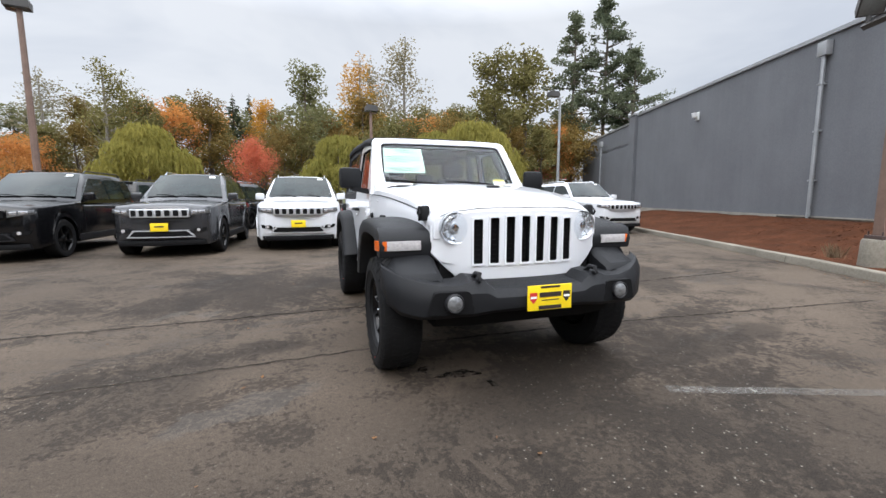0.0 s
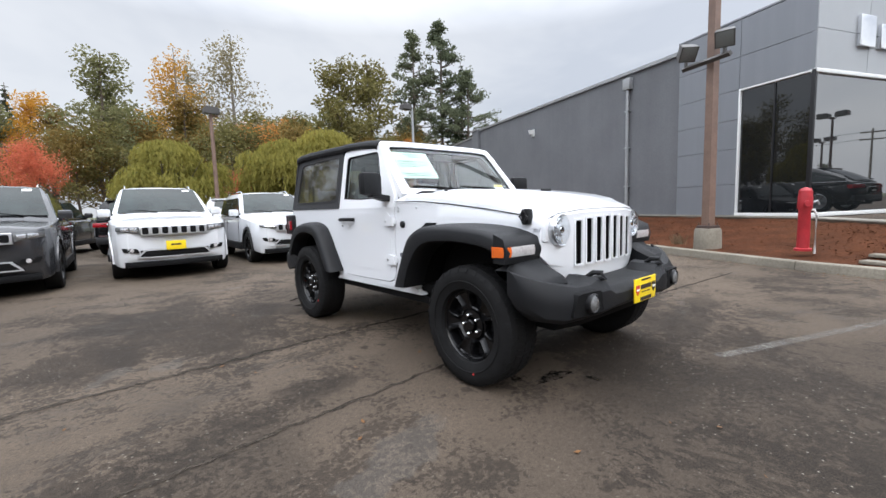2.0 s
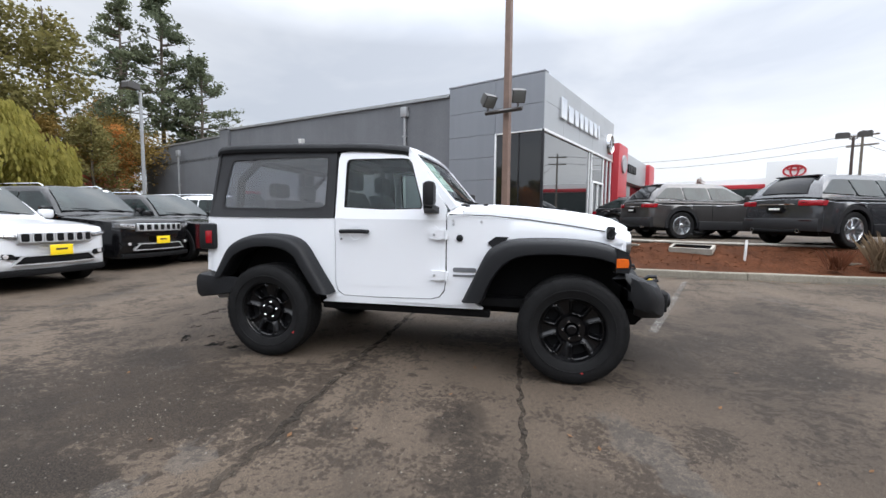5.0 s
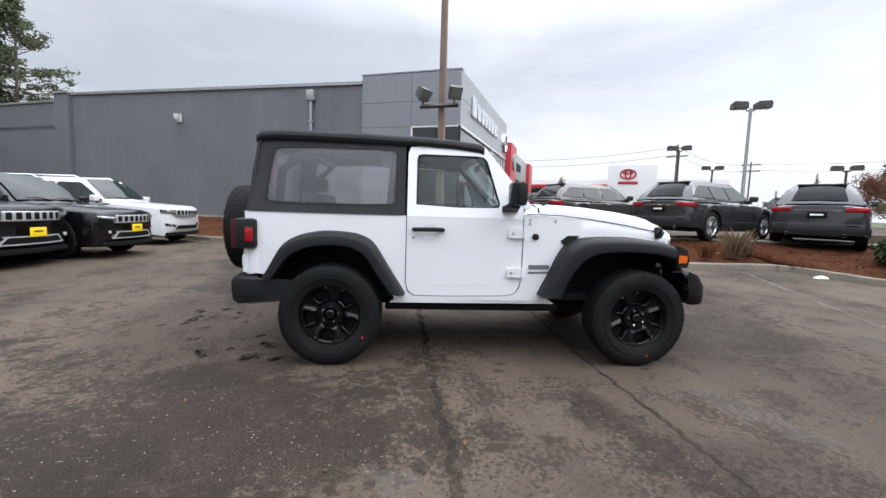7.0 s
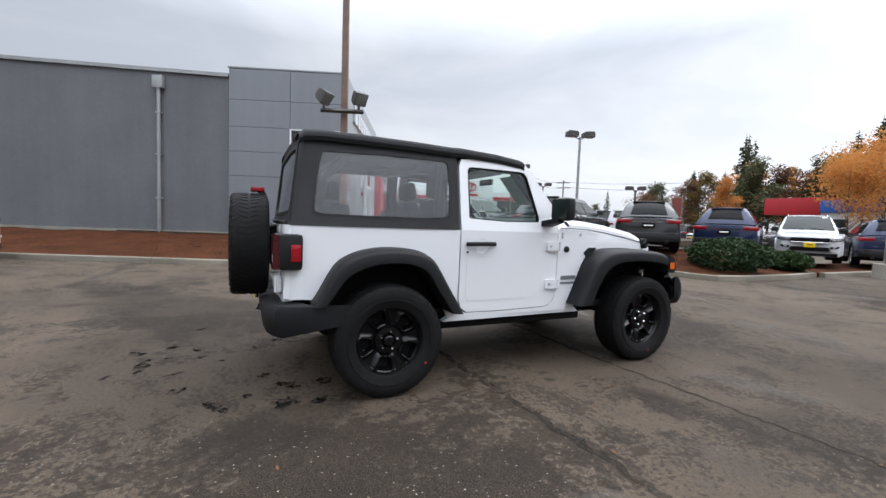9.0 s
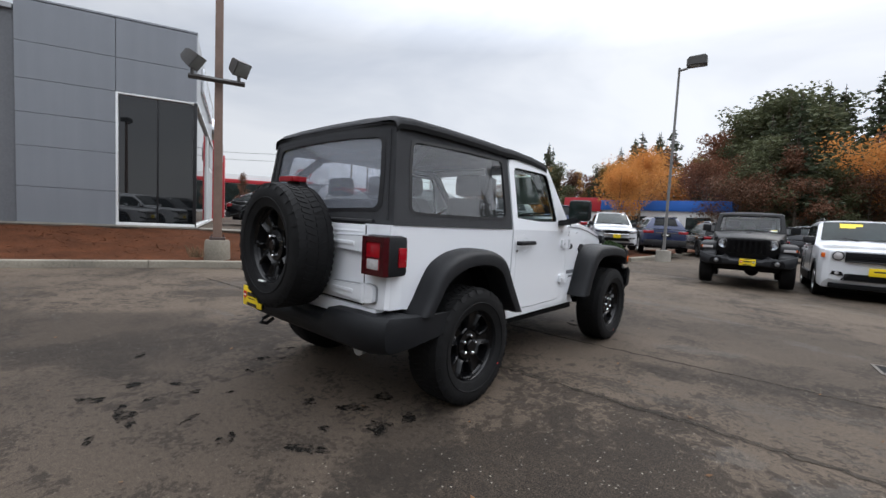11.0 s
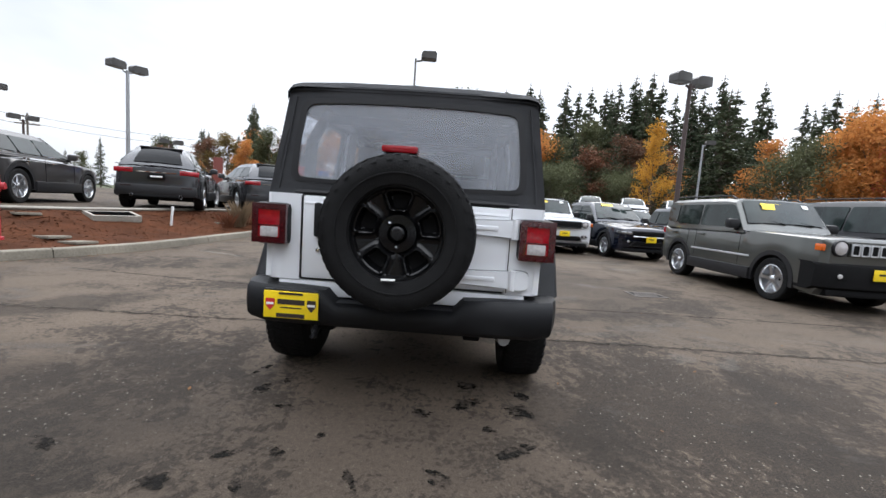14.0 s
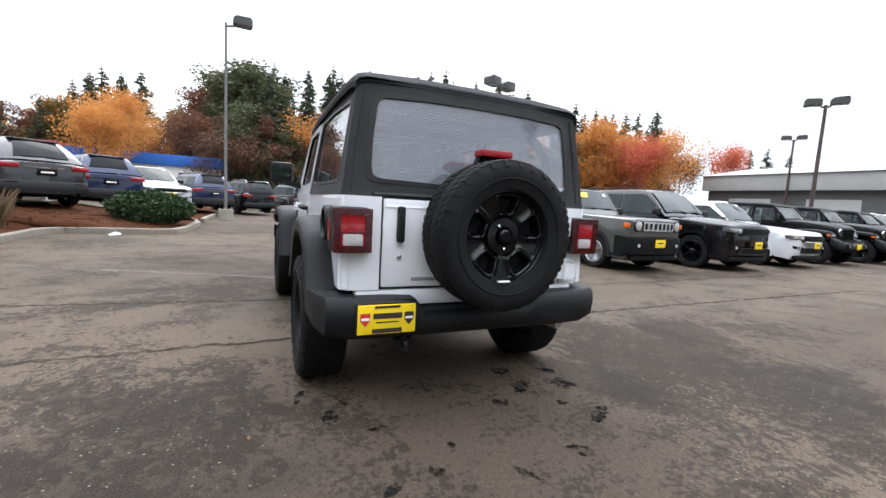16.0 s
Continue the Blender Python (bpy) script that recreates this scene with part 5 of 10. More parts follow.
        part("price_sticker", Geo().add([(-0.62 * hw * c0 - 0.0, yy + cbow(0.4, yy) - 0.03, cab_z(yy) + 0.035) for yy in (ts, ts + 0.10) for c0 in (0.75, 0.05)], [(0, 1, 3, 2)]), YELLOW, car, "yellow price sticker")
    tw_ = y_roof - 0.17
    part("window_tag", Geo().add([(hw * c0, yy + cbow(hw * c0, yy) - 0.02, cab_z(yy) + 0.03) for yy in (tw_, tw_ + 0.06) for c0 in (0.44, 0.58)], [(0, 1, 3, 2)]), PAPERWHITE, car, "white paper tag")
    meshes = wheel_meshes(r, 0.24, r * 0.67, spokes, rim_mat, name)
    for sgn in (-1, 1):
        for yc in (yf, yr):
            rot = pose(sgn * (hw - 0.125), yc, r, random.Random(name + str(sgn + yc)).uniform(0, 70), 0, 0 if sgn < 0 else 180)
            add_wheel(car, meshes, rot, rim_mat)
    return car


def park(name, label, paint, tip, deg=0.0, z=0.0, **kw):
    wb, front = kw.get("wb", 2.9), kw.get("front", 0.92)
    m = pose(tip[0], tip[1], z, 0, 0, deg) @ pose(0, wb / 2 + front, 0)
    return suv(name, label, paint, m, **kw)


GC = dict(wb=2.915, front=0.92, rear=0.99, width=1.94, height=1.78, hood=1.12, nose=1.06, belt=1.13, r=0.385, rim_mat=RIMBLACK)
# the row beyond the convertible, noses towards it
NDEG = -4
park("large_suv", "black large suv with dark grille in a parked row", PAINT_BLACK, (-6.75, 5.75), NDEG, **{**GC, "chrome": False, "seven": 7})
park("large_suv", "granite grey large suv with chrome grille slots in a parked row", PAINT_GREY, (-3.85, 5.65), NDEG, **GC)
park("large_suv", "white large suv with chrome grille slots in a parked row", PAINT_WHITE, (-1.25, 5.95), NDEG, **GC)
park("midsize_suv", "white midsize suv with slim headlights in a parked row", PAINT_WHITE, (1.25, 6.25), NDEG, wb=2.71, front=0.93, rear=0.98, width=1.86, height=1.68, hood=1.06, nose=0.98, belt=1.06, r=0.36, lamp=(0.30, 0.07), rim_mat=RIMBLACK, clad=0.03)
park("large_suv", "black large suv with chrome grille slots in a parked row", PAINT_BLACK, (3.86, 7.0), NDEG, **GC)
park("midsize_suv", "black midsize suv with slim headlights in a parked row", PAINT_BLACK, (5.75, 6.5), NDEG, wb=2.71, front=0.93, rear=0.98, width=1.86, height=1.68, hood=1.06, nose=0.98, belt=1.06, r=0.36, lamp=(0.30, 0.07), rim_mat=RIMBLACK, clad=0.03)
park("large_suv", "white large suv with chrome grille beside the grey wall", PAINT_WHITE, (8.9, 6.9), NDEG, **{**GC, "plate": False})
# the row across the aisle
park("compact_suv", "navy compact suv with dark grille and dealer plate", PAINT_NAVY, (-5.97, -7.75), 180 + 8, wb=2.7, front=0.93, rear=0.93, width=1.84, height=1.68, hood=1.02, nose=0.93, belt=1.05, r=0.35, style="dark", lamp=(0.34, 0.10), rails=False, tag=True, clad=0.03)
park("small_boxy_suv", "white small boxy suv with black roof rails and sticker", PAINT_WHITE, (-3.67, -8.32), 180 + 4, wb=2.57, front=0.83, rear=0.83, width=1.81, height=1.69, hood=1.10, nose=1.04, belt=1.10, r=0.345, ws=0.55, roof_end=0.16, style="dark", lamp=(0.20, 0.17), box=True, tag=True, clad=0.05, chrome=False)
park("boxy_compact_suv", "grey boxy compact suv with silver wheels and price sticker", PAINT_OLIVE, (-6.40, -1.80), 180 + 2, wb=2.635, front=0.86, rear=0.91, width=1.76, height=1.71, hood=1.115, nose=1.085, belt=1.115, r=0.35, ws=0.50, roof_end=0.18, style="slots", lamp=(0.20, 0.215), box=True, tag=True, chrome=False, spokes=5, slots=BRIGHT, low_front=0.73, clad=0.05, moulding=True, plate_z=0.60)
park("large_suv", "black large suv with dark wheels in a parked row", PAINT_BLACK, (-9.3, -1.45), 180 + 2, **{**GC, "wb": 3.04, "style": "dark", "chrome": False, "height": 1.86, "hood": 1.16, "nose": 1.08, "belt": 1.18})
park("midsize_crossover", "white midsize crossover in a parked row", PAINT_WHITE, (-12.3, -1.6), 180 + 2, wb=2.7, front=0.95, rear=1.0, width=1.84, height=1.70, hood=1.04, nose=0.95, belt=1.06, r=0.36, style="dark", lamp=(0.34, 0.12))
for k, x in ((3, -23.8), (4, -26.7)):
    park("large_suv", "black large suv far along a parked row", PAINT_BLACK, (x, -1.6 - 0.1 * k), 180 + 2, **{**GC, "box": k % 2 == 1, "style": "dark" if k % 2 else "slots"})
# more of the dealer's cars on a low rise beyond
def far_cars():
    solid("parking_rise", Geo().loft([[Vector((x, y0, 0.0)), Vector((x, y0 - 2.2, 1.15)), Vector((x, y0 - 12.0, 1.30)), Vector((x, y0 - 14.0, 0.0))] for x, y0 in ((-24.5, -21.5), (-7.0, -26.5))]), ASPHALT, "low asphalt rise with more parked cars beyond the lot", "parking lot", "structure")
    kw = dict(wb=2.72, front=0.93, rear=1.0, width=1.84, height=1.62, hood=1.02, nose=0.92, belt=1.03, r=0.35, style="dark", lamp=(0.34, 0.10), rails=False, plate=False)
    first = [park("crossover", "%s crossover in a far row of parked cars" % w, p, (-8.2, -15.6), 180, **kw) for w, p in (("silver", PAINT_SILVER), ("white", PAINT_WHITE))]
    for k, (x, y, z) in enumerate(((-10.9, -15.2, 0.0), (-11.0, -28.4, 1.16), (-13.9, -27.6, 1.16), (-16.8, -26.7, 1.16))):
        made = copy_thing(first[(k + 1) % 2], pose(0, 0, 0))
        made.matrix_basis = pose(x, y, z, 0, 0, 180 - (16 if z else 8))
    first[1].matrix_basis = pose(-13.7, -14.8, 0.0, 0, 0, 172)


far_cars()
# the display lot above
LEV = dict(wb=3.0, front=0.95, rear=1.05, width=1.97, height=1.67, hood=1.04, nose=0.94, belt=1.12, r=0.40, roof_end=0.70, tail=0.40, clad=0.10, style="bars", lamp=(0.30, 0.09), rails=False, plate=False, rear_plate=True, spokes=7, tumble=0.40)


def park_tail(name, label, paint, end, deg, z, **kw):
    m = pose(end[0], end[1], z, 0, 0, deg) @ pose(0, -(kw["wb"] / 2 + kw["rear"]), 0)
    return suv(name, label, paint, m, **kw)


park_tail("coupe_suv", "grey coupe-like suv seen from behind on the display lot", PAINT_BROWN, (10.3, -4.07), 17, 0.58, **LEV)
park_tail("coupe_suv", "dark grey coupe-like suv seen from behind on the display lot", PAINT_GREY, (7.4, -6.6), 24, 0.58, **LEV)
park_tail("coupe_suv", "dark grey coupe-like suv with its tail to the bed", PAINT_GREY, (5.5, -9.6), 40, 0.52, **LEV)
park_tail("crossover", "blue crossover seen from behind beyond the bed", PAINT_BLUE, (4.9, -12.6), 25, 0.40, **{**LEV, "height": 1.7, "roof_end": 0.5, "style": "dark"})


# ---- the white soft-top off-roader ----
def offroad_wheel_meshes(r=0.395, w=0.25, rim=0.235):
    """Chunky all-terrain tyre, black five-spoke rim, nuts; outer face to -x."""
    tyre = Geo().lathe([(-w * 0.34, rim * 0.99), (-w * 0.46, rim * 1.03), (-w * 0.52, rim * 1.22), (-w * 0.535, r * 0.80), (-w * 0.52, r * 0.90), (-w * 0.45, r * 0.962), (-w * 0.36, r * 0.980), (w * 0.36, r * 0.980), (w * 0.45, r * 0.962), (w * 0.52, r * 0.90), (w * 0.53, r * 0.8), (w * 0.46, rim * 1.03), (w * 0.34, rim * 0.99)], 56)
    # raised ring and lettering-like ribs on the sidewall
    tyre.lathe([(-w * 0.525, r * 0.735), (-w * 0.545, r * 0.74), (-w * 0.545, r * 0.752), (-w * 0.53, r * 0.757)], 56)
    tread = Geo()
    n = 58
    for k in range(n):
        a = 2 * math.pi * k / n
        for row, (x0, x1, off, ln) in enumerate(((-0.465, -0.30, 0.0, 0.026), (-0.27, -0.06, 0.5, 0.024), (0.02, 0.24, 0.25, 0.024), (0.28, 0.465, 0.6, 0.026))):
            aa = a + off * 2 * math.pi / n
            c, s = math.cos(aa), math.sin(aa)
            d, t = Vector((0, c, s)), Vector((0, -s, c))
            skew = (0.012, -0.010, 0.010, -0.012)[row]
            base = r * 0.962
            edge0, edge1 = (r * 0.970 if row == 0 else r * 0.989), (r * 0.970 if row == 3 else r * 0.989)
            pts = []
            for x, e in ((x0 * w, edge0), (x1 * w, edge1)):
                sk = skew if x == x0 * w else -skew
                pts.append((x, e, sk))
            vs = []
            for x, e, sk in pts:
                for hh in (base, e):
                    for tt in (-ln * 0.5, ln * 0.5):
                        vs.append(Vector((x, 0, 0)) + d * hh + t * (tt + sk))
            tread.add(vs, [(0, 1, 3, 2), (4, 6, 7, 5), (2, 3, 7, 6), (0, 2, 6, 4), (1, 5, 7, 3)])
        # shoulder lugs running down the side
        if k % 2 == 0:
            c, s = math.cos(a + 0.03), math.sin(a + 0.03)
            d, t = Vector((0, c, s)), Vector((0, -s, c))
            vs = []
            for h, x in ((r * 0.90, -w * 0.53), (r * 0.965, -w * 0.475)):
                for q in (0.0, -0.003):
                    for tt in (-0.013, 0.013):
                        vs.append(d * h + t * tt + Vector((x + q, 0, 0)))
            tread.add(vs, [(0, 1, 3, 2), (4, 6, 7, 5), (2, 3, 7, 6), (0, 2, 6, 4), (1, 5, 7, 3)])
    rg = Geo().lathe([(-w * 0.40, rim * 1.035), (-w * 0.445, rim * 1.02), (-w * 0.45, rim * 0.985), (-w * 0.41, rim * 0.955), (-w * 0.30, rim * 0.93), (w * 0.05, rim * 0.90), (w * 0.3, rim * 0.9), (w * 0.3, 0.03)], 48)
    # pressed disc: five spokes with a shallow trough between five rounded openings that have raised lips
    radii = [0.20 + 0.76 * k / 24 for k in range(25)]
    turns = 180

    def opening(q, a):
        """How far a place lies outside the nearest opening, in rim radii."""
        off = (a - math.pi / 2) % (2 * math.pi / 5) - math.pi / 5
        half = 0.145 + 0.30 * (q - 0.52)
        e = [abs(q * math.sin(off)) - half, 0.52 - q, q - 0.885]
        out = math.sqrt(sum(max(0.0, k + 0.06) ** 2 for k in e)) - 0.06
        return out if max(e) > -0.06 else max(e)

    disc, hole, faces = [], [], []
    for q in radii:
        for k in range(turns):
            a = 2 * math.pi * k / turns
            e = opening(q, a)
            x = -0.058 - 0.036 * max(0.0, (q - 0.25) / 0.7) ** 0.8
            x -= 0.011 * math.exp(-((e - 0.035) / 0.028) ** 2)
            x += 0.012 * min(1.0, max(0.0, (e - 0.07) / 0.08)) if 0.34 < q < 0.9 else 0.0
            x += 0.050 * min(1.0, max(0.0, -e / 0.035))
            disc.append((x, rim * q * math.cos(a), rim * q * math.sin(a)))
            hole.append(e < -0.035)
    for i in range(len(radii) - 1):
        for k in range(turns):
            q = (i * turns + k, i * turns + (k + 1) % turns, (i + 1) * turns + (k + 1) % turns, (i + 1) * turns + k)
            if not all(hole[j] for j in q):
                faces.append(q)
    rg.add(disc, faces)
    rg.lathe([(-w * 0.36, rim * 0.95), (-0.066, rim * 0.90), (-0.050, rim * 0.86), (-0.030, rim * 0.84)], 48)
    rg.lathe([(-0.045, rim * 0.42), (-0.078, rim * 0.40), (-0.082, rim * 0.22), (-0.074, rim * 0.2)], 28)
    cap = Geo().lathe([(-0.06, 0.040), (-0.098, 0.036), (-0.104, 0.028), (-0.104, 0.002)], 20)
    nut = Geo().lathe([(-0.07, 0.012), (-0.098, 0.0115), (-0.104, 0.006), (-0.104, 0.001)], 6)
    # dark disc behind the openings; on the spare it only stands for shade
    backing = Geo().lathe([(-0.02, rim * 0.93), (-0.015, 0.03)], 28)
    return tyre.mesh("tyre"), rg.mesh("rim", 30), cap.mesh("centre_cap"), nut.mesh("wheel_nut"), backing.mesh("brake_disc"), tread.mesh("tread", 0)


def add_offroad_wheel(parent, meshes, m, dot=True, spare=False):
    t = part("spare_tyre" if spare else "tyre", meshes[0], TYRE, parent, "chunky black all-terrain tyre", m=m)
    tagged(part("tread", meshes[5], TYRE, t), kind="stuff")
    part("rim", meshes[1], RIMBLACK, t, "gloss black five-spoke rim", m=pose(0.018, 0, 0))
    part("centre_cap", meshes[2], RIMBLACK, t, m=pose(0.018, 0, 0))
    part("brake_disc", meshes[4], DARK if spare else TRIM, t)
    for k in range(5):
        if spare and k not in (0, 2):
            continue
        a = 2 * math.pi * k / 5 + math.pi / 2
        part("wheel_nut", meshes[3], CHROME, t, m=pose(0.018, 0.064 * math.cos(a), 0.064 * math.sin(a)))
    if dot:
        part("tyre_mark", Geo().lathe([(-0.1345, 0.0005), (-0.1345, 0.009), (-0.131, 0.010)], 10, "x", (0, 0.03, -0.30)), REDINK, t, "small red paint dot")
    return t


def build_offroader(name, label, m, WHITE, hero=True):
    jeep = thing(name, label, "car", m, "" if hero else "parked cars")
    fxw = [(-1.66, 0.585), (-1.5, 0.612), (-1.0, 0.69), (-0.62, 0.745), (-0.28, 0.775), (1.2, 0.785), (1.9, 0.775)]

    def hx(y, z):
        w = interp(fxw, y)
        if z > 1.17:
            return w - (z - 1.17) * 0.165
        if z < 0.9:
            return w - (0.9 - z) * 0.03
        return w

    def side(sgn):
        return lambda u, v, d: (sgn * (hx(u, v) + d), u, v)

    rear_flare_out = [(1.75, 0.66), (1.70, 0.74), (1.60, 0.915), (1.50, 0.985), (1.38, 1.022), (1.23, 1.035), (1.05, 1.02), (0.94, 0.975), (0.88, 0.91), (0.80, 0.78), (0.66, 0.555)]
    rear_flare_in = [(1.66, 0.66), (1.62, 0.72), (1.54, 0.83), (1.45, 0.885), (1.34, 0.92), (1.20, 0.93), (1.08, 0.915), (1.00, 0.88), (0.95, 0.83), (0.88, 0.72), (0.77, 0.565)]
    front_flare_out = [(-0.42, 0.555), (-0.50, 0.72), (-0.585, 0.90), (-0.65, 0.971), (-0.76, 1.021), (-0.95, 1.038), (-1.20, 1.036), (-1.40, 1.016), (-1.51, 0.986), (-1.57, 0.955)]
    front_flare_in = [(-0.58, 0.56), (-0.63, 0.69), (-0.70, 0.80), (-0.78, 0.875), (-0.88, 0.915), (-1.02, 0.93), (-1.20, 0.93), (-1.38, 0.915), (-1.48, 0.885), (-1.54, 0.845)]
    def eased(pts, n=3):
        """A rounder line through the points of an arch."""
        out = []
        for i in range(len(pts) - 1):
            a, b, c, d = pts[max(i - 1, 0)], pts[i], pts[i + 1], pts[min(i + 2, len(pts) - 1)]
            for k in range(n):
                t = k / n
                out.append(tuple(0.5 * (2 * b[j] + (c[j] - a[j]) * t + (2 * a[j] - 5 * b[j] + 4 * c[j] - d[j]) * t * t + (3 * b[j] - a[j] - 3 * c[j] + d[j]) * t ** 3) for j in (0, 1)))
        return out + [pts[-1]]

    rear_flare_out, rear_flare_in, front_flare_out, front_flare_in = eased(rear_flare_out), eased(rear_flare_in), eased(front_flare_out), eased(front_flare_in)
    for sgn in (-1, 1):
        f = side(sgn)
        # tub: quarter panel, cowl side and sill
        q = [(0.662, 0.50), (0.662, 1.172), (1.885, 1.172), (1.915, 0.70), (1.70, 0.68), (1.62, 0.80), (1.50, 0.93), (1.32, 0.985), (1.12, 0.975), (0.96, 0.90), (0.84, 0.72), (0.74, 0.50)]
        part("quarter_panel", Geo().prism(q, f, -0.03, 0.0), WHITE, jeep)
        # the side is curved in plan: strips between stations
        g = Geo()
        ys = [-0.285, -0.40, -0.50, -0.62, -0.75, -0.85, -1.0, -1.18, -1.35, -1.5, -1.62]
        lo = [(-1.62, 0.93), (-1.50, 0.97), (-0.85, 0.985), (-0.75, 0.93), (-0.68, 0.86), (-0.62, 0.70), (-0.55, 0.50), (-0.285, 0.50)]
        hi = [(-1.62, 1.06), (-1.35, 1.115), (-1.0, 1.17), (-0.62, 1.212), (-0.285, 1.225)]
        rings = []
        for y in ys:
            a, b = interp(lo, y), interp(hi, y)
            rings.append([Vector(f(y, a, 0)), Vector(f(y, a + (b - a) * 0.5, 0)), Vector(f(y, b - 0.02, 0)), Vector(f(y, b, -0.012)), Vector(f(y, b, -0.05)), Vector(f(y, a, -0.05))])
        part("cowl_side", g.loft(rings), WHITE, jeep)
        part("sill", Geo().prism([(-0.57, 0.475), (-0.50, 0.528), (0.70, 0.528), (0.78, 0.475)], f, -0.06, 0.006), WHITE, jeep)
        part("rock_rail", Geo().rbox(sgn * 0.665 - 0.04, sgn * 0.665 + 0.04, -0.62, 0.82, 0.400, 0.462, 0.015), DARK, jeep)
        part("vent", Geo().prism([(-0.60, 1.0), (-0.66, 1.045), (-0.76, 1.045), (-0.72, 1.0), (-0.66, 0.93)], f, -0.01, 0.012), PLASTIC, jeep, "black side vent")
        # door
        df = lambda u, v, d: (sgn * (hx(u, v) + 0.004 + d), u, v)
        low_poly = [(0.655, 1.20), (0.655, 0.64), (0.635, 0.575), (0.585, 0.538), (0.30, 0.535), (-0.16, 0.545), (-0.225, 0.565), (-0.262, 0.615), (-0.275, 0.70), (-0.275, 1.20)]
        door = part("door", Geo().prism([(a, min(b, 1.17)) for a, b in low_poly], df, -0.045, 0.0), WHITE, jeep, "white door")
        part("door_gap", Geo().prism([(0.664, 1.172), (0.664, 0.63), (0.643, 0.565), (0.59, 0.530), (0.30, 0.527), (-0.165, 0.537), (-0.23, 0.557), (-0.270, 0.607), (-0.282, 0.70), (-0.282, 1.172)], f, -0.04, -0.010), TRIM, jeep)
        part("door_surround", Geo().prism([(-0.288, 0.72), (-0.288, 0.50), (0.668, 0.50), (0.668, 0.72), (0.662, 0.64), (0.642, 0.5665), (0.59, 0.5315), (0.30, 0.5285), (-0.165, 0.5385), (-0.2305, 0.5585), (-0.2695, 0.6085), (-0.2812, 0.70)], f, -0.03, 0.0005), WHITE, jeep)
        # door swage: a shallow raised field
        field = round_poly([(0.60, 1.13), (0.60, 0.62), (-0.18, 0.63), (-0.225, 0.72), (-0.225, 1.13)], 0.06, 3)
        part("door_field", Geo().prism(field, df, -0.001, 0.0014), WHITE, door)
        up_out = [(0.655, 1.17), (0.655, 1.66), (0.635, 1.712), (0.56, 1.722), (0.12, 1.722), (0.04, 1.712), (-0.03, 1.66), (-0.275, 1.26), (-0.275, 1.17), (0.2, 1.17)]
        up_in = [(0.585, 1.262), (0.585, 1.625), (0.572, 1.652), (0.54, 1.660), (0.10, 1.660), (0.05, 1.652), (0.02, 1.62), (-0.085, 1.285), (-0.075, 1.252), (0.25, 1.245)]
        part("window_frame", Geo().rim(up_out, up_in, df, -0.045, 0.0), WHITE, door)
        seal_in = [(a * 0.96 + 0.25 * 0.04, b * 0.96 + 1.45 * 0.04) for a, b in up_in]
        part("window_seal", Geo().rim(up_in, seal_in, df, -0.03, -0.006), DARK, door)
        part("window_pane", Geo().prism([p for p in up_in], df, -0.020, -0.016), GLASS, door, "clear door window")
        hy = 0.505
        part("handle_cup", Geo().lathe([(0.004, 0.055), (0.002, 0.05), (-0.008, 0.03), (-0.012, 0.0)], 16, "x", (sgn * (hx(hy, 1.06) + 0.003), hy - 0.03, 1.052)) if sgn > 0 else Geo().lathe([(-0.004, 0.055), (-0.002, 0.05), (0.008, 0.03), (0.012, 0.0)], 16, "x", (sgn * (hx(hy, 1.06) + 0.003), hy - 0.03, 1.052)), WHITE, door)
        part("handle", Geo().tube([df(0.60, 1.066, 0.004), df(0.59, 1.066, 0.034), df(0.54, 1.068, 0.042), df(0.42, 1.070, 0.042), df(0.375, 1.068, 0.03), df(0.37, 1.066, 0.004)], 0.017, 10), PLASTIC, door, "black door handle")
        part("lock", Geo().lathe([(sgn * 0.0, 0.012), (sgn * 0.006, 0.011), (sgn * 0.007, 0.0)], 10, "x", df(0.60, 1.005, 0.0)), CHROME, door)
        for z in (1.055, 0.735):
            hn = part("hinge", Geo().prism(round_poly([(-0.155, z - 0.035), (-0.155, z + 0.035), (-0.225, z + 0.04), (-0.30, z + 0.028), (-0.30, z - 0.028), (-0.225, z - 0.04)], 0.012, 2), df, 0.0, 0.022), WHITE, door, "exposed white door hinge")
            part("hinge_pin", Geo().tube([df(-0.285, z - 0.036, 0.022), df(-0.285, z + 0.036, 0.022)], 0.014, 8), WHITE, hn)
            part("hinge_bolt", Geo().lathe([(0, 0.011), (sgn * 0.006, 0.010), (sgn * 0.007, 0)], 8, "x", df(-0.19, z, 0.022)), ALLOY, hn)
        # mirror on the door
        mr = part("mirror", Geo().rbox(-0.098, 0.098, -0.042, 0.042, -0.092, 0.092, 0.036, pose(sgn * 0.930, -0.185, 1.362, 0, 0, sgn * -10)), PLASTIC, jeep, "black door mirror")
        # dark tinted glass stands in for the mirror's dark reflection
        part("mirror_glass", Geo().rbox(-0.080, 0.080, 0.038, 0.045, -0.075, 0.075, 0.003, pose(sgn * 0.930, -0.185, 1.362, 0, 0, sgn * -10)), CARGLASS, mr)
        part("mirror_arm", Geo().loft([[Vector((sgn * 0.77, -0.22, 1.22)), Vector((sgn * 0.77, -0.10, 1.22)), Vector((sgn * 0.77, -0.10, 1.265)), Vector((sgn * 0.77, -0.22, 1.265))], [Vector((sgn * 0.93, -0.205, 1.255)), Vector((sgn * 0.93, -0.135, 1.255)), Vector((sgn * 0.93, -0.135, 1.295)), Vector((sgn * 0.93, -0.205, 1.295))]]), PLASTIC, mr)
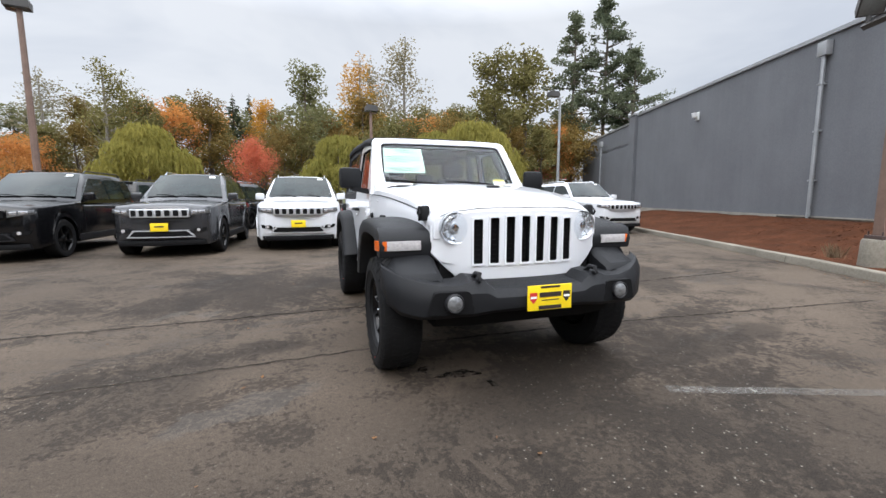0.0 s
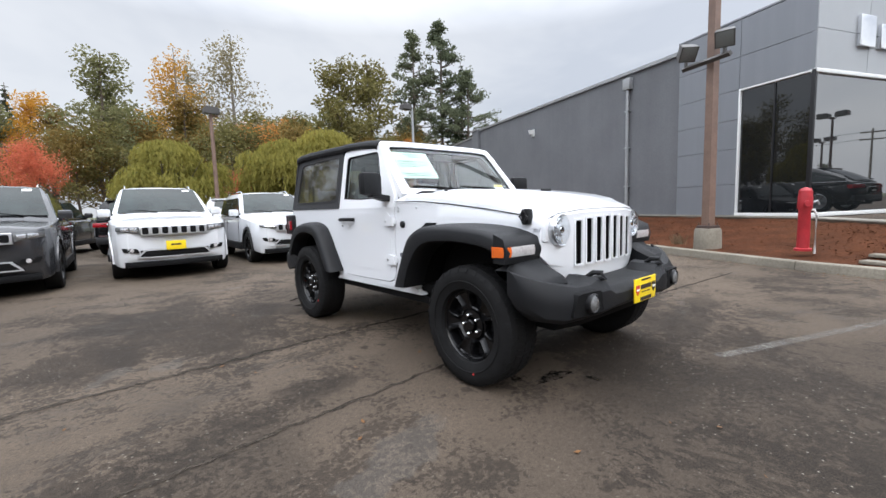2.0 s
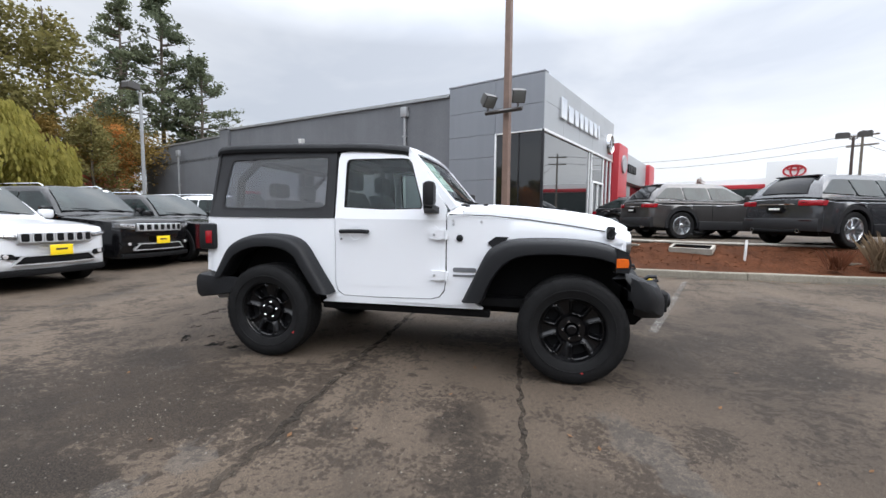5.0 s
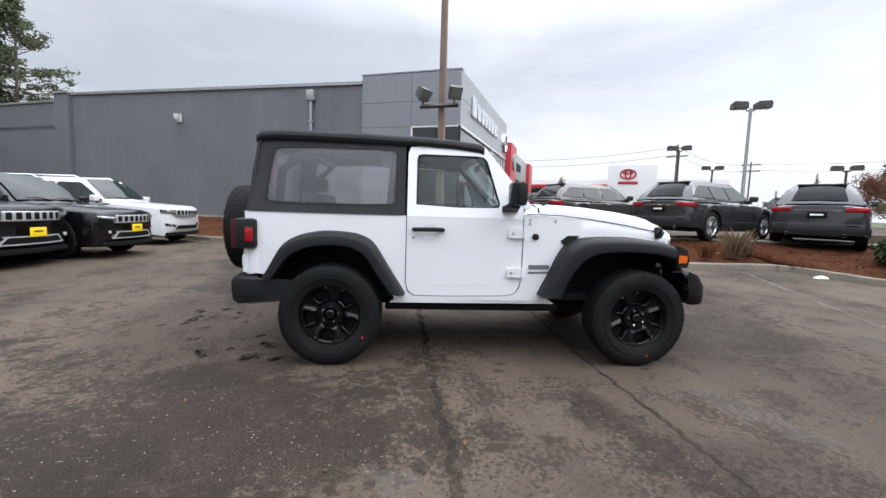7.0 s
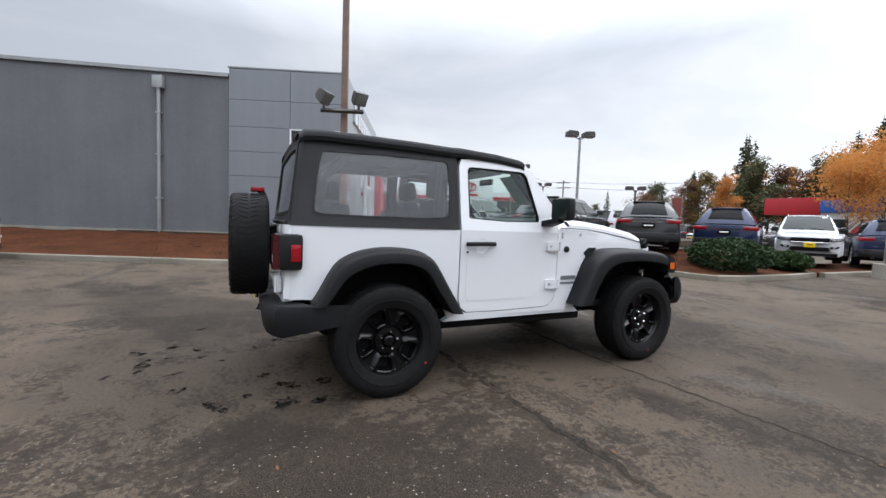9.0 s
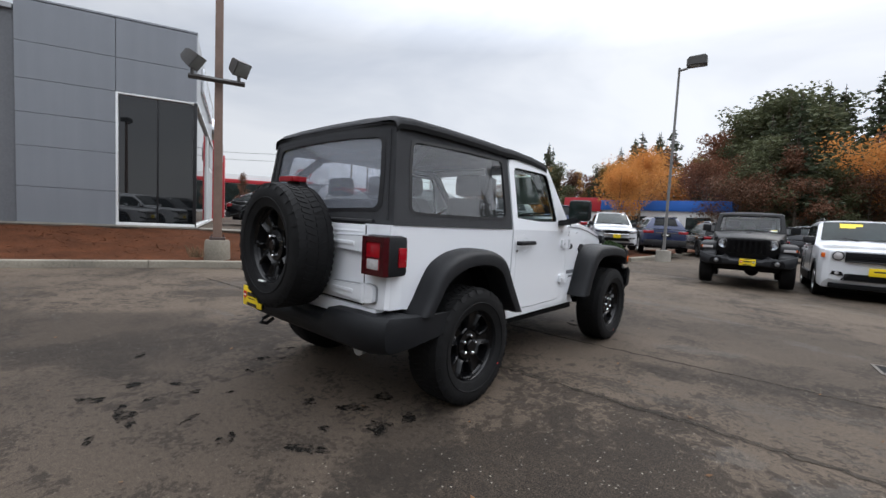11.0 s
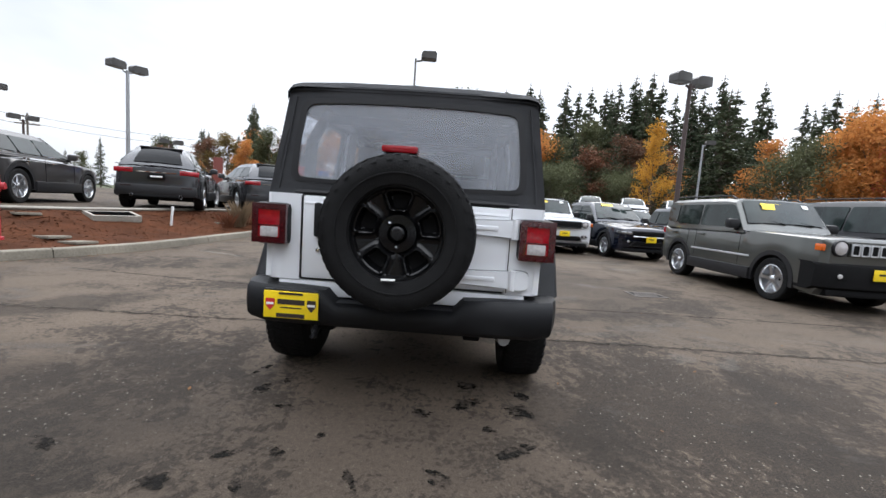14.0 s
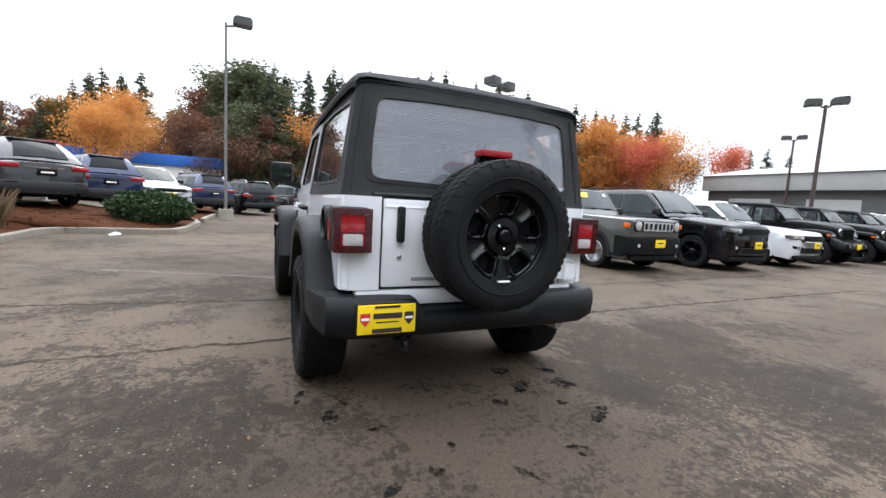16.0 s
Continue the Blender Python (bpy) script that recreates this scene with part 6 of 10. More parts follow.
        # fuel cap on the far side, knob and torx bolts on the cowl
        part("cowl_knob", Geo().lathe([(0.0, 0.028), (sgn * 0.012, 0.026), (sgn * 0.02, 0.016), (sgn * 0.02, 0)], 14, "x", f(-0.385, 1.03, 0)), PLASTIC, jeep, "round black knob")
        for yb, zb in ((-0.335, 1.135), (-0.335, 1.165), (-0.55, 1.16)):
            part("bolt", Geo().lathe([(0.0, 0.010), (sgn * 0.005, 0.009), (sgn * 0.006, 0)], 8, "x", f(yb, zb, 0)), ALLOY, jeep)
        # badge: plain raised bars
        part("badge", Geo().prism(round_poly([(-0.335, 0.765), (-0.515, 0.765), (-0.515, 0.80), (-0.335, 0.80)], 0.012, 2), f, 0.0, 0.005), STUCCO, jeep, "grey badge bar")
        part("badge", Geo().prism([(-0.335, 0.728), (-0.515, 0.728), (-0.515, 0.745), (-0.335, 0.745)], f, 0.0, 0.004), STUCCO, jeep)
        # flares
        for name, out, inn, x_in in (("rear_flare", rear_flare_out, rear_flare_in, None), ("front_fender", front_flare_out, front_flare_in, 0.60)):
            rings = []
            for (yo, zo), (yi, zi) in zip(out, inn):
                w = hx(yo, zo)
                xi = w - 0.03 if x_in is None else min(w - 0.01, max(x_in, w - 0.05))
                ex = 0.925
                dy, dz = yi - yo, zi - zo
                rings.append([Vector((sgn * xi, yo, zo + 0.004)), Vector((sgn * (w + 0.05), yo, zo + 0.004)), Vector((sgn * (ex - 0.05), yo + dy * 0.03, zo + dz * 0.02)), Vector((sgn * (ex - 0.014), yo + dy * 0.14, zo + dz * 0.14)), Vector((sgn * ex, yo + dy * 0.34, zo + dz * 0.34)), Vector((sgn * (ex - 0.004), yo + dy * 0.93, zo + dz * 0.93)), Vector((sgn * (ex - 0.02), yi, zi)), Vector((sgn * (w - 0.02), yi, zi))])
            part(name, Geo().loft(rings), PLASTIC, jeep, "dark grey plastic wheel-arch flare", smooth=50)
            liner = []
            for yi, zi in inn:
                liner.append([Vector((sgn * 0.40, yi, zi + 0.012)), Vector((sgn * 0.915, yi, zi + 0.012)), Vector((sgn * 0.915, yi, zi + 0.02)), Vector((sgn * 0.40, yi, zi + 0.02))])
            part("arch_liner", Geo().loft(liner), DARK, jeep)
        # lamp set into the front of the fender
        part("fender_nose", Geo().loft([[Vector((sgn * x, -1.50, 0.995)), Vector((sgn * x, -1.575, 0.965)), Vector((sgn * x, -1.60, 0.89)), Vector((sgn * x, -1.585, 0.822)), Vector((sgn * x, -1.50, 0.825))] for x in (0.60, 0.64, 0.90, 0.925)]), PLASTIC, jeep, smooth=60)
        part("turn_lamp", Geo().loft([[Vector((sgn * x, y + 0.03, 0.922)), Vector((sgn * x, y, 0.919)), Vector((sgn * x, y - 0.006, 0.892)), Vector((sgn * x, y, 0.862)), Vector((sgn * x, y + 0.03, 0.859))] for x, y in ((0.880, -1.597), (0.905, -1.592), (0.930, -1.572), (0.939, -1.53))]), AMBER, jeep, "amber turn lamp")
        part("running_lamp", Geo().loft([[Vector((sgn * x, y + 0.03, 0.922)), Vector((sgn * x, y, 0.919)), Vector((sgn * x, y - 0.006, 0.892)), Vector((sgn * x, y, 0.862)), Vector((sgn * x, y + 0.03, 0.859))] for x, y in ((0.67, -1.600), (0.76, -1.60), (0.880, -1.597))]), WHITELENS, jeep, "white running lamp")
        # hood latch
        lt = part("hood_latch", Geo().rbox(sgn * 0.618 - 0.028, sgn * 0.618 + 0.030, -1.535, -1.475, 1.035, 1.135, 0.02), PLASTIC, jeep, "black hood latch")
        part("latch_loop", Geo().tube([(sgn * 0.652, -1.505, 1.04), (sgn * 0.657, -1.535, 1.085), (sgn * 0.652, -1.505, 1.125), (sgn * 0.655, -1.475, 1.085), (sgn * 0.652, -1.505, 1.04)], 0.008, 6), TRIM, lt)
        # soft top side with vinyl window
        st = lambda u, v, d: (sgn * (hx(u, v) - 0.002 + d), u, v)
        so = [(0.675, 1.172), (0.675, 1.785), (1.2, 1.797), (1.79, 1.785), (1.845, 1.50), (1.875, 1.172), (1.5, 1.172), (1.0, 1.172)]
        si = [(0.738, 1.252), (0.738, 1.690), (1.2, 1.693), (1.690, 1.678), (1.722, 1.50), (1.748, 1.246), (1.5, 1.240), (1.0, 1.240)]
        so, si = round_poly(so, 0.004, 3), round_poly(si, 0.045, 3)
        part("top_side", Geo().rim(so, si, st, -0.02, 0.006), CANVAS, jeep, "black canvas soft-top side")
        part("quarter_window", Geo().prism(si, st, -0.004, 0.0), VINYLSIDE, jeep, "clear vinyl side window")
        hem = [(a + (1.22 - a) * 0.03, b + (1.46 - b) * 0.05) for a, b in si]
        part("window_hem", Geo().rim([(a - (1.22 - a) * 0.012, b - (1.46 - b) * 0.02) for a, b in si], hem, st, 0.003, 0.0085), TRIM, jeep)
        part("top_drip", Geo().tube([st(0.10, 1.738, 0.006), st(0.3, 1.748, 0.008), st(0.7, 1.752, 0.008)], 0.008, 6), CANVAS, jeep)
        # tail light
        tl = part("tail_light", Geo().rbox(sgn * 0.730 - 0.098, sgn * 0.730 + 0.098, 1.80, 1.965, 0.885, 1.115, 0.03), PLASTIC, jeep, "red tail light in a black bezel")
        part("red_lens", Geo().rbox(sgn * 0.730 - 0.080, sgn * 0.730 + 0.088, 1.935, 1.974, 0.905, 1.096, 0.02), RED, tl)
        part("reverse_lens", Geo().rbox(sgn * 0.730 - 0.050, sgn * 0.730 + 0.052, 1.90, 1.978, 0.925, 0.985, 0.010), WHITELENS, tl)
        part("lens_bar", Geo().rbox(sgn * 0.730 - 0.060, sgn * 0.730 + 0.062, 1.90, 1.978, 0.987, 0.993, 0.002), REDDARK, tl)
        part("lens_surround", Geo().rim([(-0.092, 0.893), (0.096, 0.893), (0.096, 1.108), (-0.092, 1.108)], [(-0.058, 0.926), (0.062, 0.926), (0.062, 1.076), (-0.058, 1.076)], lambda u, v, d: (sgn * (0.730 + u), d, v), 1.94, 1.979), REDDARK, tl, "dark red tinted bezel")
        part("side_lens", Geo().rbox(sgn * 0.826 - 0.010, sgn * 0.826 + 0.005, 1.815, 1.875, 0.94, 1.05, 0.008), RED, tl)
        # rear corner panel and post of the soft top
        part("rear_corner", Geo().loft([[Vector((sgn * x, y, z)) for z in (0.69, 1.172)] + [Vector((sgn * (x - 0.02), y - 0.04, z)) for z in (1.172, 0.69)] for x, y in ((0.578, 1.917), (0.68, 1.915), (0.745, 1.905), (0.775, 1.87), (0.776, 1.80))]), WHITE, jeep, smooth=60)
    fc = part("fuel_cap", Geo().lathe([(0.0, 0.098), (0.040, 0.094), (0.046, 0.080), (0.030, 0.074)], 28, "x", (hx(1.70, 1.02) + 0.012, 1.695, 1.018)), PLASTIC, jeep, "round black fuel filler cap")
    part("cap_disc", Geo().lathe([(0.006, 0.076), (0.011, 0.070), (0.012, 0.001)], 24, "x", (hx(1.70, 1.02) + 0.012, 1.695, 1.018)), TRIM, fc)
    part("cap_grip", Geo().rbox(hx(1.70, 1.02) + 0.020, hx(1.70, 1.02) + 0.040, 1.645, 1.745, 1.006, 1.030, 0.006), PLASTIC, fc)
    # floor and firewall, hidden dark underside
    part("floor_pan", Geo().box(-0.70, 0.70, -0.9, 1.88, 0.50, 0.56), DARK, jeep)
    part("firewall", Geo().box(-0.70, 0.70, -0.42, -0.36, 0.5, 1.24), DARK, jeep)
    part("inner_well", Geo().box(-0.60, 0.60, 0.80, 1.72, 0.52, 1.02), DARK, jeep)
    part("engine_bay", Geo().box(-0.55, 0.55, -1.60, -0.42, 0.50, 1.02), DARK, jeep)
    for sgn in (-1, 1):
        part("frame_rail", Geo().rbox(sgn * 0.42 - 0.05, sgn * 0.42 + 0.05, -1.75, 1.9, 0.40, 0.52, 0.02), DARK, jeep)
        part("shock", Geo().tube([(sgn * 0.5, 1.36, 0.40), (sgn * 0.46, 1.40, 0.75)], 0.03, 8), DARK, jeep)
    for y in (-1.2295, 1.2295):
        part("axle", Geo().tube([(-0.72, y, 0.39), (0.72, y, 0.39)], 0.045, 10), DARK, jeep)
        part("differential", Geo().lathe([(-0.14, 0.02), (-0.11, 0.12), (0, 0.15), (0.11, 0.12), (0.14, 0.02)], 14, "y", (0.12, y, 0.39)), DARK, jeep)
    part("exhaust", Geo().tube([(-0.35, 1.0, 0.45), (-0.45, 1.55, 0.46), (-0.55, 1.75, 0.45), (-0.60, 1.95, 0.44)], 0.035, 10), GALV, jeep)
    def gy(x):
        return -1.700 + 0.22 * x * x + 0.35 * max(0, abs(x) - 0.42) ** 1.5

    def ztop(x):
        return 1.118 - 0.05 * (abs(x) / 0.585) ** 4 - 0.04 * max(0, (abs(x) - 0.53) / 0.055)

    # hood
    rings = []
    for y, zc, ze in ((-0.41, 1.285, 1.232), (-0.6, 1.280, 1.228), (-0.9, 1.265, 1.20), (-1.2, 1.235, 1.16), (-1.42, 1.203, 1.12), (-1.56, 1.172, 1.088), (-1.64, 1.150, 1.070), (-1.675, 1.137, 1.060), (-1.695, 1.118, 1.045)):
        w = interp(fxw, y) - 0.008
        b = 0.030 if y < -0.5 else 0.018
        half = [(w, ze - 0.02), (w - 0.004, ze + 0.012), (w - 0.03, ze + 0.034), (w - 0.10, zc - 0.016), (w * 0.62, zc - 0.003), (w * 0.56, zc + b * 0.6), (0.0, zc + b * 0.8)]
        k = min(1.0, max(0.0, (-1.42 - y) / 0.275))
        ring = [(x, z) for x, z in half] + [(-x, z) for x, z in reversed(half[:-1])]
        rings.append([Vector((x, y + k * (gy(x) + 1.70), z)) for x, z in ring])
    rings[-3] = [Vector((p.x, p.y, min(p.z, ztop(p.x) + 0.040))) for p in rings[-3]]
    rings[-2] = [Vector((p.x, p.y, min(p.z, ztop(p.x) + 0.024))) for p in rings[-2]]
    rings[-1] = [Vector((p.x, p.y, min(p.z, ztop(p.x) + 0.008))) for p in rings[-1]]
    rings.append([Vector((p.x, gy(p.x) + 0.018, ztop(p.x) - 0.006)) for p in rings[-1]])
    hood = part("hood", Geo().loft(rings, False), WHITE, jeep, "white hood", smooth=40)
    for sgn in (-1, 1):
        part("hood_seam", Geo().tube([(sgn * (interp(fxw, y) + 0.0005), y, z) for y, z in ((-0.30, 1.212), (-0.6, 1.206), (-0.9, 1.178), (-1.2, 1.138), (-1.46, 1.096))], 0.0045, 5), TRIM, hood)
    part("hood_gap", Geo().tube([(-0.74, -0.405, 1.232), (-0.6, -0.41, 1.283), (0.6, -0.41, 1.283), (0.74, -0.405, 1.232)], 0.006, 6), DARK, hood)
    for x in (-0.42, 0.42):
        part("washer_jet", Geo().rbox(x - 0.02, x + 0.02, -0.56, -0.52, 1.285, 1.305, 0.008), TRIM, hood)
    part("footman_loop", Geo().rbox(-0.05, 0.05, -1.22, -1.19, 1.255, 1.275, 0.008), TRIM, hood)
    part("cowl_top", Geo().loft([[Vector((x, -0.41, z + 0.0)), Vector((x, -0.30, z + 0.006)), Vector((x, -0.30, z - 0.05)), Vector((x, -0.41, z - 0.05))] for x, z in ((-0.745, 1.225), (-0.69, 1.262), (-0.5, 1.285), (0.5, 1.285), (0.69, 1.262), (0.745, 1.225))]), WHITE, jeep)
    part("cowl_grille", Geo().rbox(-0.55, 0.55, -0.40, -0.32, 1.287, 1.297, 0.004), TRIM, jeep)
    # grille: a white slab with seven slots cut through
    slot_w, pitch = 0.066, 0.107
    xs = [-0.605, -0.588, -0.55, -0.45]
    for k in range(7):
        c = (k - 3) * pitch
        xs += [c - slot_w / 2, c + slot_w / 2]
    xs += [0.45, 0.55, 0.588, 0.605]

    def zbot(x):
        return interp([(0, 0.668), (0.40, 0.668), (0.47, 0.695), (0.605, 0.84)], abs(x))

    rows = [lambda x: zbot(x), lambda x: max(zbot(x) + 0.004, 0.767), lambda x: max(zbot(x) + 0.008, 1.072 - 0.018 * (abs(x) / 0.33) ** 2), lambda x: ztop(x) - 0.018, lambda x: ztop(x)]
    g = Geo()
    n, mrow = len(xs), len(rows)
    front = [(x, gy(x) + (0.016 if j in (0, mrow - 1) else 0.0), r(x)) for x in xs for j, r in enumerate(rows)]
    back = [(x, gy(x) + 0.07, r(x)) for x in xs for r in rows]
    g.v = front + back
    off = n * mrow
    is_slot = lambda i, j: j == 1 and 4 <= i <= 16 and (i - 4) % 2 == 0
    for i in range(n - 1):
        for j in range(mrow - 1):
            a, b, c, d = i * mrow + j, (i + 1) * mrow + j, (i + 1) * mrow + j + 1, i * mrow + j + 1
            if not is_slot(i, j):
                g.f += [(a, b, c, d), (off + d, off + c, off + b, off + a)]
            else:
                g.f += [(a, b, off + b, off + a), (c, d, off + d, off + c), (a, off + a, off + d, d), (b, c, off + c, off + b)]
    for i in range(n - 1):
        for j in (0, mrow - 1):
            a, b = i * mrow + j, (i + 1) * mrow + j
            g.f.append((a, b, off + b, off + a))
    for j in range(mrow - 1):
        for i in (0, n - 1):
            a, b = i * mrow + j, i * mrow + j + 1
            g.f.append((a, b, off + b, off + a))
    grille = part("grille", g, WHITE, jeep, "white grille with seven slots", smooth=30)
    part("grille_mesh", Geo().rbox(-0.37, 0.37, -1.655, -1.63, 0.755, 1.08, 0.004), DARK, grille)
    for k in range(7):
        c = (k - 3) * pitch
        sl = [(c - slot_w / 2 - 0.008, 0.758), (c + slot_w / 2 + 0.008, 0.758), (c + slot_w / 2 + 0.008, 1.078 - 0.018 * (abs(c) / 0.33) ** 2), (c - slot_w / 2 - 0.008, 1.078 - 0.018 * (abs(c) / 0.33) ** 2)]
        si_ = [(c - slot_w / 2 + 0.003, 0.770), (c + slot_w / 2 - 0.003, 0.770), (c + slot_w / 2 - 0.003, 1.066 - 0.018 * (abs(c) / 0.33) ** 2), (c - slot_w / 2 + 0.003, 1.066 - 0.018 * (abs(c) / 0.33) ** 2)]
        part("slot_rim", Geo().rim(round_poly(sl, 0.012, 2), round_poly(si_, 0.010, 2), lambda u, v, d: (u, gy(u) + d, v), -0.009, 0.001), WHITE, grille)
        part("slot_liner", Geo().rim([(c - slot_w / 2 - 0.001, 0.766), (c + slot_w / 2 + 0.001, 0.766), (c + slot_w / 2 + 0.001, 1.073 - 0.018 * (abs(c) / 0.33) ** 2), (c - slot_w / 2 - 0.001, 1.073 - 0.018 * (abs(c) / 0.33) ** 2)], [(c - slot_w / 2 + 0.004, 0.771), (c + slot_w / 2 - 0.004, 0.771), (c + slot_w / 2 - 0.004, 1.065 - 0.018 * (abs(c) / 0.33) ** 2), (c - slot_w / 2 + 0.004, 1.065 - 0.018 * (abs(c) / 0.33) ** 2)], lambda u, v, d: (u, gy(u) + d, v), 0.002, 0.065), DARK, grille)
        for z in np.linspace(0.79, 1.04, 9):
            part("mesh_bar", Geo().box(c - slot_w / 2, c + slot_w / 2, -1.663, -1.655, z - 0.003, z + 0.003), DARK, grille)
    for sgn in (-1, 1):
        cx, cz = sgn * 0.462, 0.995
        yb = gy(0.462)
        hl = part("headlight", Geo().lathe([(0.03, 0.100), (-0.003, 0.101), (-0.010, 0.098), (-0.006, 0.092), (0.012, 0.090)], 36, "y", (cx, yb, cz)), ALLOY, jeep, "round headlight with a thin bright ring")
        part("reflector", Geo().lathe([(-0.004, 0.091), (0.004, 0.080), (-0.003, 0.072), (0.006, 0.052), (0.012, 0.030), (0.012, 0.0)], 28, "y", (cx, yb, cz)), REFLECT, hl)
        for k in range(10):
            a = 2 * math.pi * (k + 0.5) / 10
            ca, sa = math.cos(a), math.sin(a)
            part("reflector_rib", Geo().tube([(cx + 0.046 * ca, yb + 0.004, cz + 0.046 * sa), (cx + 0.086 * ca, yb - 0.002, cz + 0.086 * sa)], 0.0035, 5), BRIGHT if k % 2 else GALV, hl)
        part("bulb_shield", Geo().lathe([(0.010, 0.040), (-0.004, 0.036), (-0.006, 0.030), (0.006, 0.026)], 18, "y", (cx, yb, cz)), BRIGHT, hl)
        part("bulb", Geo().lathe([(-0.010, 0.0), (-0.008, 0.020), (0.008, 0.028)], 18, "y", (cx, yb, cz)), CHROME, hl)
        part("lens", Geo().lathe([(-0.008, 0.093), (-0.018, 0.072), (-0.028, 0.04), (-0.030, 0.001)], 32, "y", (cx, yb, cz)), LENS, hl)
    # front bumper
    st_ = [(-0.925, -1.68, 0.64, 0.79, 0.02), (-0.905, -1.735, 0.565, 0.775, 0.04), (-0.84, -1.80, 0.505, 0.745, 0.10), (-0.74, -1.865, 0.485, 0.715, 0.12), (-0.62, -1.90, 0.49, 0.690, 0.14), (-0.50, -1.915, 0.495, 0.690, 0.16), (-0.44, -1.925, 0.495, 0.715, 0.18), (-0.36, -1.93, 0.503, 0.705, 0.18), (-0.30, -1.93, 0.508, 0.655, 0.18), (0.0, -1.935, 0.510, 0.648, 0.18)]
    st_ += [(-x, y, a, b, d) for x, y, a, b, d in reversed(st_[:-1])]
    rings = []
    for x, y, z0, z1, d in st_:
        h = z1 - z0
        rings.append([Vector((x, y + d, z0)), Vector((x, y + 0.030, z0 + 0.004)), Vector((x, y + 0.004, z0 + 0.028)), Vector((x, y, z0 + h * 0.42)), Vector((x, y + 0.006, z0 + h * 0.66)), Vector((x, y + 0.046, z1 - 0.010)), Vector((x, y + 0.070, z1)), Vector((x, y + d + 0.06, z1 + 0.005)), Vector((x, y + d + 0.06, z0 + 0.02))])
    fb = part("front_bumper", Geo().loft(rings), PLASTIC, jeep, "textured black front bumper", smooth=26)
    part("bumper_shelf", Geo().loft([[Vector((x, -1.80, 0.650)), Vector((x, -1.64, 0.672)), Vector((x, -1.64, 0.58)), Vector((x, -1.80, 0.58))] for x in (-0.62, 0.0, 0.62)]), PLASTIC, fb)
    part("valance", Geo().loft([[Vector((x, y, 0.515)), Vector((x, y + 0.10, 0.40)), Vector((x, y + 0.25, 0.40)), Vector((x, y + 0.2, 0.52))] for x, y in ((-0.62, -1.80), (-0.4, -1.85), (0.4, -1.85), (0.62, -1.80))]), DARK, fb)
    for sgn in (-1, 1):
        part("bumper_end", Geo().loft([[Vector((sgn * x, -1.57, z + 0.832)), Vector((sgn * x, -1.60 + b2, z + 0.828)), Vector((sgn * x, -1.635 + b2, z + 0.800)), Vector((sgn * x, -1.765 + b2, z + 0.742)), Vector((sgn * x, -1.785 + b2, z + 0.70)), Vector((sgn * x, -1.60, z + 0.68))] for x, b2, z in ((0.585, 0.0, -0.03), (0.62, 0.0, 0.0), (0.83, 0.03, 0.0), (0.875, 0.07, -0.02), (0.895, 0.12, -0.05))]), PLASTIC, fb, smooth=40)
        part("fog_recess", Geo().prism(round_poly([(sgn * 0.440, 0.524), (sgn * 0.715, 0.524), (sgn * 0.675, 0.656), (sgn * 0.468, 0.656)], 0.025, 2), lambda u, v, d: (u, d - 1.90 + 0.9 * max(0, abs(u) - 0.58) ** 1.6, v), -0.022, 0.04), DARK, fb)
        fg = part("fog_lamp", Geo().lathe([(0.02, 0.055), (-0.03, 0.056), (-0.036, 0.050), (-0.030, 0.044)], 24, "y", (sgn * 0.565, -1.902, 0.592)), TRIM, fb, "round fog lamp")
        part("fog_lens", Geo().lathe([(-0.030, 0.047), (-0.040, 0.03), (-0.043, 0.001)], 20, "y", (sgn * 0.565, -1.902, 0.592)), FOGLENS, fg)
        part("tow_hook", Geo().tube([(sgn * 0.40, -1.86, 0.70), (sgn * 0.40, -1.90, 0.715), (sgn * 0.40, -1.885, 0.742), (sgn * 0.40, -1.83, 0.740), (sgn * 0.40, -1.79, 0.71)], 0.016, 8), TRIM, fb, "black tow hook")

    def dealer_plate(m):
        p = part("dealer_plate", Geo().rbox(-0.155, 0.155, -0.010, 0.0, -0.080, 0.080, 0.012), YELLOW, jeep, "yellow dealer plate with dark bars", m=m)
        part("plate_bar", Geo().box(-0.075, 0.078, -0.0125, -0.010, 0.004, 0.034), INK, p)
        part("plate_bar", Geo().box(-0.060, 0.062, -0.0125, -0.010, -0.018, -0.012), INK, p)
        part("plate_bar", Geo().box(-0.068, 0.068, -0.0125, -0.010, 0.062, 0.074), INK, p)
        part("plate_bar", Geo().box(-0.080, 0.080, -0.0125, -0.010, -0.074, -0.050), INK, p)
        part("plate_emblem", Geo().prism(round_poly([(-0.142, 0.036), (-0.142, -0.004), (-0.117, -0.036), (-0.092, -0.004), (-0.092, 0.036)], 0.006, 2), lambda u, v, d: (u, d, v), -0.0125, -0.0098), REDINK, p)
        part("plate_emblem", Geo().box(-0.138, -0.096, -0.0135, -0.0124, -0.002, 0.012), PAPERWHITE, p)
        part("plate_emblem", Geo().prism(round_poly([(0.092, 0.036), (0.092, -0.004), (0.117, -0.036), (0.142, -0.004), (0.142, 0.036)], 0.006, 2), lambda u, v, d: (u, d, v), -0.0125, -0.0098), INK, p)
        part("plate_emblem", Geo().box(0.096, 0.138, -0.0135, -0.0124, -0.002, 0.012), PAPERWHITE, p)

    dealer_plate(pose(0.03, -1.945, 0.592) @ Matrix.Diagonal((0.97, 1, 0.95, 1)))
    # windscreen
    up = Vector((0, 0.39, 0.455)).normalized()
    nrm = Vector((0, -up.z, up.y))

    def wsf(u, v, d):
        p = Vector((u * (1 - 0.055 * v / 0.6), -0.372, 1.272)) + up * v + nrm * d
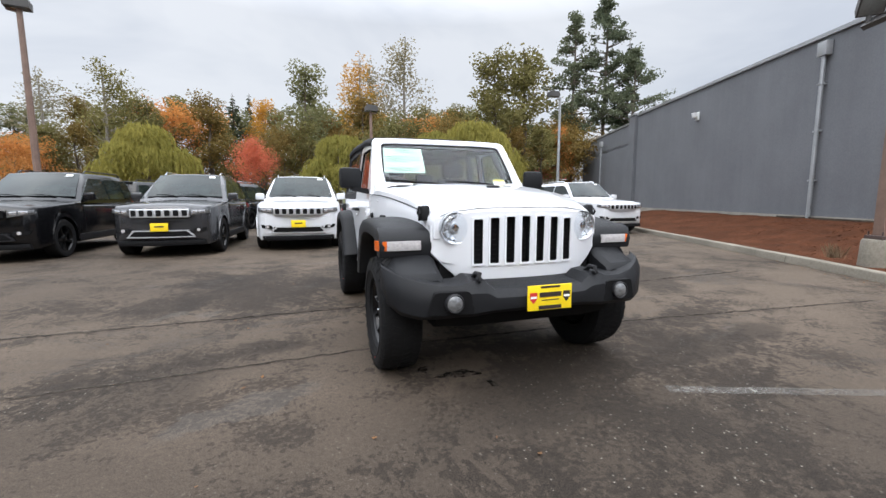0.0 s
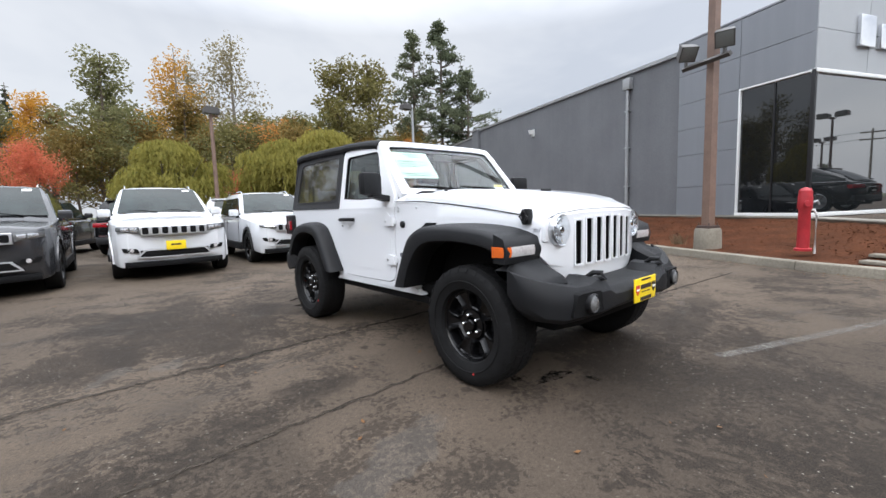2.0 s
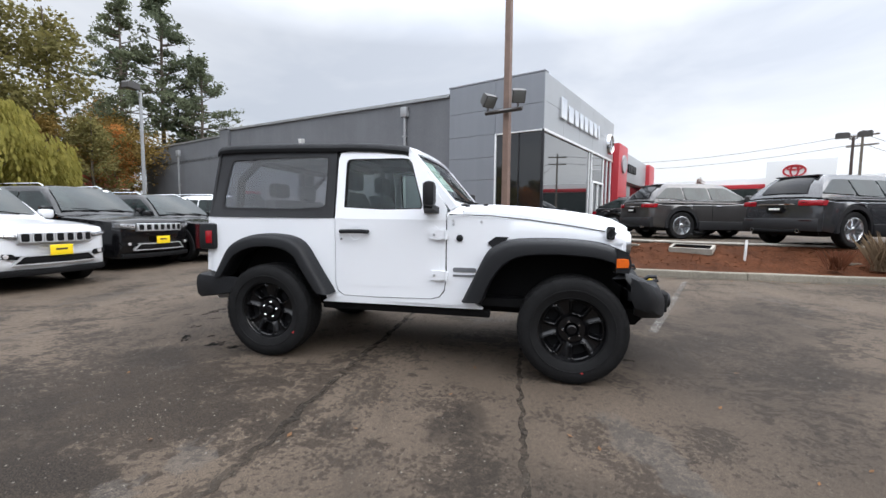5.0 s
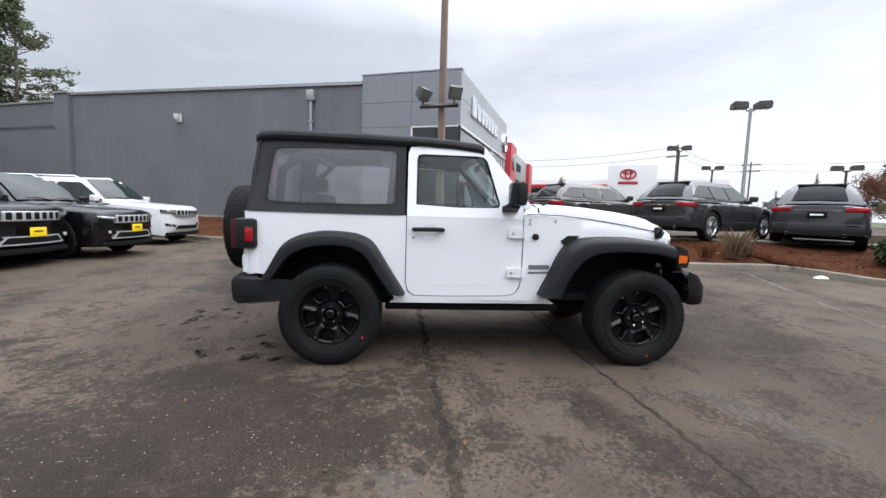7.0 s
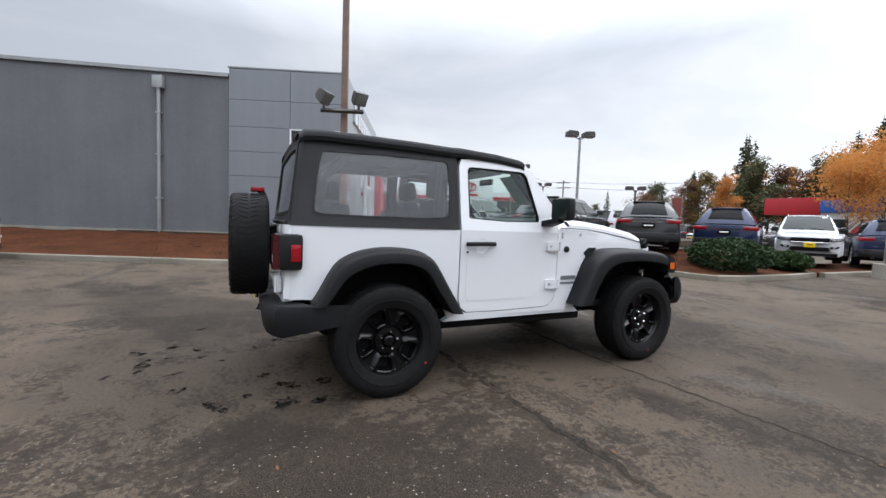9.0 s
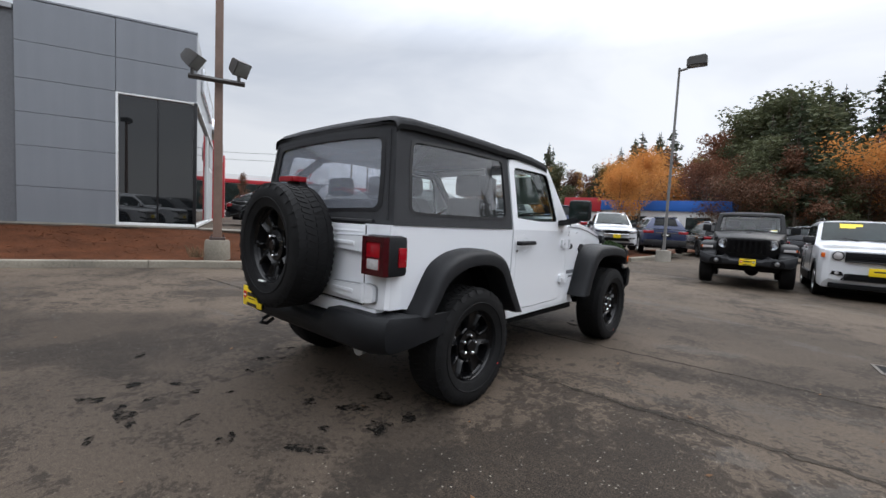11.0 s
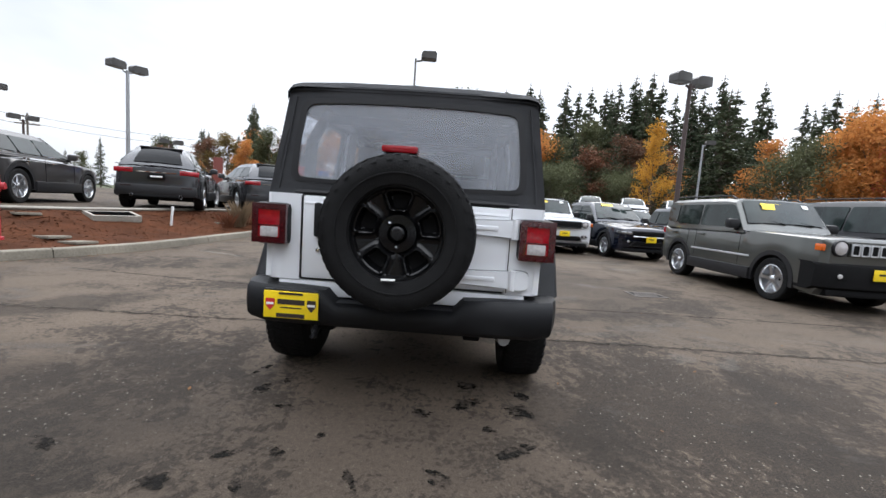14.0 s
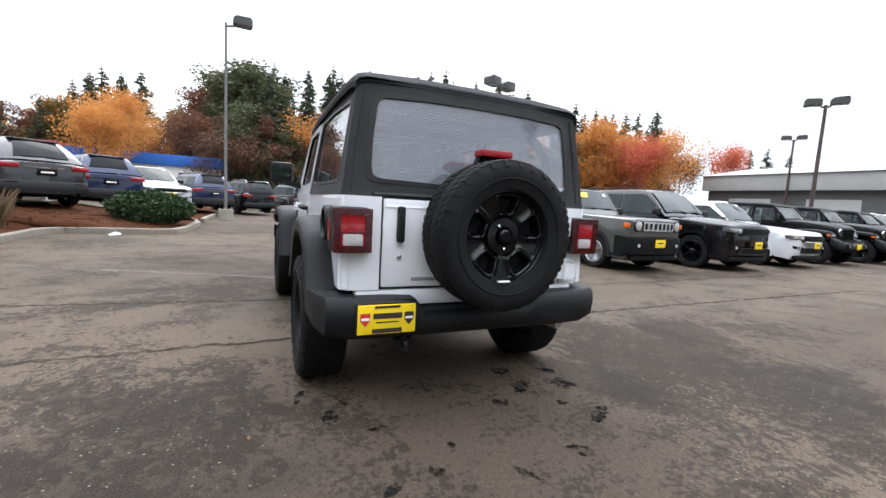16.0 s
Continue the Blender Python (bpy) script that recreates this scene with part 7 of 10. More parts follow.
        return (p.x, p.y + 0.05 * (u / 0.7) ** 2 * 0.6, p.z)

    L = 0.622
    xo = [-0.735, -0.5, -0.25, 0, 0.25, 0.5, 0.735]
    outer = [(x, 0.0) for x in xo] + [(0.735, 0.2), (0.735, 0.4), (0.73, L - 0.03)] + [(0.70, L)] + [(x, L + 0.008) for x in (0.5, 0.25, 0, -0.25, -0.5)] + [(-0.70, L)] + [(-0.73, L - 0.03), (-0.735, 0.4), (-0.735, 0.2)]
    inner = [(-0.64, 0.055), (-0.48, 0.045), (-0.25, 0.042), (0, 0.042), (0.25, 0.042), (0.48, 0.045), (0.64, 0.055), (0.655, 0.2), (0.655, 0.4), (0.650, L - 0.085), (0.62, L - 0.06)] + [(x, L - 0.052) for x in (0.47, 0.24, 0, -0.24, -0.47)] + [(-0.62, L - 0.06), (-0.650, L - 0.085), (-0.655, 0.4), (-0.655, 0.2)]
    wf = part("windscreen_frame", Geo().rim(outer, inner, wsf, -0.045, 0.012), WHITE, jeep, "white windscreen frame", smooth=40)
    pane_in = [(u * 0.975, 0.3 + (v - 0.3) * 0.955) for u, v in inner]
    part("windscreen_border", Geo().rim(inner, pane_in, wsf, -0.006, -0.002), DARK, wf)
    gl_rows = [[Vector(wsf(u * w_, v, -0.008)) for u in np.linspace(-1, 1, 9)] for v, w_ in ((0.045, 0.65), (0.2, 0.668), (0.4, 0.668), (L - 0.045, 0.655))]
    part("windscreen", Geo().loft(gl_rows, False), GLASS, jeep, "clear windscreen")
    if hero:
        part("price_sheet", Geo().prism([(-0.635, 0.20), (-0.24, 0.20), (-0.235, 0.52), (-0.625, 0.52)], wsf, -0.016, -0.012), PAPER, wf, "pale green price sheet behind the glass")
    for k, (a, b, v) in enumerate(() if not hero else ((-0.50, -0.36, 0.49), (-0.46, -0.33, 0.46), (-0.60, -0.40, 0.40), (-0.60, -0.42, 0.37), (-0.60, -0.40, 0.34), (-0.37, -0.27, 0.40), (-0.37, -0.27, 0.36), (-0.60, -0.30, 0.25), (-0.58, -0.32, 0.225))):
        part("text_bar", Geo().prism([(a, v), (b, v), (b, v + 0.012), (a, v + 0.012)], wsf, -0.0115, -0.0105), PRINT, wf)
    part("price_card", Geo().prism([(0.44, 0.055), (0.57, 0.055), (0.57, 0.13), (0.44, 0.13)], wsf, -0.016, -0.012), PAPERWHITE, wf, "small white and yellow card")
    part("price_card", Geo().prism([(0.445, 0.10), (0.565, 0.10), (0.565, 0.127), (0.445, 0.127)], wsf, -0.0118, -0.0108), YELLOW, wf)
    for x0, x1 in ((-0.10, -0.60), (0.40, -0.08)):
        wp = part("wiper", Geo().tube([wsf(x0, 0.012, 0.035), wsf(x0 * 0.7 + x1 * 0.3, 0.03, 0.04), wsf(x0 * 0.45 + x1 * 0.55, 0.045, 0.03)], 0.010, 6), DARK, jeep, "black wiper arm")
        part("wiper_blade", Geo().tube([wsf(x0 * 0.92 + x1 * 0.08, 0.035, 0.022), wsf(x0 * 0.5 + x1 * 0.5, 0.055, 0.022), wsf(x1, 0.075, 0.018)], 0.009, 6), DARK, wp)
    # soft top roof
    rings = []
    for y, ze, zc in ((0.05, 1.742, 1.762), (0.09, 1.757, 1.778), (0.3, 1.780, 1.808), (0.62, 1.795, 1.832), (0.70, 1.792, 1.826), (1.0, 1.800, 1.836), (1.4, 1.805, 1.846), (1.68, 1.804, 1.842), (1.79, 1.794, 1.822), (1.825, 1.765, 1.782)):
        w = hx(max(y, 0.0), 1.74) + 0.014 + 0.010 * min(1.0, max(0.0, y - 0.3))
        half = [(w + 0.004, ze - 0.050), (w + 0.006, ze - 0.022), (w - 0.012, ze - 0.002), (w - 0.06, ze + 0.010), (w * 0.55, zc - 0.004), (0.0, zc)]
        rings.append([Vector((x, y, z)) for x, z in half] + [Vector((-x, y, z)) for x, z in reversed(half[:-1])])
    n_ = len(rings[0])
    roof_g = Geo().loft(rings, False)
    part("soft_top_roof", roof_g, CANVAS, jeep, "black canvas soft-top roof", smooth=50)
    inner_r = [[p + Vector((0, 0, -0.02)) for p in r] for r in rings]
    part("headliner", Geo().loft(inner_r, False), DARK, jeep)
    for y in (0.67, 1.72):
        part("top_seam", Geo().tube([(x, y, z) for x, z in ((-0.69, 1.785), (-0.5, 1.815), (0, 1.838), (0.5, 1.82), (0.69, 1.787))], 0.006, 5), CANVAS, jeep)
    # rear curtain
    rf = lambda u, v, d: (u * (1 - (v - 1.17) * 0.172), 1.880 - (v - 1.17) * 0.11 - 0.06 * max(0, abs(u) - 0.55) + d, v)
    ro = [(-0.778, 1.172), (-0.778, 1.45), (-0.778, 1.76), (-0.4, 1.788), (0, 1.792), (0.4, 1.788), (0.778, 1.76), (0.778, 1.45), (0.778, 1.172), (0.0, 1.172)]
    ri = [(-0.655, 1.258), (-0.668, 1.45), (-0.664, 1.692), (-0.35, 1.708), (0, 1.712), (0.35, 1.708), (0.664, 1.692), (0.668, 1.45), (0.655, 1.258), (0.0, 1.242)]
    ro, ri = round_poly(ro, 0.004, 3), round_poly(ri, 0.055, 3)
    part("rear_curtain", Geo().rim(ro, ri, rf, -0.015, 0.008), CANVAS, jeep, "black canvas rear curtain")
    part("rear_window", Geo().prism(ri, rf, -0.004, 0.0), VINYL, jeep, "hazy clear vinyl rear window")
    part("window_hem", Geo().rim([(u * 1.03, 1.46 + (v - 1.46) * 1.05) for u, v in ri], [(u * 0.975, 1.46 + (v - 1.46) * 0.95) for u, v in ri], rf, 0.004, 0.0105), TRIM, jeep)
    for x in (-0.728, 0.728):
        part("curtain_seam", Geo().tube([rf(x, 1.20, 0.012), rf(x, 1.45, 0.012), rf(x, 1.72, 0.012)], 0.006, 5), CANVAS, jeep)
    part("curtain_rail", Geo().tube([(-0.62, 1.893, 1.185), (0, 1.9, 1.185), (0.62, 1.893, 1.185)], 0.014, 8), TRIM, jeep)
    # tailgate
    tg = part("tailgate", Geo().rbox(-0.588, 0.571, 1.86, 1.918, 0.70, 1.168, 0.02), WHITE, jeep, "white side-hinged tailgate")
    part("gate_gap", Geo().rim([(-0.592, 0.692), (0.577, 0.692), (0.577, 1.172), (-0.592, 1.172)], [(-0.586, 0.70), (0.570, 0.70), (0.570, 1.168), (-0.586, 1.168)], lambda u, v, d: (u, d, v), 1.86, 1.908), TRIM, jeep)
    part("gate_gap", Geo().box(-0.5935, -0.5885, 1.89, 1.9205, 0.70, 1.165), TRIM, jeep)
    part("gate_gap", Geo().box(0.5720, 0.5765, 1.89, 1.9205, 0.70, 1.165), TRIM, jeep)
    part("gate_crease", Geo().loft([[Vector((x, 1.915, 1.118)), Vector((x, 1.9225, 1.122)), Vector((x, 1.9225, 1.126)), Vector((x, 1.915, 1.142))] for x in (-0.575, 0.555)]), WHITE, tg)
    part("rear_sill", Geo().rbox(-0.70, 0.70, 1.84, 1.915, 0.60, 0.69, 0.02), WHITE, jeep)
    for z in (1.055, 0.775):
        hn = part("gate_hinge", Geo().prism(round_poly([(-0.705, z - 0.045), (-0.645, z - 0.055), (-0.58, z - 0.045), (-0.30, z - 0.035), (-0.25, z), (-0.30, z + 0.035), (-0.58, z + 0.045), (-0.645, z + 0.055), (-0.705, z + 0.045)], 0.02, 2), lambda u, v, d: (u, d, v), 1.912, 1.945), WHITE, tg, "white tailgate hinge")
        # slightly larger grey plate that draws the shadow line around the hinge
        part("hinge_gasket", Geo().prism(round_poly([(-0.709, z - 0.052), (-0.645, z - 0.063), (-0.58, z - 0.052), (-0.30, z - 0.042), (-0.243, z), (-0.30, z + 0.041), (-0.58, z + 0.051), (-0.645, z + 0.061), (-0.709, z + 0.051)], 0.02, 2), lambda u, v, d: (u, d, v), 1.908, 1.9215), GALV, hn)
        part("hinge_pin", Geo().tube([(-0.615, 1.94, z - 0.055), (-0.615, 1.94, z + 0.055)], 0.02, 10), WHITE, hn)
        part("hinge_rib", Geo().rbox(-0.52, -0.30, 1.94, 1.952, z - 0.012, z + 0.012, 0.006), WHITE, hn)
    part("gate_handle", Geo().rbox(0.455, 0.495, 1.91, 1.955, 0.94, 1.13, 0.016), PLASTIC, tg, "black upright tailgate handle")
    part("gate_lock", Geo().lathe([(0, 0.014), (0.008, 0.012), (0.009, 0)], 12, "y", (0.475, 1.918, 0.865)), CHROME, tg)
    part("gate_badge", Geo().rbox(0.22, 0.40, 1.915, 1.922, 0.735, 0.755, 0.003), GALV, tg)
    # spare wheel with its carrier and high brake lamp
    wm = offroad_wheel_meshes()
    car_ = part("spare_carrier", Geo().loft([[Vector((x * s + 0.02, y, 1.0 + z * s)) for x, z in ((-0.2, -0.16), (0.2, -0.16), (0.2, 0.16), (-0.2, 0.16))] for y, s in ((1.915, 1.0), (1.99, 0.8), (2.06, 0.7))]), DARK, jeep)
    sp = add_offroad_wheel(jeep, wm, pose(-0.004, 2.105, 1.005, 0, 0, -90) @ pose(0, 0, 0, 180, 0, 0), False, True)
    part("valve_tag", Geo().rbox(-0.034, 0.034, -0.010, 0.010, -0.004, 0.004, 0.002, pose(0.02, 2.235, 0.782)), PAPERWHITE, jeep, "small white tag on the spare wheel")
    bl = part("brake_lamp_stalk", Geo().loft([[Vector((x + 0.02, y, z)) for x in (-w, w)] + [Vector((x + 0.02, y - 0.05, z)) for x in (w, -w)] for w, y, z in ((0.10, 2.02, 1.28), (0.085, 2.03, 1.37), (0.075, 2.05, 1.415))]), PLASTIC, jeep)
    part("brake_lamp", Geo().rbox(-0.072, 0.112, 2.0, 2.10, 1.408, 1.445, 0.012), RED, bl, "high red brake lamp")
    # rear bumper
    st_ = [(-0.905, 1.70, 0.52, 0.665), (-0.89, 1.86, 0.49, 0.668), (-0.85, 1.97, 0.465, 0.67), (-0.74, 2.02, 0.455, 0.67), (-0.55, 2.035, 0.455, 0.668), (-0.36, 2.035, 0.455, 0.66), (-0.30, 2.03, 0.452, 0.595), (0.34, 2.03, 0.452, 0.595), (0.40, 2.035, 0.455, 0.66)]
    st_ += [(0.55, 2.035, 0.455, 0.668), (0.74, 2.02, 0.455, 0.67), (0.85, 1.97, 0.465, 0.67), (0.89, 1.86, 0.49, 0.668), (0.905, 1.70, 0.52, 0.665)]
    rings = [[Vector((x, y - 0.20, z0 + 0.02)), Vector((x, y - 0.05, z0)), Vector((x, y - 0.012, z0 + 0.03)), Vector((x, y, z0 + (z1 - z0) * 0.55)), Vector((x, y - 0.008, z1 - 0.03)), Vector((x, y - 0.035, z1 - 0.004)), Vector((x, y - 0.20, z1))] for x, y, z0, z1 in st_]
    rb = part("rear_bumper", Geo().loft(rings), PLASTIC, jeep, "textured black rear bumper", smooth=42)
    part("tow_hook", Geo().tube([(0.45, 1.96, 0.455), (0.45, 2.02, 0.43), (0.45, 2.04, 0.405), (0.45, 1.99, 0.39), (0.45, 1.94, 0.42)], 0.014, 8), TRIM, rb)
    dealer_plate(pose(0.565, 2.045, 0.572, 0, 0, 180) @ Matrix.Diagonal((0.96, 1, 0.92, 1)))
    part("plate_holder", Geo().rbox(0.43, 0.72, 2.02, 2.043, 0.50, 0.655, 0.01), TRIM, jeep)
    # cabin: seats, bars, dash, wheel
    for x in (-0.36, 0.36):
        seat = part("front_seat", Geo().rbox(x - 0.25, x + 0.25, 0.05, 0.58, 0.72, 0.90, 0.05), SEATCLOTH, jeep, "dark cloth front seat")
        part("seat_back", Geo().loft([[Vector((x - w, y, z)), Vector((x + w, y, z)), Vector((x + w * 0.9, y + 0.12, z)), Vector((x - w * 0.9, y + 0.12, z))] for w, y, z in ((0.24, 0.50, 0.85), (0.25, 0.56, 1.1), (0.23, 0.62, 1.30), (0.17, 0.65, 1.40))]), SEATCLOTH, seat)
        part("headrest", Geo().rbox(x - 0.13, x + 0.13, 0.63, 0.74, 1.42, 1.60, 0.045), SEATCLOTH, seat)
        part("headrest_post", Geo().tube([(x - 0.06, 0.68, 1.36), (x - 0.06, 0.685, 1.46)], 0.008, 6), CHROME, seat)
        part("headrest_post", Geo().tube([(x + 0.06, 0.68, 1.36), (x + 0.06, 0.685, 1.46)], 0.008, 6), CHROME, seat)
        belt_x = x * 1.75
        part("seat_belt", Geo().tube([(belt_x, 0.74, 1.55), (belt_x * 0.98, 0.70, 1.2), (belt_x, 0.60, 0.8)], 0.02, 6, flat=0.2), TRIM, jeep)
    bench = part("rear_bench", Geo().rbox(-0.45, 0.45, 1.05, 1.45, 0.78, 0.92, 0.04), SEATCLOTH, jeep, "dark cloth rear bench")
    part("bench_back", Geo().rbox(-0.46, 0.46, 1.42, 1.56, 0.88, 1.34, 0.05), SEATCLOTH, bench)
    for x in (-0.25, 0.25):
        part("headrest", Geo().rbox(x - 0.12, x + 0.12, 1.48, 1.57, 1.36, 1.50, 0.035), SEATCLOTH, bench)
    for x in (-0.62, 0.62):
        part("roll_bar", Geo().tube([(x, 1.72, 0.9), (x, 1.66, 1.50), (x * 0.97, 1.45, 1.69), (x * 0.96, 0.78, 1.715), (x * 0.96, 0.1, 1.68), (x * 0.98, -0.22, 1.35)], 0.035, 10), TRIM, jeep)
        part("roll_bar", Geo().tube([(x * 1.02, 0.80, 0.7), (x, 0.78, 1.4), (x * 0.96, 0.78, 1.70)], 0.038, 10), TRIM, jeep)
    part("roll_bar", Geo().tube([(-0.60, 0.78, 1.715), (0.60, 0.78, 1.715)], 0.035, 10), TRIM, jeep)
    part("roll_bar", Geo().tube([(-0.60, 1.50, 1.66), (0.60, 1.50, 1.66)], 0.03, 10), TRIM, jeep)
    part("sound_bar", Geo().rbox(-0.45, 0.45, 0.80, 0.92, 1.64, 1.72, 0.03), TRIM, jeep)
    dash = part("dashboard", Geo().loft([[Vector((x, -0.30, 1.215)), Vector((x, -0.12, 1.235)), Vector((x, -0.02, 1.17)), Vector((x, -0.02, 0.95)), Vector((x, -0.30, 0.9))] for x in (-0.69, -0.3, 0.3, 0.69)]), TRIM, jeep, "black dashboard")
    wheel = Geo()
    ring = []
    for k in range(25):
        a = 2 * math.pi * k / 24
        ring.append(Vector((0.36 + 0.185 * math.cos(a), 0.17 + 0.06 * math.sin(a) * -1, 1.16 + 0.175 * math.sin(a))))
    wheel.tube(ring, 0.016, 8, False)
    sw = part("steering_wheel", wheel, TRIM, jeep, "black steering wheel")
    part("wheel_hub", Geo().rbox(0.30, 0.42, 0.12, 0.18, 1.11, 1.21, 0.03), TRIM, sw)
    part("wheel_spoke", Geo().tube([(0.19, 0.17, 1.16), (0.53, 0.17, 1.16)], 0.016, 6), TRIM, sw)
    part("rear_mirror", Geo().rbox(-0.11, 0.11, -0.02, 0.01, 1.60, 1.66, 0.015), TRIM, jeep)
    part("tub_inner", Geo().box(-0.73, 0.73, 1.80, 1.85, 0.55, 1.15), DARK, jeep)
    for sgn in (-1, 1):
        for y in (-1.2295, 1.2295):
            turn = 20 if y < 0 else 63
            add_offroad_wheel(jeep, wm, pose(sgn * 0.786, y, 0.393, 0, 0, 0 if sgn < 0 else 180) @ pose(0, 0, 0, turn * sgn, 0, 0), sgn < 0)


build_offroader("offroad_convertible", "white two-door off-road convertible with black soft top", pose(0.025, 0.0, 0.0, 0, 0, -1.5), WHITE)
build_offroader("offroad_suv", "black boxy off-road suv with round headlights", pose(-1.40, -10.12, 0.03, 0, 0, 180 + 4), PAINT_JET, False)


# ---- lamps, posts and things on the bed ----
def square_bar(x0, y0, z0, x1, y1, z1, a0, a1, turn=0.0):
    rings = []
    for x, y, z, a in ((x0, y0, z0, a0), (x1, y1, z1, a1)):
        rings.append([Vector((x + a * 0.7071 * math.cos(turn + k * math.pi / 2 + math.pi / 4), y + a * 0.7071 * math.sin(turn + k * math.pi / 2 + math.pi / 4), z)) for k in range(4)])
    return Geo().loft(rings)


def flood_pole():
    p = thing("floodlight_pole", "brown painted square pole with two floodlights on concrete base", "lamp post", pose(7.2, -0.29, 0))
    part("concrete_base", Geo().lathe([(0.02, 0.262), (0.50, 0.245), (0.54, 0.225), (0.545, 0.01)], 28, "z"), KERBMAT, p, "round worn concrete base")
    part("base_plate", Geo().rbox(-0.15, 0.15, -0.15, 0.15, 0.54, 0.60, 0.006, pose(0, 0, 0, 0, 0, -23)), POLEDARK, p)
    for a in range(4):
        an = radians(22 + 90 * a)
        part("anchor_bolt", Geo().tube([(0.165 * math.cos(an), 0.165 * math.sin(an), 0.58), (0.165 * math.cos(an), 0.165 * math.sin(an), 0.66)], 0.012, 6), POLEDARK, p)
    part("pole", square_bar(0, 0, 0.6, 0.05, 0.02, 9.2, 0.17, 0.13, radians(-23)), POLEBROWN, p)
    d = Vector((0.40, 0.92, 0))
    arm = part("cross_arm", Geo().tube([Vector((-0.13, 0.10, 3.88)) + d * s for s in (-0.52, 0.52)], 0.055, 4), LAMPMETAL, p, "dark steel cross arm")
    for s, yaw, tilt in ((0.45, 42, 38), (-0.40, 12, 34)):
        b = Vector((-0.13, 0.10, 3.88)) + d * s
        part("bracket", Geo().tube([b, b + Vector((0, 0, 0.20))], 0.035, 6), LAMPMETAL, p)
        m = pose(b.x, b.y, b.z + 0.34, 0, 0, yaw) @ pose(0, 0, 0, 0, -tilt, 0) @ Matrix.Scale(0.82, 4)
        fl = part("floodlight", Geo().loft([[m @ Vector((x, s2 * w, q * h)) for s2, q in ((-1, -1), (1, -1), (1, 1), (-1, 1))] for x, w, h in ((0.20, 0.13, 0.10), (0.10, 0.17, 0.16), (-0.14, 0.20, 0.19), (-0.17, 0.20, 0.19))]), LAMPMETAL, p, "box floodlight")
        part("flood_glass", Geo().rbox(-0.182, -0.168, -0.175, 0.175, -0.165, 0.165, 0.004, m), LAMPGLASS, fl)
        part("cooling_fin", Geo().box(0.12, 0.24, -0.02, 0.02, -0.10, 0.12, m), LAMPMETAL, fl)


flood_pole()


def lot_lamp(x, y, z_top, heads, yaw, material, label, z0=0.0, r=0.10, arm=0.20):
    """A lot lamp: pole on a concrete foot with one or two shoebox heads."""
    p = thing("lot_lamp", label, "lamp post", pose(x, y, z0, 0, 0, yaw), "lot lamps")
    h = z_top - z0
    part("foot", Geo().lathe([(0.0, 0.30), (0.45, 0.28), (0.46, 0.0)], 14, "z"), CONCRETE, p)
    part("pole", Geo().tube([(0, 0, 0.4), (0, 0, h)], r, 8, True, r * 0.7), material, p)
    for s in ((1,) if heads == 1 else (1, -1)):
        part("arm", Geo().tube([(0, 0, h - 0.12), (s * arm, 0, h - 0.06)], 0.045, 6), material, p)
        hd = part("lamp_head", Geo().loft([[Vector((s * (arm + a), w * q, h + b * t)) for q, t in ((-1, 0), (1, 0), (1, 1), (-1, 1))] for a, w, b in ((-0.05, 0.19, 0.22), (0.04, 0.25, 0.30), (0.56, 0.25, 0.33), (0.64, 0.21, 0.25))]), LAMPMETAL, p, "shoebox lamp head")
        part("lamp_lens", Geo().rbox(s * (arm + 0.08) if s > 0 else s * (arm + 0.52), s * (arm + 0.52) if s > 0 else s * (arm + 0.08), -0.19, 0.19, h - 0.012, h + 0.004, 0.003), LAMPGLASS, hd)


lot_lamp(1.78, -15.5, 7.75, 1, 186, POLEGREY, "tall grey single-head lot lamp by the far bed", 0, 0.06, 0.3)
lot_lamp(-8.74, -11.85, 6.25, 2, 20, POLEDARK, "dark twin-head lot lamp behind the parked row")
lot_lamp(15.4, -16.1, 6.55, 2, 70, GALV, "grey twin-head lot lamp on the display lot", 0.58)
lot_lamp(27.0, -20.5, 6.3, 2, 60, POLEDARK, "dark twin-head lot lamp far across the street", 0.0)
lot_lamp(31.0, -26.5, 5.4, 2, 60, POLEDARK, "dark twin-head lot lamp far across the street", 0.0)
lot_lamp(22.2, -29.5, 4.7, 2, 50, POLEDARK, "dark twin-head lot lamp far across the street", 0.0)
lot_lamp(-24.4, -7.0, 7.0, 2, -60, POLEDARK, "dark twin-head lot lamp behind the long row")
lot_lamp(-39.4, -15.2, 8.0, 2, -60, POLEDARK, "dark twin-head lot lamp near the warehouse")
lot_lamp(3.06, 20.0, 6.0, 1, 180, POLEBROWN, "brown single-head lot lamp before the willows", 0, 0.11, -0.33)
lot_lamp(14.8, 19.0, 7.45, 1, 180, GALV, "grey single-head lot lamp beside the grey building")
lot_lamp(-9.7, 14.95, 7.55, 1, 10, POLEBROWN, "brown single-head lot lamp behind the parked row", 0, 0.12, -0.33)
lot_lamp(-20.1, -30.2, 7.5, 1, 170, GALV, "grey single-arm street lamp before the trees")
lot_lamp(-8.9, -45.4, 8.4, 1, 20, GALV, "grey single-arm street lamp before the woods", 0, 0.14, 1.2)


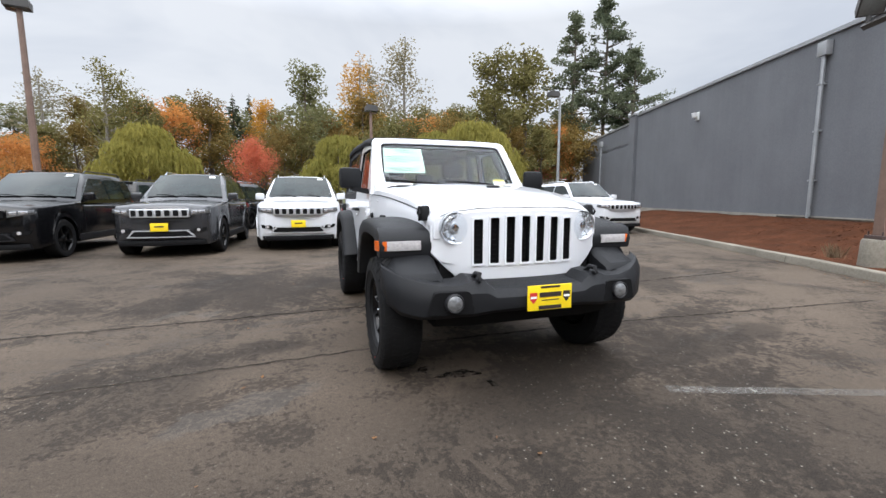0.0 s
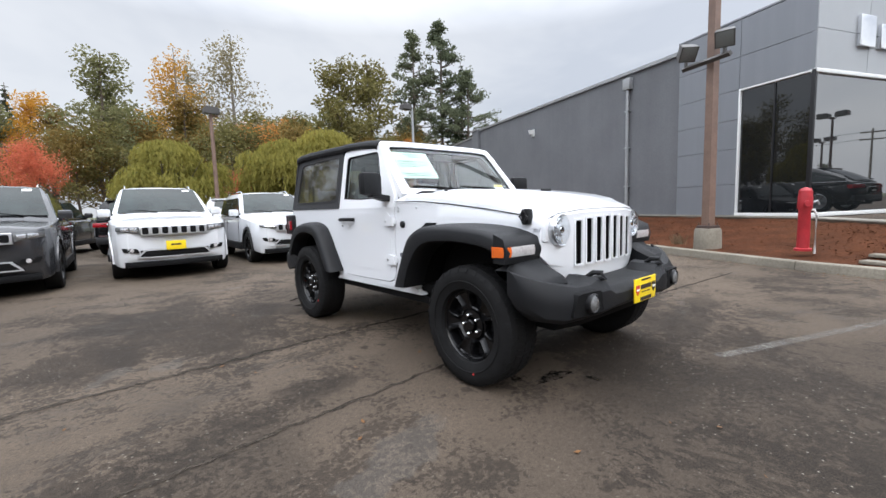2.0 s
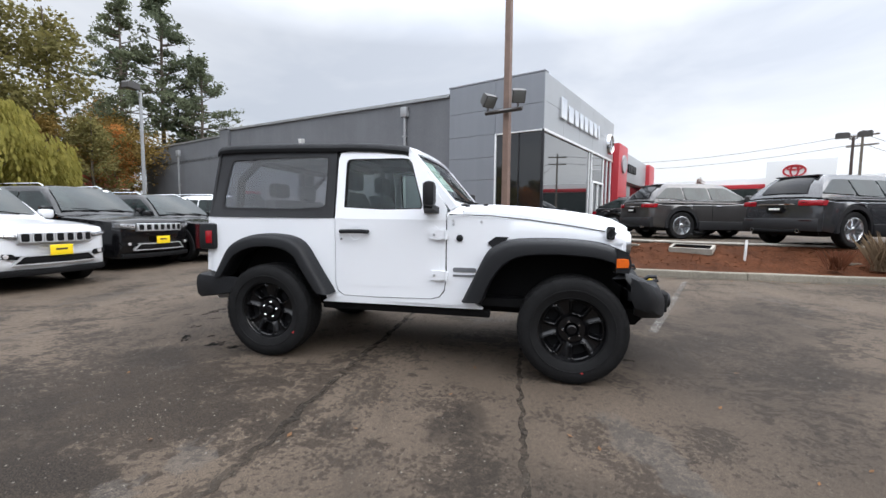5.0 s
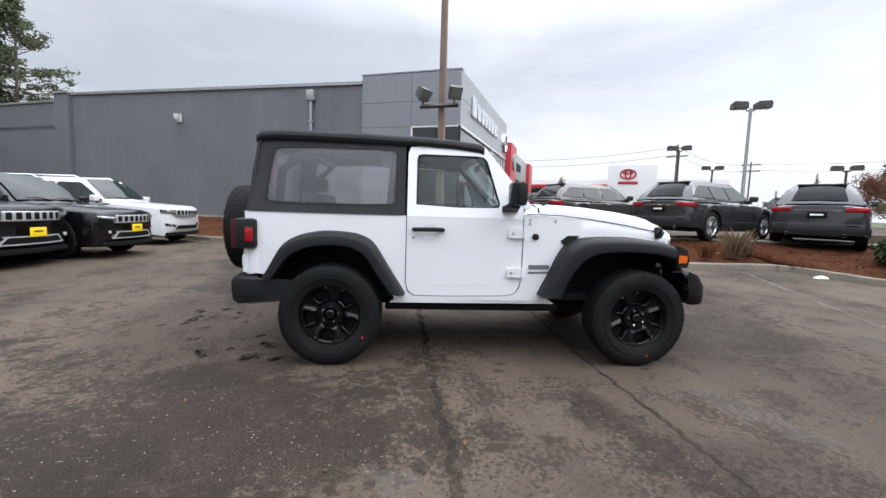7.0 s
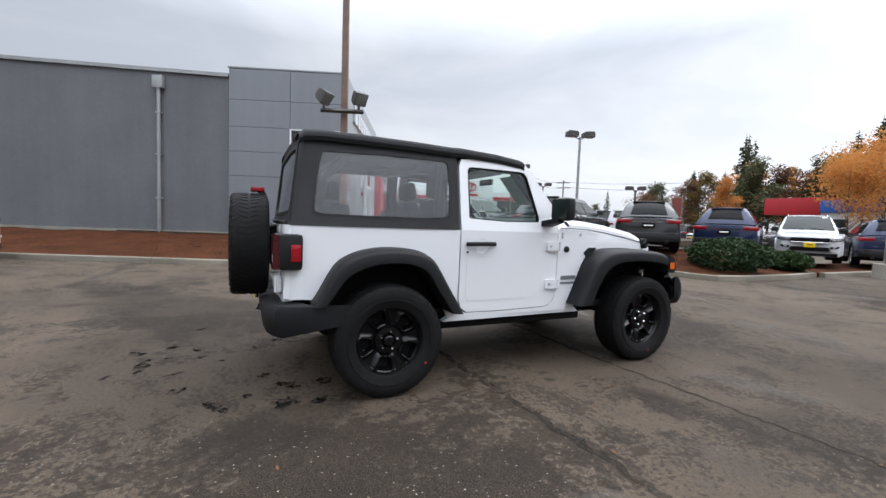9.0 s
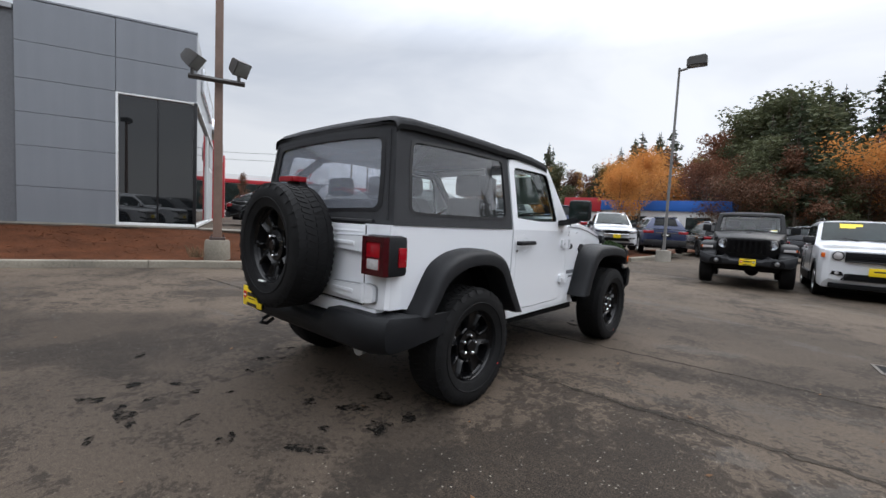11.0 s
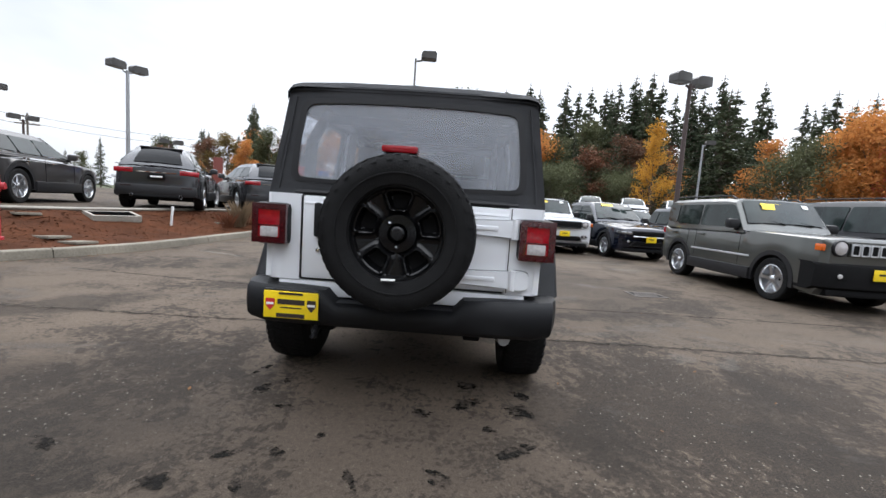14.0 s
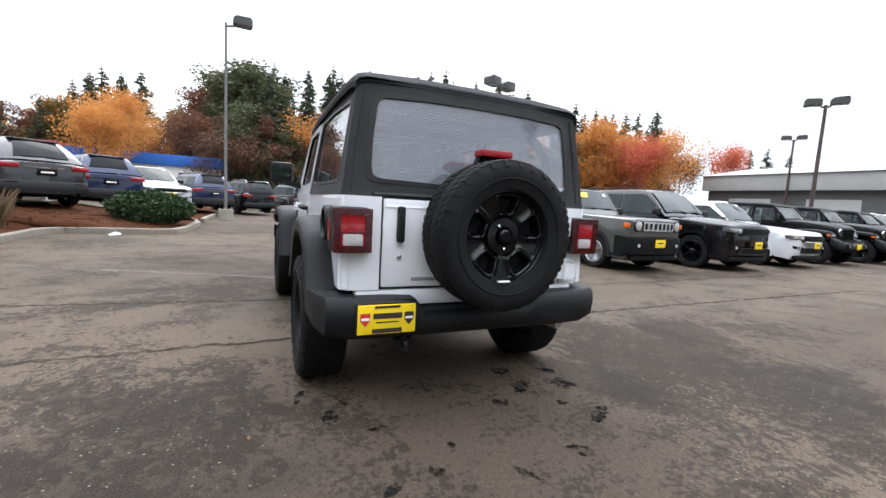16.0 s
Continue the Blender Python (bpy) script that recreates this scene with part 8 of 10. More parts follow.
def standpipe():
    h = thing("red_standpipe", "red painted fire standpipe standing in the mulch bed", "hydrant", pose(6.57, -1.9, 0.22, 0, 0, 20) @ Matrix.Diagonal((0.76, 0.76, 0.98, 1)))
    part("barrel", Geo().lathe([(0.0, 0.12), (0.05, 0.115), (0.70, 0.112), (0.74, 0.135), (0.90, 0.135), (0.98, 0.125), (1.04, 0.12), (1.08, 0.085), (1.10, 0.0)], 22, "z"), HYDRANT, h)
    part("flange", Geo().lathe([(0.0, 0.15), (0.0, 0.16), (0.04, 0.16), (0.05, 0.12)], 20, "z"), HYDRANT, h)
    part("outlet", Geo().lathe([(-0.10, 0.05), (-0.20, 0.055), (-0.22, 0.05), (-0.22, 0.0)], 12, "x", (0, 0, 0.82)), HYDRANT, h)
    part("lever", Geo().tube([(-0.05, -0.13, 0.84), (-0.02, -0.20, 0.86), (0.06, -0.26, 0.80)], 0.018, 6), GALV, h)
    part("guard_pipe", Geo().tube([(0.05, -0.22, -0.05), (0.05, -0.22, 0.62), (0.05, -0.18, 0.70), (0.05, -0.10, 0.72)], 0.024, 8), WHITEFRAME, h, "thin white pipe")


standpipe()


def bed_things():
    vault = thing("concrete_vault", "open concrete utility vault set in the mulch", "concrete box", pose(7.06, -4.75, 0.375, 0, 0, -28.9) @ pose(0, 0, 0, 0, -9, 0))
    part("vault_wall", Geo().rim([(-0.25, -0.45), (0.25, -0.45), (0.25, 0.45), (-0.25, 0.45)], [(-0.20, -0.39), (0.20, -0.39), (0.20, 0.39), (-0.20, 0.39)], lambda u, v, d: (u, v, d), -0.12, 0.165), CONCRETE, vault)
    # shade inside the open box, painted as a black lining and floor
    part("vault_liner", Geo().rim([(-0.201, -0.391), (0.201, -0.391), (0.201, 0.391), (-0.201, 0.391)], [(-0.19, -0.38), (0.19, -0.38), (0.19, 0.38), (-0.19, 0.38)], lambda u, v, d: (u, v, d), -0.06, 0.155), DARK, vault, "dark damp inside of the box")
    part("vault_floor", Geo().box(-0.20, 0.20, -0.39, 0.39, -0.08, -0.04), DARK, vault)
    post = thing("marker_post", "thin white marker post in the mulch", "post", pose(6.32, -5.55, 0.26, 0, -5, 0))
    part("post", Geo().rbox(-0.021, 0.021, -0.021, 0.021, 0.0, 0.48, 0.008), WHITEFRAME, post)
    for x, y, a, z in ((6.12, -2.84, -10, 0.105), (6.66, -2.92, -12, 0.155), (7.78, -3.58, -30, 0.475), (6.3, -7.4, 10, 0.26)):
        s = thing("flat_slab", "flat grey concrete slab lying in the mulch", "slab", pose(x, y, z, 2, 3, a), "flat slabs")
        part("slab", Geo().rbox(-0.20, 0.20, -0.19, 0.19, 0.0, 0.05, 0.012), KERBMAT, s)
    rnd = random.Random(23)
    green = foliage_mat("hedge_leaves", (0.016, 0.034, 0.012), (0.036, 0.064, 0.022), 0.15)
    straw = foliage_mat("dry_grass_blades", (0.12, 0.080, 0.048), (0.22, 0.16, 0.10), 0.2)
    rusty = foliage_mat("dead_fern", (0.10, 0.035, 0.018), (0.16, 0.06, 0.03), 0.15)
    for x, y, w, h in ((3.55, -10.6, 1.15, 0.95), (3.3, -13.2, 0.7, 0.6), (4.6, -14.0, 0.6, 0.55)):
        b = thing("clipped_shrub", "dense rounded green clipped shrub in the bed", "shrub", pose(x, y, 0.12), "clipped shrubs")
        part("stem", Geo().tube([(0, 0, -0.1), (0.02, 0, h * 0.5)], 0.04, 6), BARK, b)
        cs = []
        for _ in range(4200):
            p = Vector((rnd.gauss(0, 1), rnd.gauss(0, 1), rnd.gauss(0, 1))).normalized()
            p *= rnd.uniform(0.72, 1.0) * (1 + 0.10 * noise.noise(p * 2.3))
            cs.append(Vector((p.x * w * 0.95, p.y * w, h * 0.5 + p.z * h * 0.52)))
        v, f = leaf_faces(cs, rnd, 0.055)
        part("crown", mesh_of("crown", v, f, 0), green, b)
    for x, y, n, h, m_, word in ((5.75, -7.7, 120, 0.75, straw, "dry straw-coloured"), (5.9, -8.1, 90, 0.6, straw, "dry straw-coloured"), (5.7, -6.9, 160, 0.42, rusty, "rust-brown withered"), (7.0, 0.2, 60, 0.25, straw, "dry straw-coloured")):
        tft = thing("grass_tuft", word + " grass tuft in the mulch bed", "grass", pose(x, y, 0.2), "grass tufts")
        vs, fs = [], []
        for _ in range(n):
            an, le = rnd.uniform(0, 6.28), h * rnd.uniform(0.5, 1.1)
            o = rnd.uniform(0.2, 0.6) * le
            bx, by = rnd.gauss(0, 0.06), rnd.gauss(0, 0.06)
            dx, dy = math.cos(an), math.sin(an)
            k = len(vs)
            vs += [(bx - dy * 0.008, by + dx * 0.008, 0), (bx + dy * 0.008, by - dx * 0.008, 0), (bx + dx * o * 0.5, by + dy * o * 0.5, le * 0.65), (bx + dx * o, by + dy * o, le)]
            fs += [(k, k + 1, k + 2), (k, k + 2, k + 3)]
        part("foliage", mesh_of("foliage", vs, fs, 0), m_, tft)
    # fallen leaves blown over the asphalt and along the kerb
    vs, fs = [], []
    spots = [(-1.9, 0.1), (-2.3, -1.7), (-1.2, -2.4), (-1.9, 1.9), (-0.2, -3.0), (-2.9, 2.4), (1.3, 2.6), (-3.2, 0.3)]
    for k in range(420):
        if k < 46:
            c = spots[k % 8]
            x, y = c[0] + rnd.gauss(0, 1.1), c[1] + rnd.gauss(0, 1.1)
        else:
            i = rnd.randrange(2, 12)
            t = rnd.random()
            x = KERB[i][0] + (KERB[i + 1][0] - KERB[i][0]) * t - abs(rnd.gauss(0, 0.22)) - 0.02
            y = KERB[i][1] + (KERB[i + 1][1] - KERB[i][1]) * t + rnd.gauss(0, 0.05)
        s, an = rnd.uniform(0.008, 0.022), rnd.uniform(0, 6.28)
        dx, dy = math.cos(an) * s, math.sin(an) * s
        q = len(vs)
        vs += [(x - dx, y - dy, 0.006), (x + dy * 0.6, y - dx * 0.6, 0.008), (x + dx, y + dy, 0.016), (x - dy * 0.6, y + dx * 0.6, 0.010)]
        fs.append((q, q + 1, q + 2, q + 3))
    me = mesh_of("fallen_leaves", vs, fs, 0)
    me.materials.append(foliage_mat("fallen_leaf", (0.085, 0.045, 0.022), (0.17, 0.085, 0.035), 0.1))
    tagged(new("fallen_leaves", me), "scattered brown fallen leaves on the asphalt", "leaves", "", "stuff")
    litter = thing("paper_scrap", "crumpled white paper scrap on the asphalt", "litter", pose(3.9, -8.15, 0.0, 0, 0, 30))
    part("scrap", Geo().loft([[Vector((-0.12, -0.05, 0.0)), Vector((-0.10, 0.06, 0.02)), Vector((-0.11, 0.0, 0.05))], [Vector((0.0, -0.07, 0.0)), Vector((0.02, 0.05, 0.01)), Vector((0.0, 0.0, 0.08))], [Vector((0.12, -0.04, 0.0)), Vector((0.13, 0.04, 0.01)), Vector((0.12, 0.0, 0.03))]]), PAPERWHITE, litter)


# ---- beyond the lot ----
def far_buildings():
    rot = math.degrees(math.atan2(-46.2 + 39.2, 70.9 - 75.3))
    m = pose(75.3, -39.2, 0, 0, 0, rot)
    t = thing("white_dealership", "far white dealership with a red oval emblem", "building", m)
    part("tower", Geo().rbox(0, 8.6, 0, 12, 0, 10.6, 0.05), WHITEFRAME, t)
    part("wing", Geo().rbox(-22, 0, 0.6, 14, 0, 8.0, 0.05), WHITEFRAME, t)
    part("wing_glass", Geo().box(-20, -1, 0.45, 0.6, 1.0, 6.2), CARGLASS, t)
    part("red_band", Geo().rbox(-22, 0, 0.30, 0.6, 6.3, 7.0, 0.02), REDPANEL, t)
    part("wing", Geo().rbox(8.6, 20, 0.6, 14, 0, 8.0, 0.05), WHITEFRAME, t)
    part("red_band", Geo().rbox(8.6, 20, 0.30, 0.6, 6.3, 7.0, 0.02), REDPANEL, t)
    part("wing_glass", Geo().box(9.5, 19, 0.45, 0.6, 1.0, 6.2), CARGLASS, t)
    em = thing("oval_emblem", "red oval emblem on the white tower", "sign", m)
    for a, b, cx, cz in ((1.5, 1.0, 3.6, 8.9), (0.62, 0.95, 3.6, 8.9), (1.05, 0.42, 3.6, 9.35)):
        ring = [(cx + a * math.cos(k * math.pi / 12), cz + b * math.sin(k * math.pi / 12)) for k in range(24)]
        inn = [(cx + (a - 0.26) * math.cos(k * math.pi / 12), cz + (b - 0.26) * math.sin(k * math.pi / 12)) for k in range(24)]
        part("emblem_ring", Geo().rim(ring, inn, lambda u, v, d: (u, d, v), -0.15, -0.02), REDPANEL, em)
    part("emblem_bar", Geo().rbox(1.9, 5.4, -0.12, -0.02, 7.05, 7.55, 0.02), REDPANEL, em)
    s = thing("blue_fascia_shop", "low white shop with a blue and red fascia", "building", pose(3.0, -46.0, 0))
    blue = mat("blue_fascia", (0.02, 0.13, 0.50), 0.5, grain=0.05)
    part("shop_wall", Geo().rbox(0, 15, -8, 0, 0, 3.5, 0.03), WHITEFRAME, s)
    part("blue_fascia", Geo().rbox(-0.2, 12.5, -8.2, 0.25, 3.4, 4.5, 0.03), blue, s)
    part("red_fascia", Geo().rbox(12.5, 17.0, -8.2, 0.25, 3.2, 4.8, 0.03), REDPANEL, s)
    for x in (1.5, 4.5, 7.5, 10.5):
        part("shop_window", Geo().rbox(x, x + 2.2, -0.02, 0.04, 0.6, 2.8, 0.01), CARGLASS, s)
    w = thing("warehouse", "long low pale grey warehouse with a shallow roof", "building", pose(-40, -22, 0))
    siding = mat("pale_siding", (0.36, 0.37, 0.36), 0.7, grain=0.05, blotch=0.08)
    # darker siding colour that paints in the shade below the eave
    shade = mat("shaded_siding", (0.10, 0.10, 0.10), 0.8, grain=0.1, blotch=0.1)
    part("wall", Geo().box(-14, 0, 0, 40, 0, 3.9), shade, w)
    part("eave", Geo().rbox(-14, 0.5, -0.4, 40.4, 3.9, 5.3, 0.05), siding, w)
    part("roof", Geo().loft([[Vector((0.7, y, 5.3)), Vector((-7, y, 6.6)), Vector((-14.5, y, 5.3))] for y in (-0.6, 40.6)]), GALV, w)
    for y in range(2, 38, 6):
        part("bay_door", Geo().rbox(-0.02, 0.06, y, y + 3.4, 0, 3.2, 0.01), siding, w)
    # street furniture: signal arm, wooden poles, wires
    sig = thing("traffic_signal", "traffic signal arm with yellow signal heads", "traffic light", pose(36, -57, 0))
    ylw = mat("signal_yellow", (0.55, 0.30, 0.02), 0.5, grain=0.05)
    part("mast", Geo().tube([(0, 0, 0), (0, 0, 7.2)], 0.16, 8), GALV, sig)
    part("signal_arm", Geo().tube([(0, 0, 6.4), (-6, -2.6, 6.7), (-13, -5.7, 6.9)], 0.09, 6), GALV, sig)
    for q in (0.35, 0.62, 0.9):
        hd = part("signal_head", Geo().rbox(-0.22, 0.22, -0.2, 0.2, -0.6, 0.5, 0.05, pose(-13 * q, -5.7 * q, 6.55, 0, 0, 20)), ylw, sig)
        for z in (-0.36, -0.03, 0.3):
            part("signal_lens", Geo().lathe([(0.0, 0.11), (0.03, 0.09), (0.035, 0.001)], 10, "y", (-13 * q + 0.05, -5.7 * q + 0.21, 6.55 + z)), DARK, hd)
    wood = mat("weathered_pole_wood", (0.14, 0.12, 0.10), 0.9, grain=0.2, blotch=0.2)
    poles = ((59.5, -55.2, 10.3), (47.8, -34.5, 10.4), (75.0, -10.0, 11.0), (20.0, -62.0, 9.5), (-30.0, -58.0, 9.0))
    for x, y, h in poles:
        up = thing("utility_pole", "weathered wooden utility pole with cross arms", "utility pole", pose(x, y, 0, 0, 0, 35), "utility poles")
        part("pole", Geo().tube([(0, 0, 0), (0, 0, h)], 0.17, 8, True, 0.11), wood, up)
        for z in (h - 0.5, h - 1.5):
            part("cross_arm", Geo().rbox(-1.3, 1.3, -0.07, 0.07, z - 0.08, z + 0.08, 0.02), wood, up)
        for q in (-1.1, -0.4, 0.4, 1.1):
            part("insulator", Geo().lathe([(0, 0.05), (0.14, 0.04), (0.16, 0.0)], 8, "z", (q, 0, h - 0.42)), WHITEFRAME, up)
    order = [poles[2], poles[1], poles[0], poles[3], poles[4]]
    wire = thing("overhead_wire", "thin black overhead wires between the poles", "wire")
    for a, b in zip(order, order[1:]):
        for dz in (0.3, 1.3):
            pts = [(a[0] + (b[0] - a[0]) * k / 10, a[1] + (b[1] - a[1]) * k / 10, a[2] - dz + (b[2] - a[2]) * k / 10 - 1.0 * 4 * (k / 10) * (1 - k / 10)) for k in range(11)]
            part("wire", Geo().tube(pts, 0.022, 4, False), DARK, wire)
    signp = thing("brown_sign", "tall brown slab sign by the street", "sign", pose(19.3, -31.1, 0, 0, 0, 20))
    part("sign_slab", Geo().rbox(-0.35, 0.35, -0.2, 0.2, 0, 4.0, 0.05), mat("sign_brown", (0.16, 0.035, 0.025), 0.6, grain=0.08), signp)


far_buildings()

# more parked cars, copied from those above
ALL = [o for o in scene.objects if o.parent is None and o.get("category") == "car"]


def another(word, x, y, deg, z=0.0):
    src = next(o for o in ALL if o["label"].startswith(word))
    c = copy_thing(src, pose(x, y, z, 0, 0, deg))
    return tagged(c, src["label"].split(" in a parked")[0].split(" far along")[0].split(" seen from")[0].split(" and ")[0].split(" with dark")[0] + " farther off")


another("white large suv with chrome grille slots", -9.7, 8.3, -18)
for x in (-15.1, -18.0, -20.9):
    far_off = another("black boxy", x, -3.7, 182)
    # too far to show their smallest parts
    for ob in [o for o in far_off.children_recursive if o.name.split(".")[0] in ("mesh_bar", "wheel_nut", "reflector_rib", "bolt", "hinge_bolt", "plate_bar", "plate_emblem", "washer_jet", "bulb", "bulb_shield", "headrest_post", "hinge_rib", "lock", "handle_cup", "axle", "differential", "brake_disc")]:
        if not ob.children:
            bpy.data.objects.remove(ob)
for w_, x, y, d in (("black large", -6.2, 15.2, 160), ("granite grey", -3.2, 15.6, 160), ("black midsize", -0.6, 14.8, 162), ("white midsize", 2.2, 14.6, 162), ("white large suv with chrome grille slots", 5.0, 15.4, 160), ("granite grey", -9.4, 15.8, 160), ("black large suv with chrome", -12.6, 9.0, -18), ("white midsize", -6.0, 26.0, 80), ("granite grey", -15.0, 24.0, 80), ("black midsize", 8.6, 16.2, 160)):
    another(w_, x, y, d)
for w_, x, y, d, z in (("blue crossover", 3.3, -20.0, 25, 0.2), ("white midsize crossover", 4.6, -17.4, 205, 0.3), ("black midsize", 1.2, -22.5, 25, 0.1), ("granite grey", -1.5, -25.5, 25, 0.0), ("white midsize crossover", -4.4, -17.8, 180, 0.0), ("black large suv with chrome", -7.4, -18.2, 180, 0.0), ("white midsize", -10.2, -18.4, 180, 0.0), ("navy compact", -9.0, -10.4, 186, 0.0), ("granite grey", -13.0, -18.6, 180, 0.0), ("white midsize", -11.8, -11.2, 186, 0.0), ("black midsize", -14.6, -11.4, 186, 0.0), ("white midsize crossover", -17.4, -11.6, 186, 0.0), ("granite grey", -20.2, -11.8, 186, 0.0)):
    another(w_, x, y, d, z)
for k in range(5):
    another(("white midsize crossover", "granite grey", "black midsize")[k % 3], 10.0 + 3.1 * k, -34.0 - 0.8 * k, 15 + 150 * (k % 2), 0.1)
for k in range(5):
    another(("granite grey", "white midsize", "black large")[k % 3], -6.0 - 3.4 * k, -40.0 + 0.3 * k, 175, 0.0)
for k in range(3):
    another(("white midsize crossover", "granite grey", "white midsize")[k % 3], 14.0 + 3.0 * k, -18.5 - 2.0 * k, 40, 0.58)
suv("sports_sedan", "black low sports sedan on the display lot", PAINT_BLACK, pose(14.1, -6.0, 0.58, 0, 0, -29), wb=3.0, front=0.95, rear=1.0, width=1.94, height=1.46, hood=0.92, nose=0.82, belt=0.94, r=0.36, ws=1.0, roof_end=1.15, tail=0.5, style="bars", lamp=(0.30, 0.08), rails=False, plate=False, rear_plate=True, spokes=7)


# ---- trees ----
def blob_points(rnd, n, shape):
    pts = []
    while len(pts) < n:
        p = Vector((rnd.uniform(-1, 1), rnd.uniform(-1, 1), rnd.uniform(-1, 1)))
        if p.length <= 1:
            pts.append(shape(p))
    return pts


def leaf_faces(centres, rnd, size, droop=0.0):
    """Small leaf clumps as pairs of bent quads in all directions."""
    vs, fs = [], []
    for c in centres:
        s = size * rnd.uniform(0.55, 1.3)
        a = Vector((rnd.gauss(0, 1), rnd.gauss(0, 1), rnd.gauss(0, 0.7))).normalized()
        b = a.cross(Vector((rnd.gauss(0, 1), rnd.gauss(0, 1), rnd.gauss(0, 1)))).normalized()
        n = a.cross(b) * (0.25 * s)
        k = len(vs)
        w = 0.55 * s
        tip = Vector((0, 0, -droop * s))
        vs += [c - a * s, c - b * w + n, c + a * s + tip, c + b * w - n]
        fs.append((k, k + 1, k + 2, k + 3))
    return vs, fs


def limb_geo(rnd, height, r0, spread, n_limbs, lo=0.25, lean=0.0):
    g = Geo()
    top = Vector((lean, rnd.uniform(-0.3, 0.3), height))
    pts = [Vector((0, 0, -0.1))]
    for k in range(1, 7):
        t = k / 6
        pts.append(top * t + Vector((rnd.uniform(-1, 1), rnd.uniform(-1, 1), 0)) * 0.012 * height)
    g.tube(pts, r0, 8, True, r0 * 0.12)
    tips = []
    for i in range(n_limbs):
        t = lo + (0.92 - lo) * (i + rnd.random()) / n_limbs
        base = top * t
        an = rnd.uniform(0, 6.28)
        ln = spread * (1.15 - t) * rnd.uniform(0.7, 1.2)
        rise = ln * rnd.uniform(0.5, 1.3)
        mid = base + Vector((math.cos(an) * ln * 0.5, math.sin(an) * ln * 0.5, rise * 0.4))
        end = base + Vector((math.cos(an) * ln, math.sin(an) * ln, rise))
        g.tube([base, mid, end], r0 * 0.32 * (1.1 - t), 5, False, r0 * 0.05)
        tips.append((base, end))
    return g, tips


def broadleaf_meshes(seed, height, spread, leaves, size, n_limbs=16, lo=0.22, clump=1.0, narrow=1.0):
    rnd = random.Random(seed)
    trunk, tips = limb_geo(rnd, height * 0.94, height * 0.016, spread, n_limbs, lo)
    cl = []
    for base, end in tips:
        for s in (0.55, 0.8, 1.0, 1.12):
            cl.append((base.lerp(end, s), (0.55 + 0.5 * s) * spread * 0.30 * clump))
    for k in range(6):
        cl.append((Vector((rnd.uniform(-0.3, 0.3), rnd.uniform(-0.3, 0.3), height * (0.72 + 0.045 * k))), spread * (0.34 - 0.04 * k) * clump))
    wsum = sum(r ** 2 for _, r in cl)
    centres = []
    for c, r in cl:
        n = int(leaves * r * r / wsum)
        for p in blob_points(rnd, n, lambda q: q):
            q = p * (p.length ** -0.3 if p.length > 0.05 else 1)
            centres.append(c + Vector((q.x * r * narrow, q.y * r * narrow, q.z * r * 0.8)))
    v, f = leaf_faces(centres, rnd, size)
    return trunk.mesh("trunk"), mesh_of("crown", v, f, 0)


def conifer_meshes(seed, height, spread, leaves, size, lo=0.12, ragged=0.25, flat=0.0):
    rnd = random.Random(seed)
    trunk = Geo().tube([(0, 0, -0.1), (0.05, 0, height * 0.5), (0, 0, height)], height * 0.013, 8, True, 0.02)
    centres = []
    tiers = int(height * 2.0)
    total = 0
    spec = []
    for i in range(tiers):
        t = lo + (1 - lo) * i / tiers
        n = rnd.randint(4, 7)
        for _ in range(n):
            an = rnd.uniform(0, 6.28)
            prof = (1 - t) ** 0.8 if not flat else min(1.0, (1 - t) * 2.2) * (0.5 + 0.5 * math.sin(t * 9 + an)) + 0.12
            ln = spread * prof * rnd.uniform(1 - ragged * 2, 1.15)
            if ln > 0.15:
                spec.append((t * height, an, ln))
                total += ln
    for z, an, ln in spec:
        end = Vector((math.cos(an) * ln, math.sin(an) * ln, -ln * 0.22 if not flat else ln * 0.15))
        trunk.tube([(0, 0, z), (end.x * 0.5, end.y * 0.5, z + end.z * 0.2), (end.x, end.y, z + end.z)], 0.05, 4, False, 0.01)
        for _ in range(int(leaves * ln / total)):
            s = rnd.random() ** 0.6
            w = 0.22 * ln * (1.1 - s) + 0.12
            centres.append(Vector((end.x * s + rnd.gauss(0, w * 0.6), end.y * s + rnd.gauss(0, w * 0.6), z + end.z * s * s - abs(rnd.gauss(0, 0.16)) + (0.1 if flat else 0))))
    v, f = leaf_faces(centres, rnd, size, 0.4)
    return trunk.mesh("trunk"), mesh_of("crown", v, f, 0)


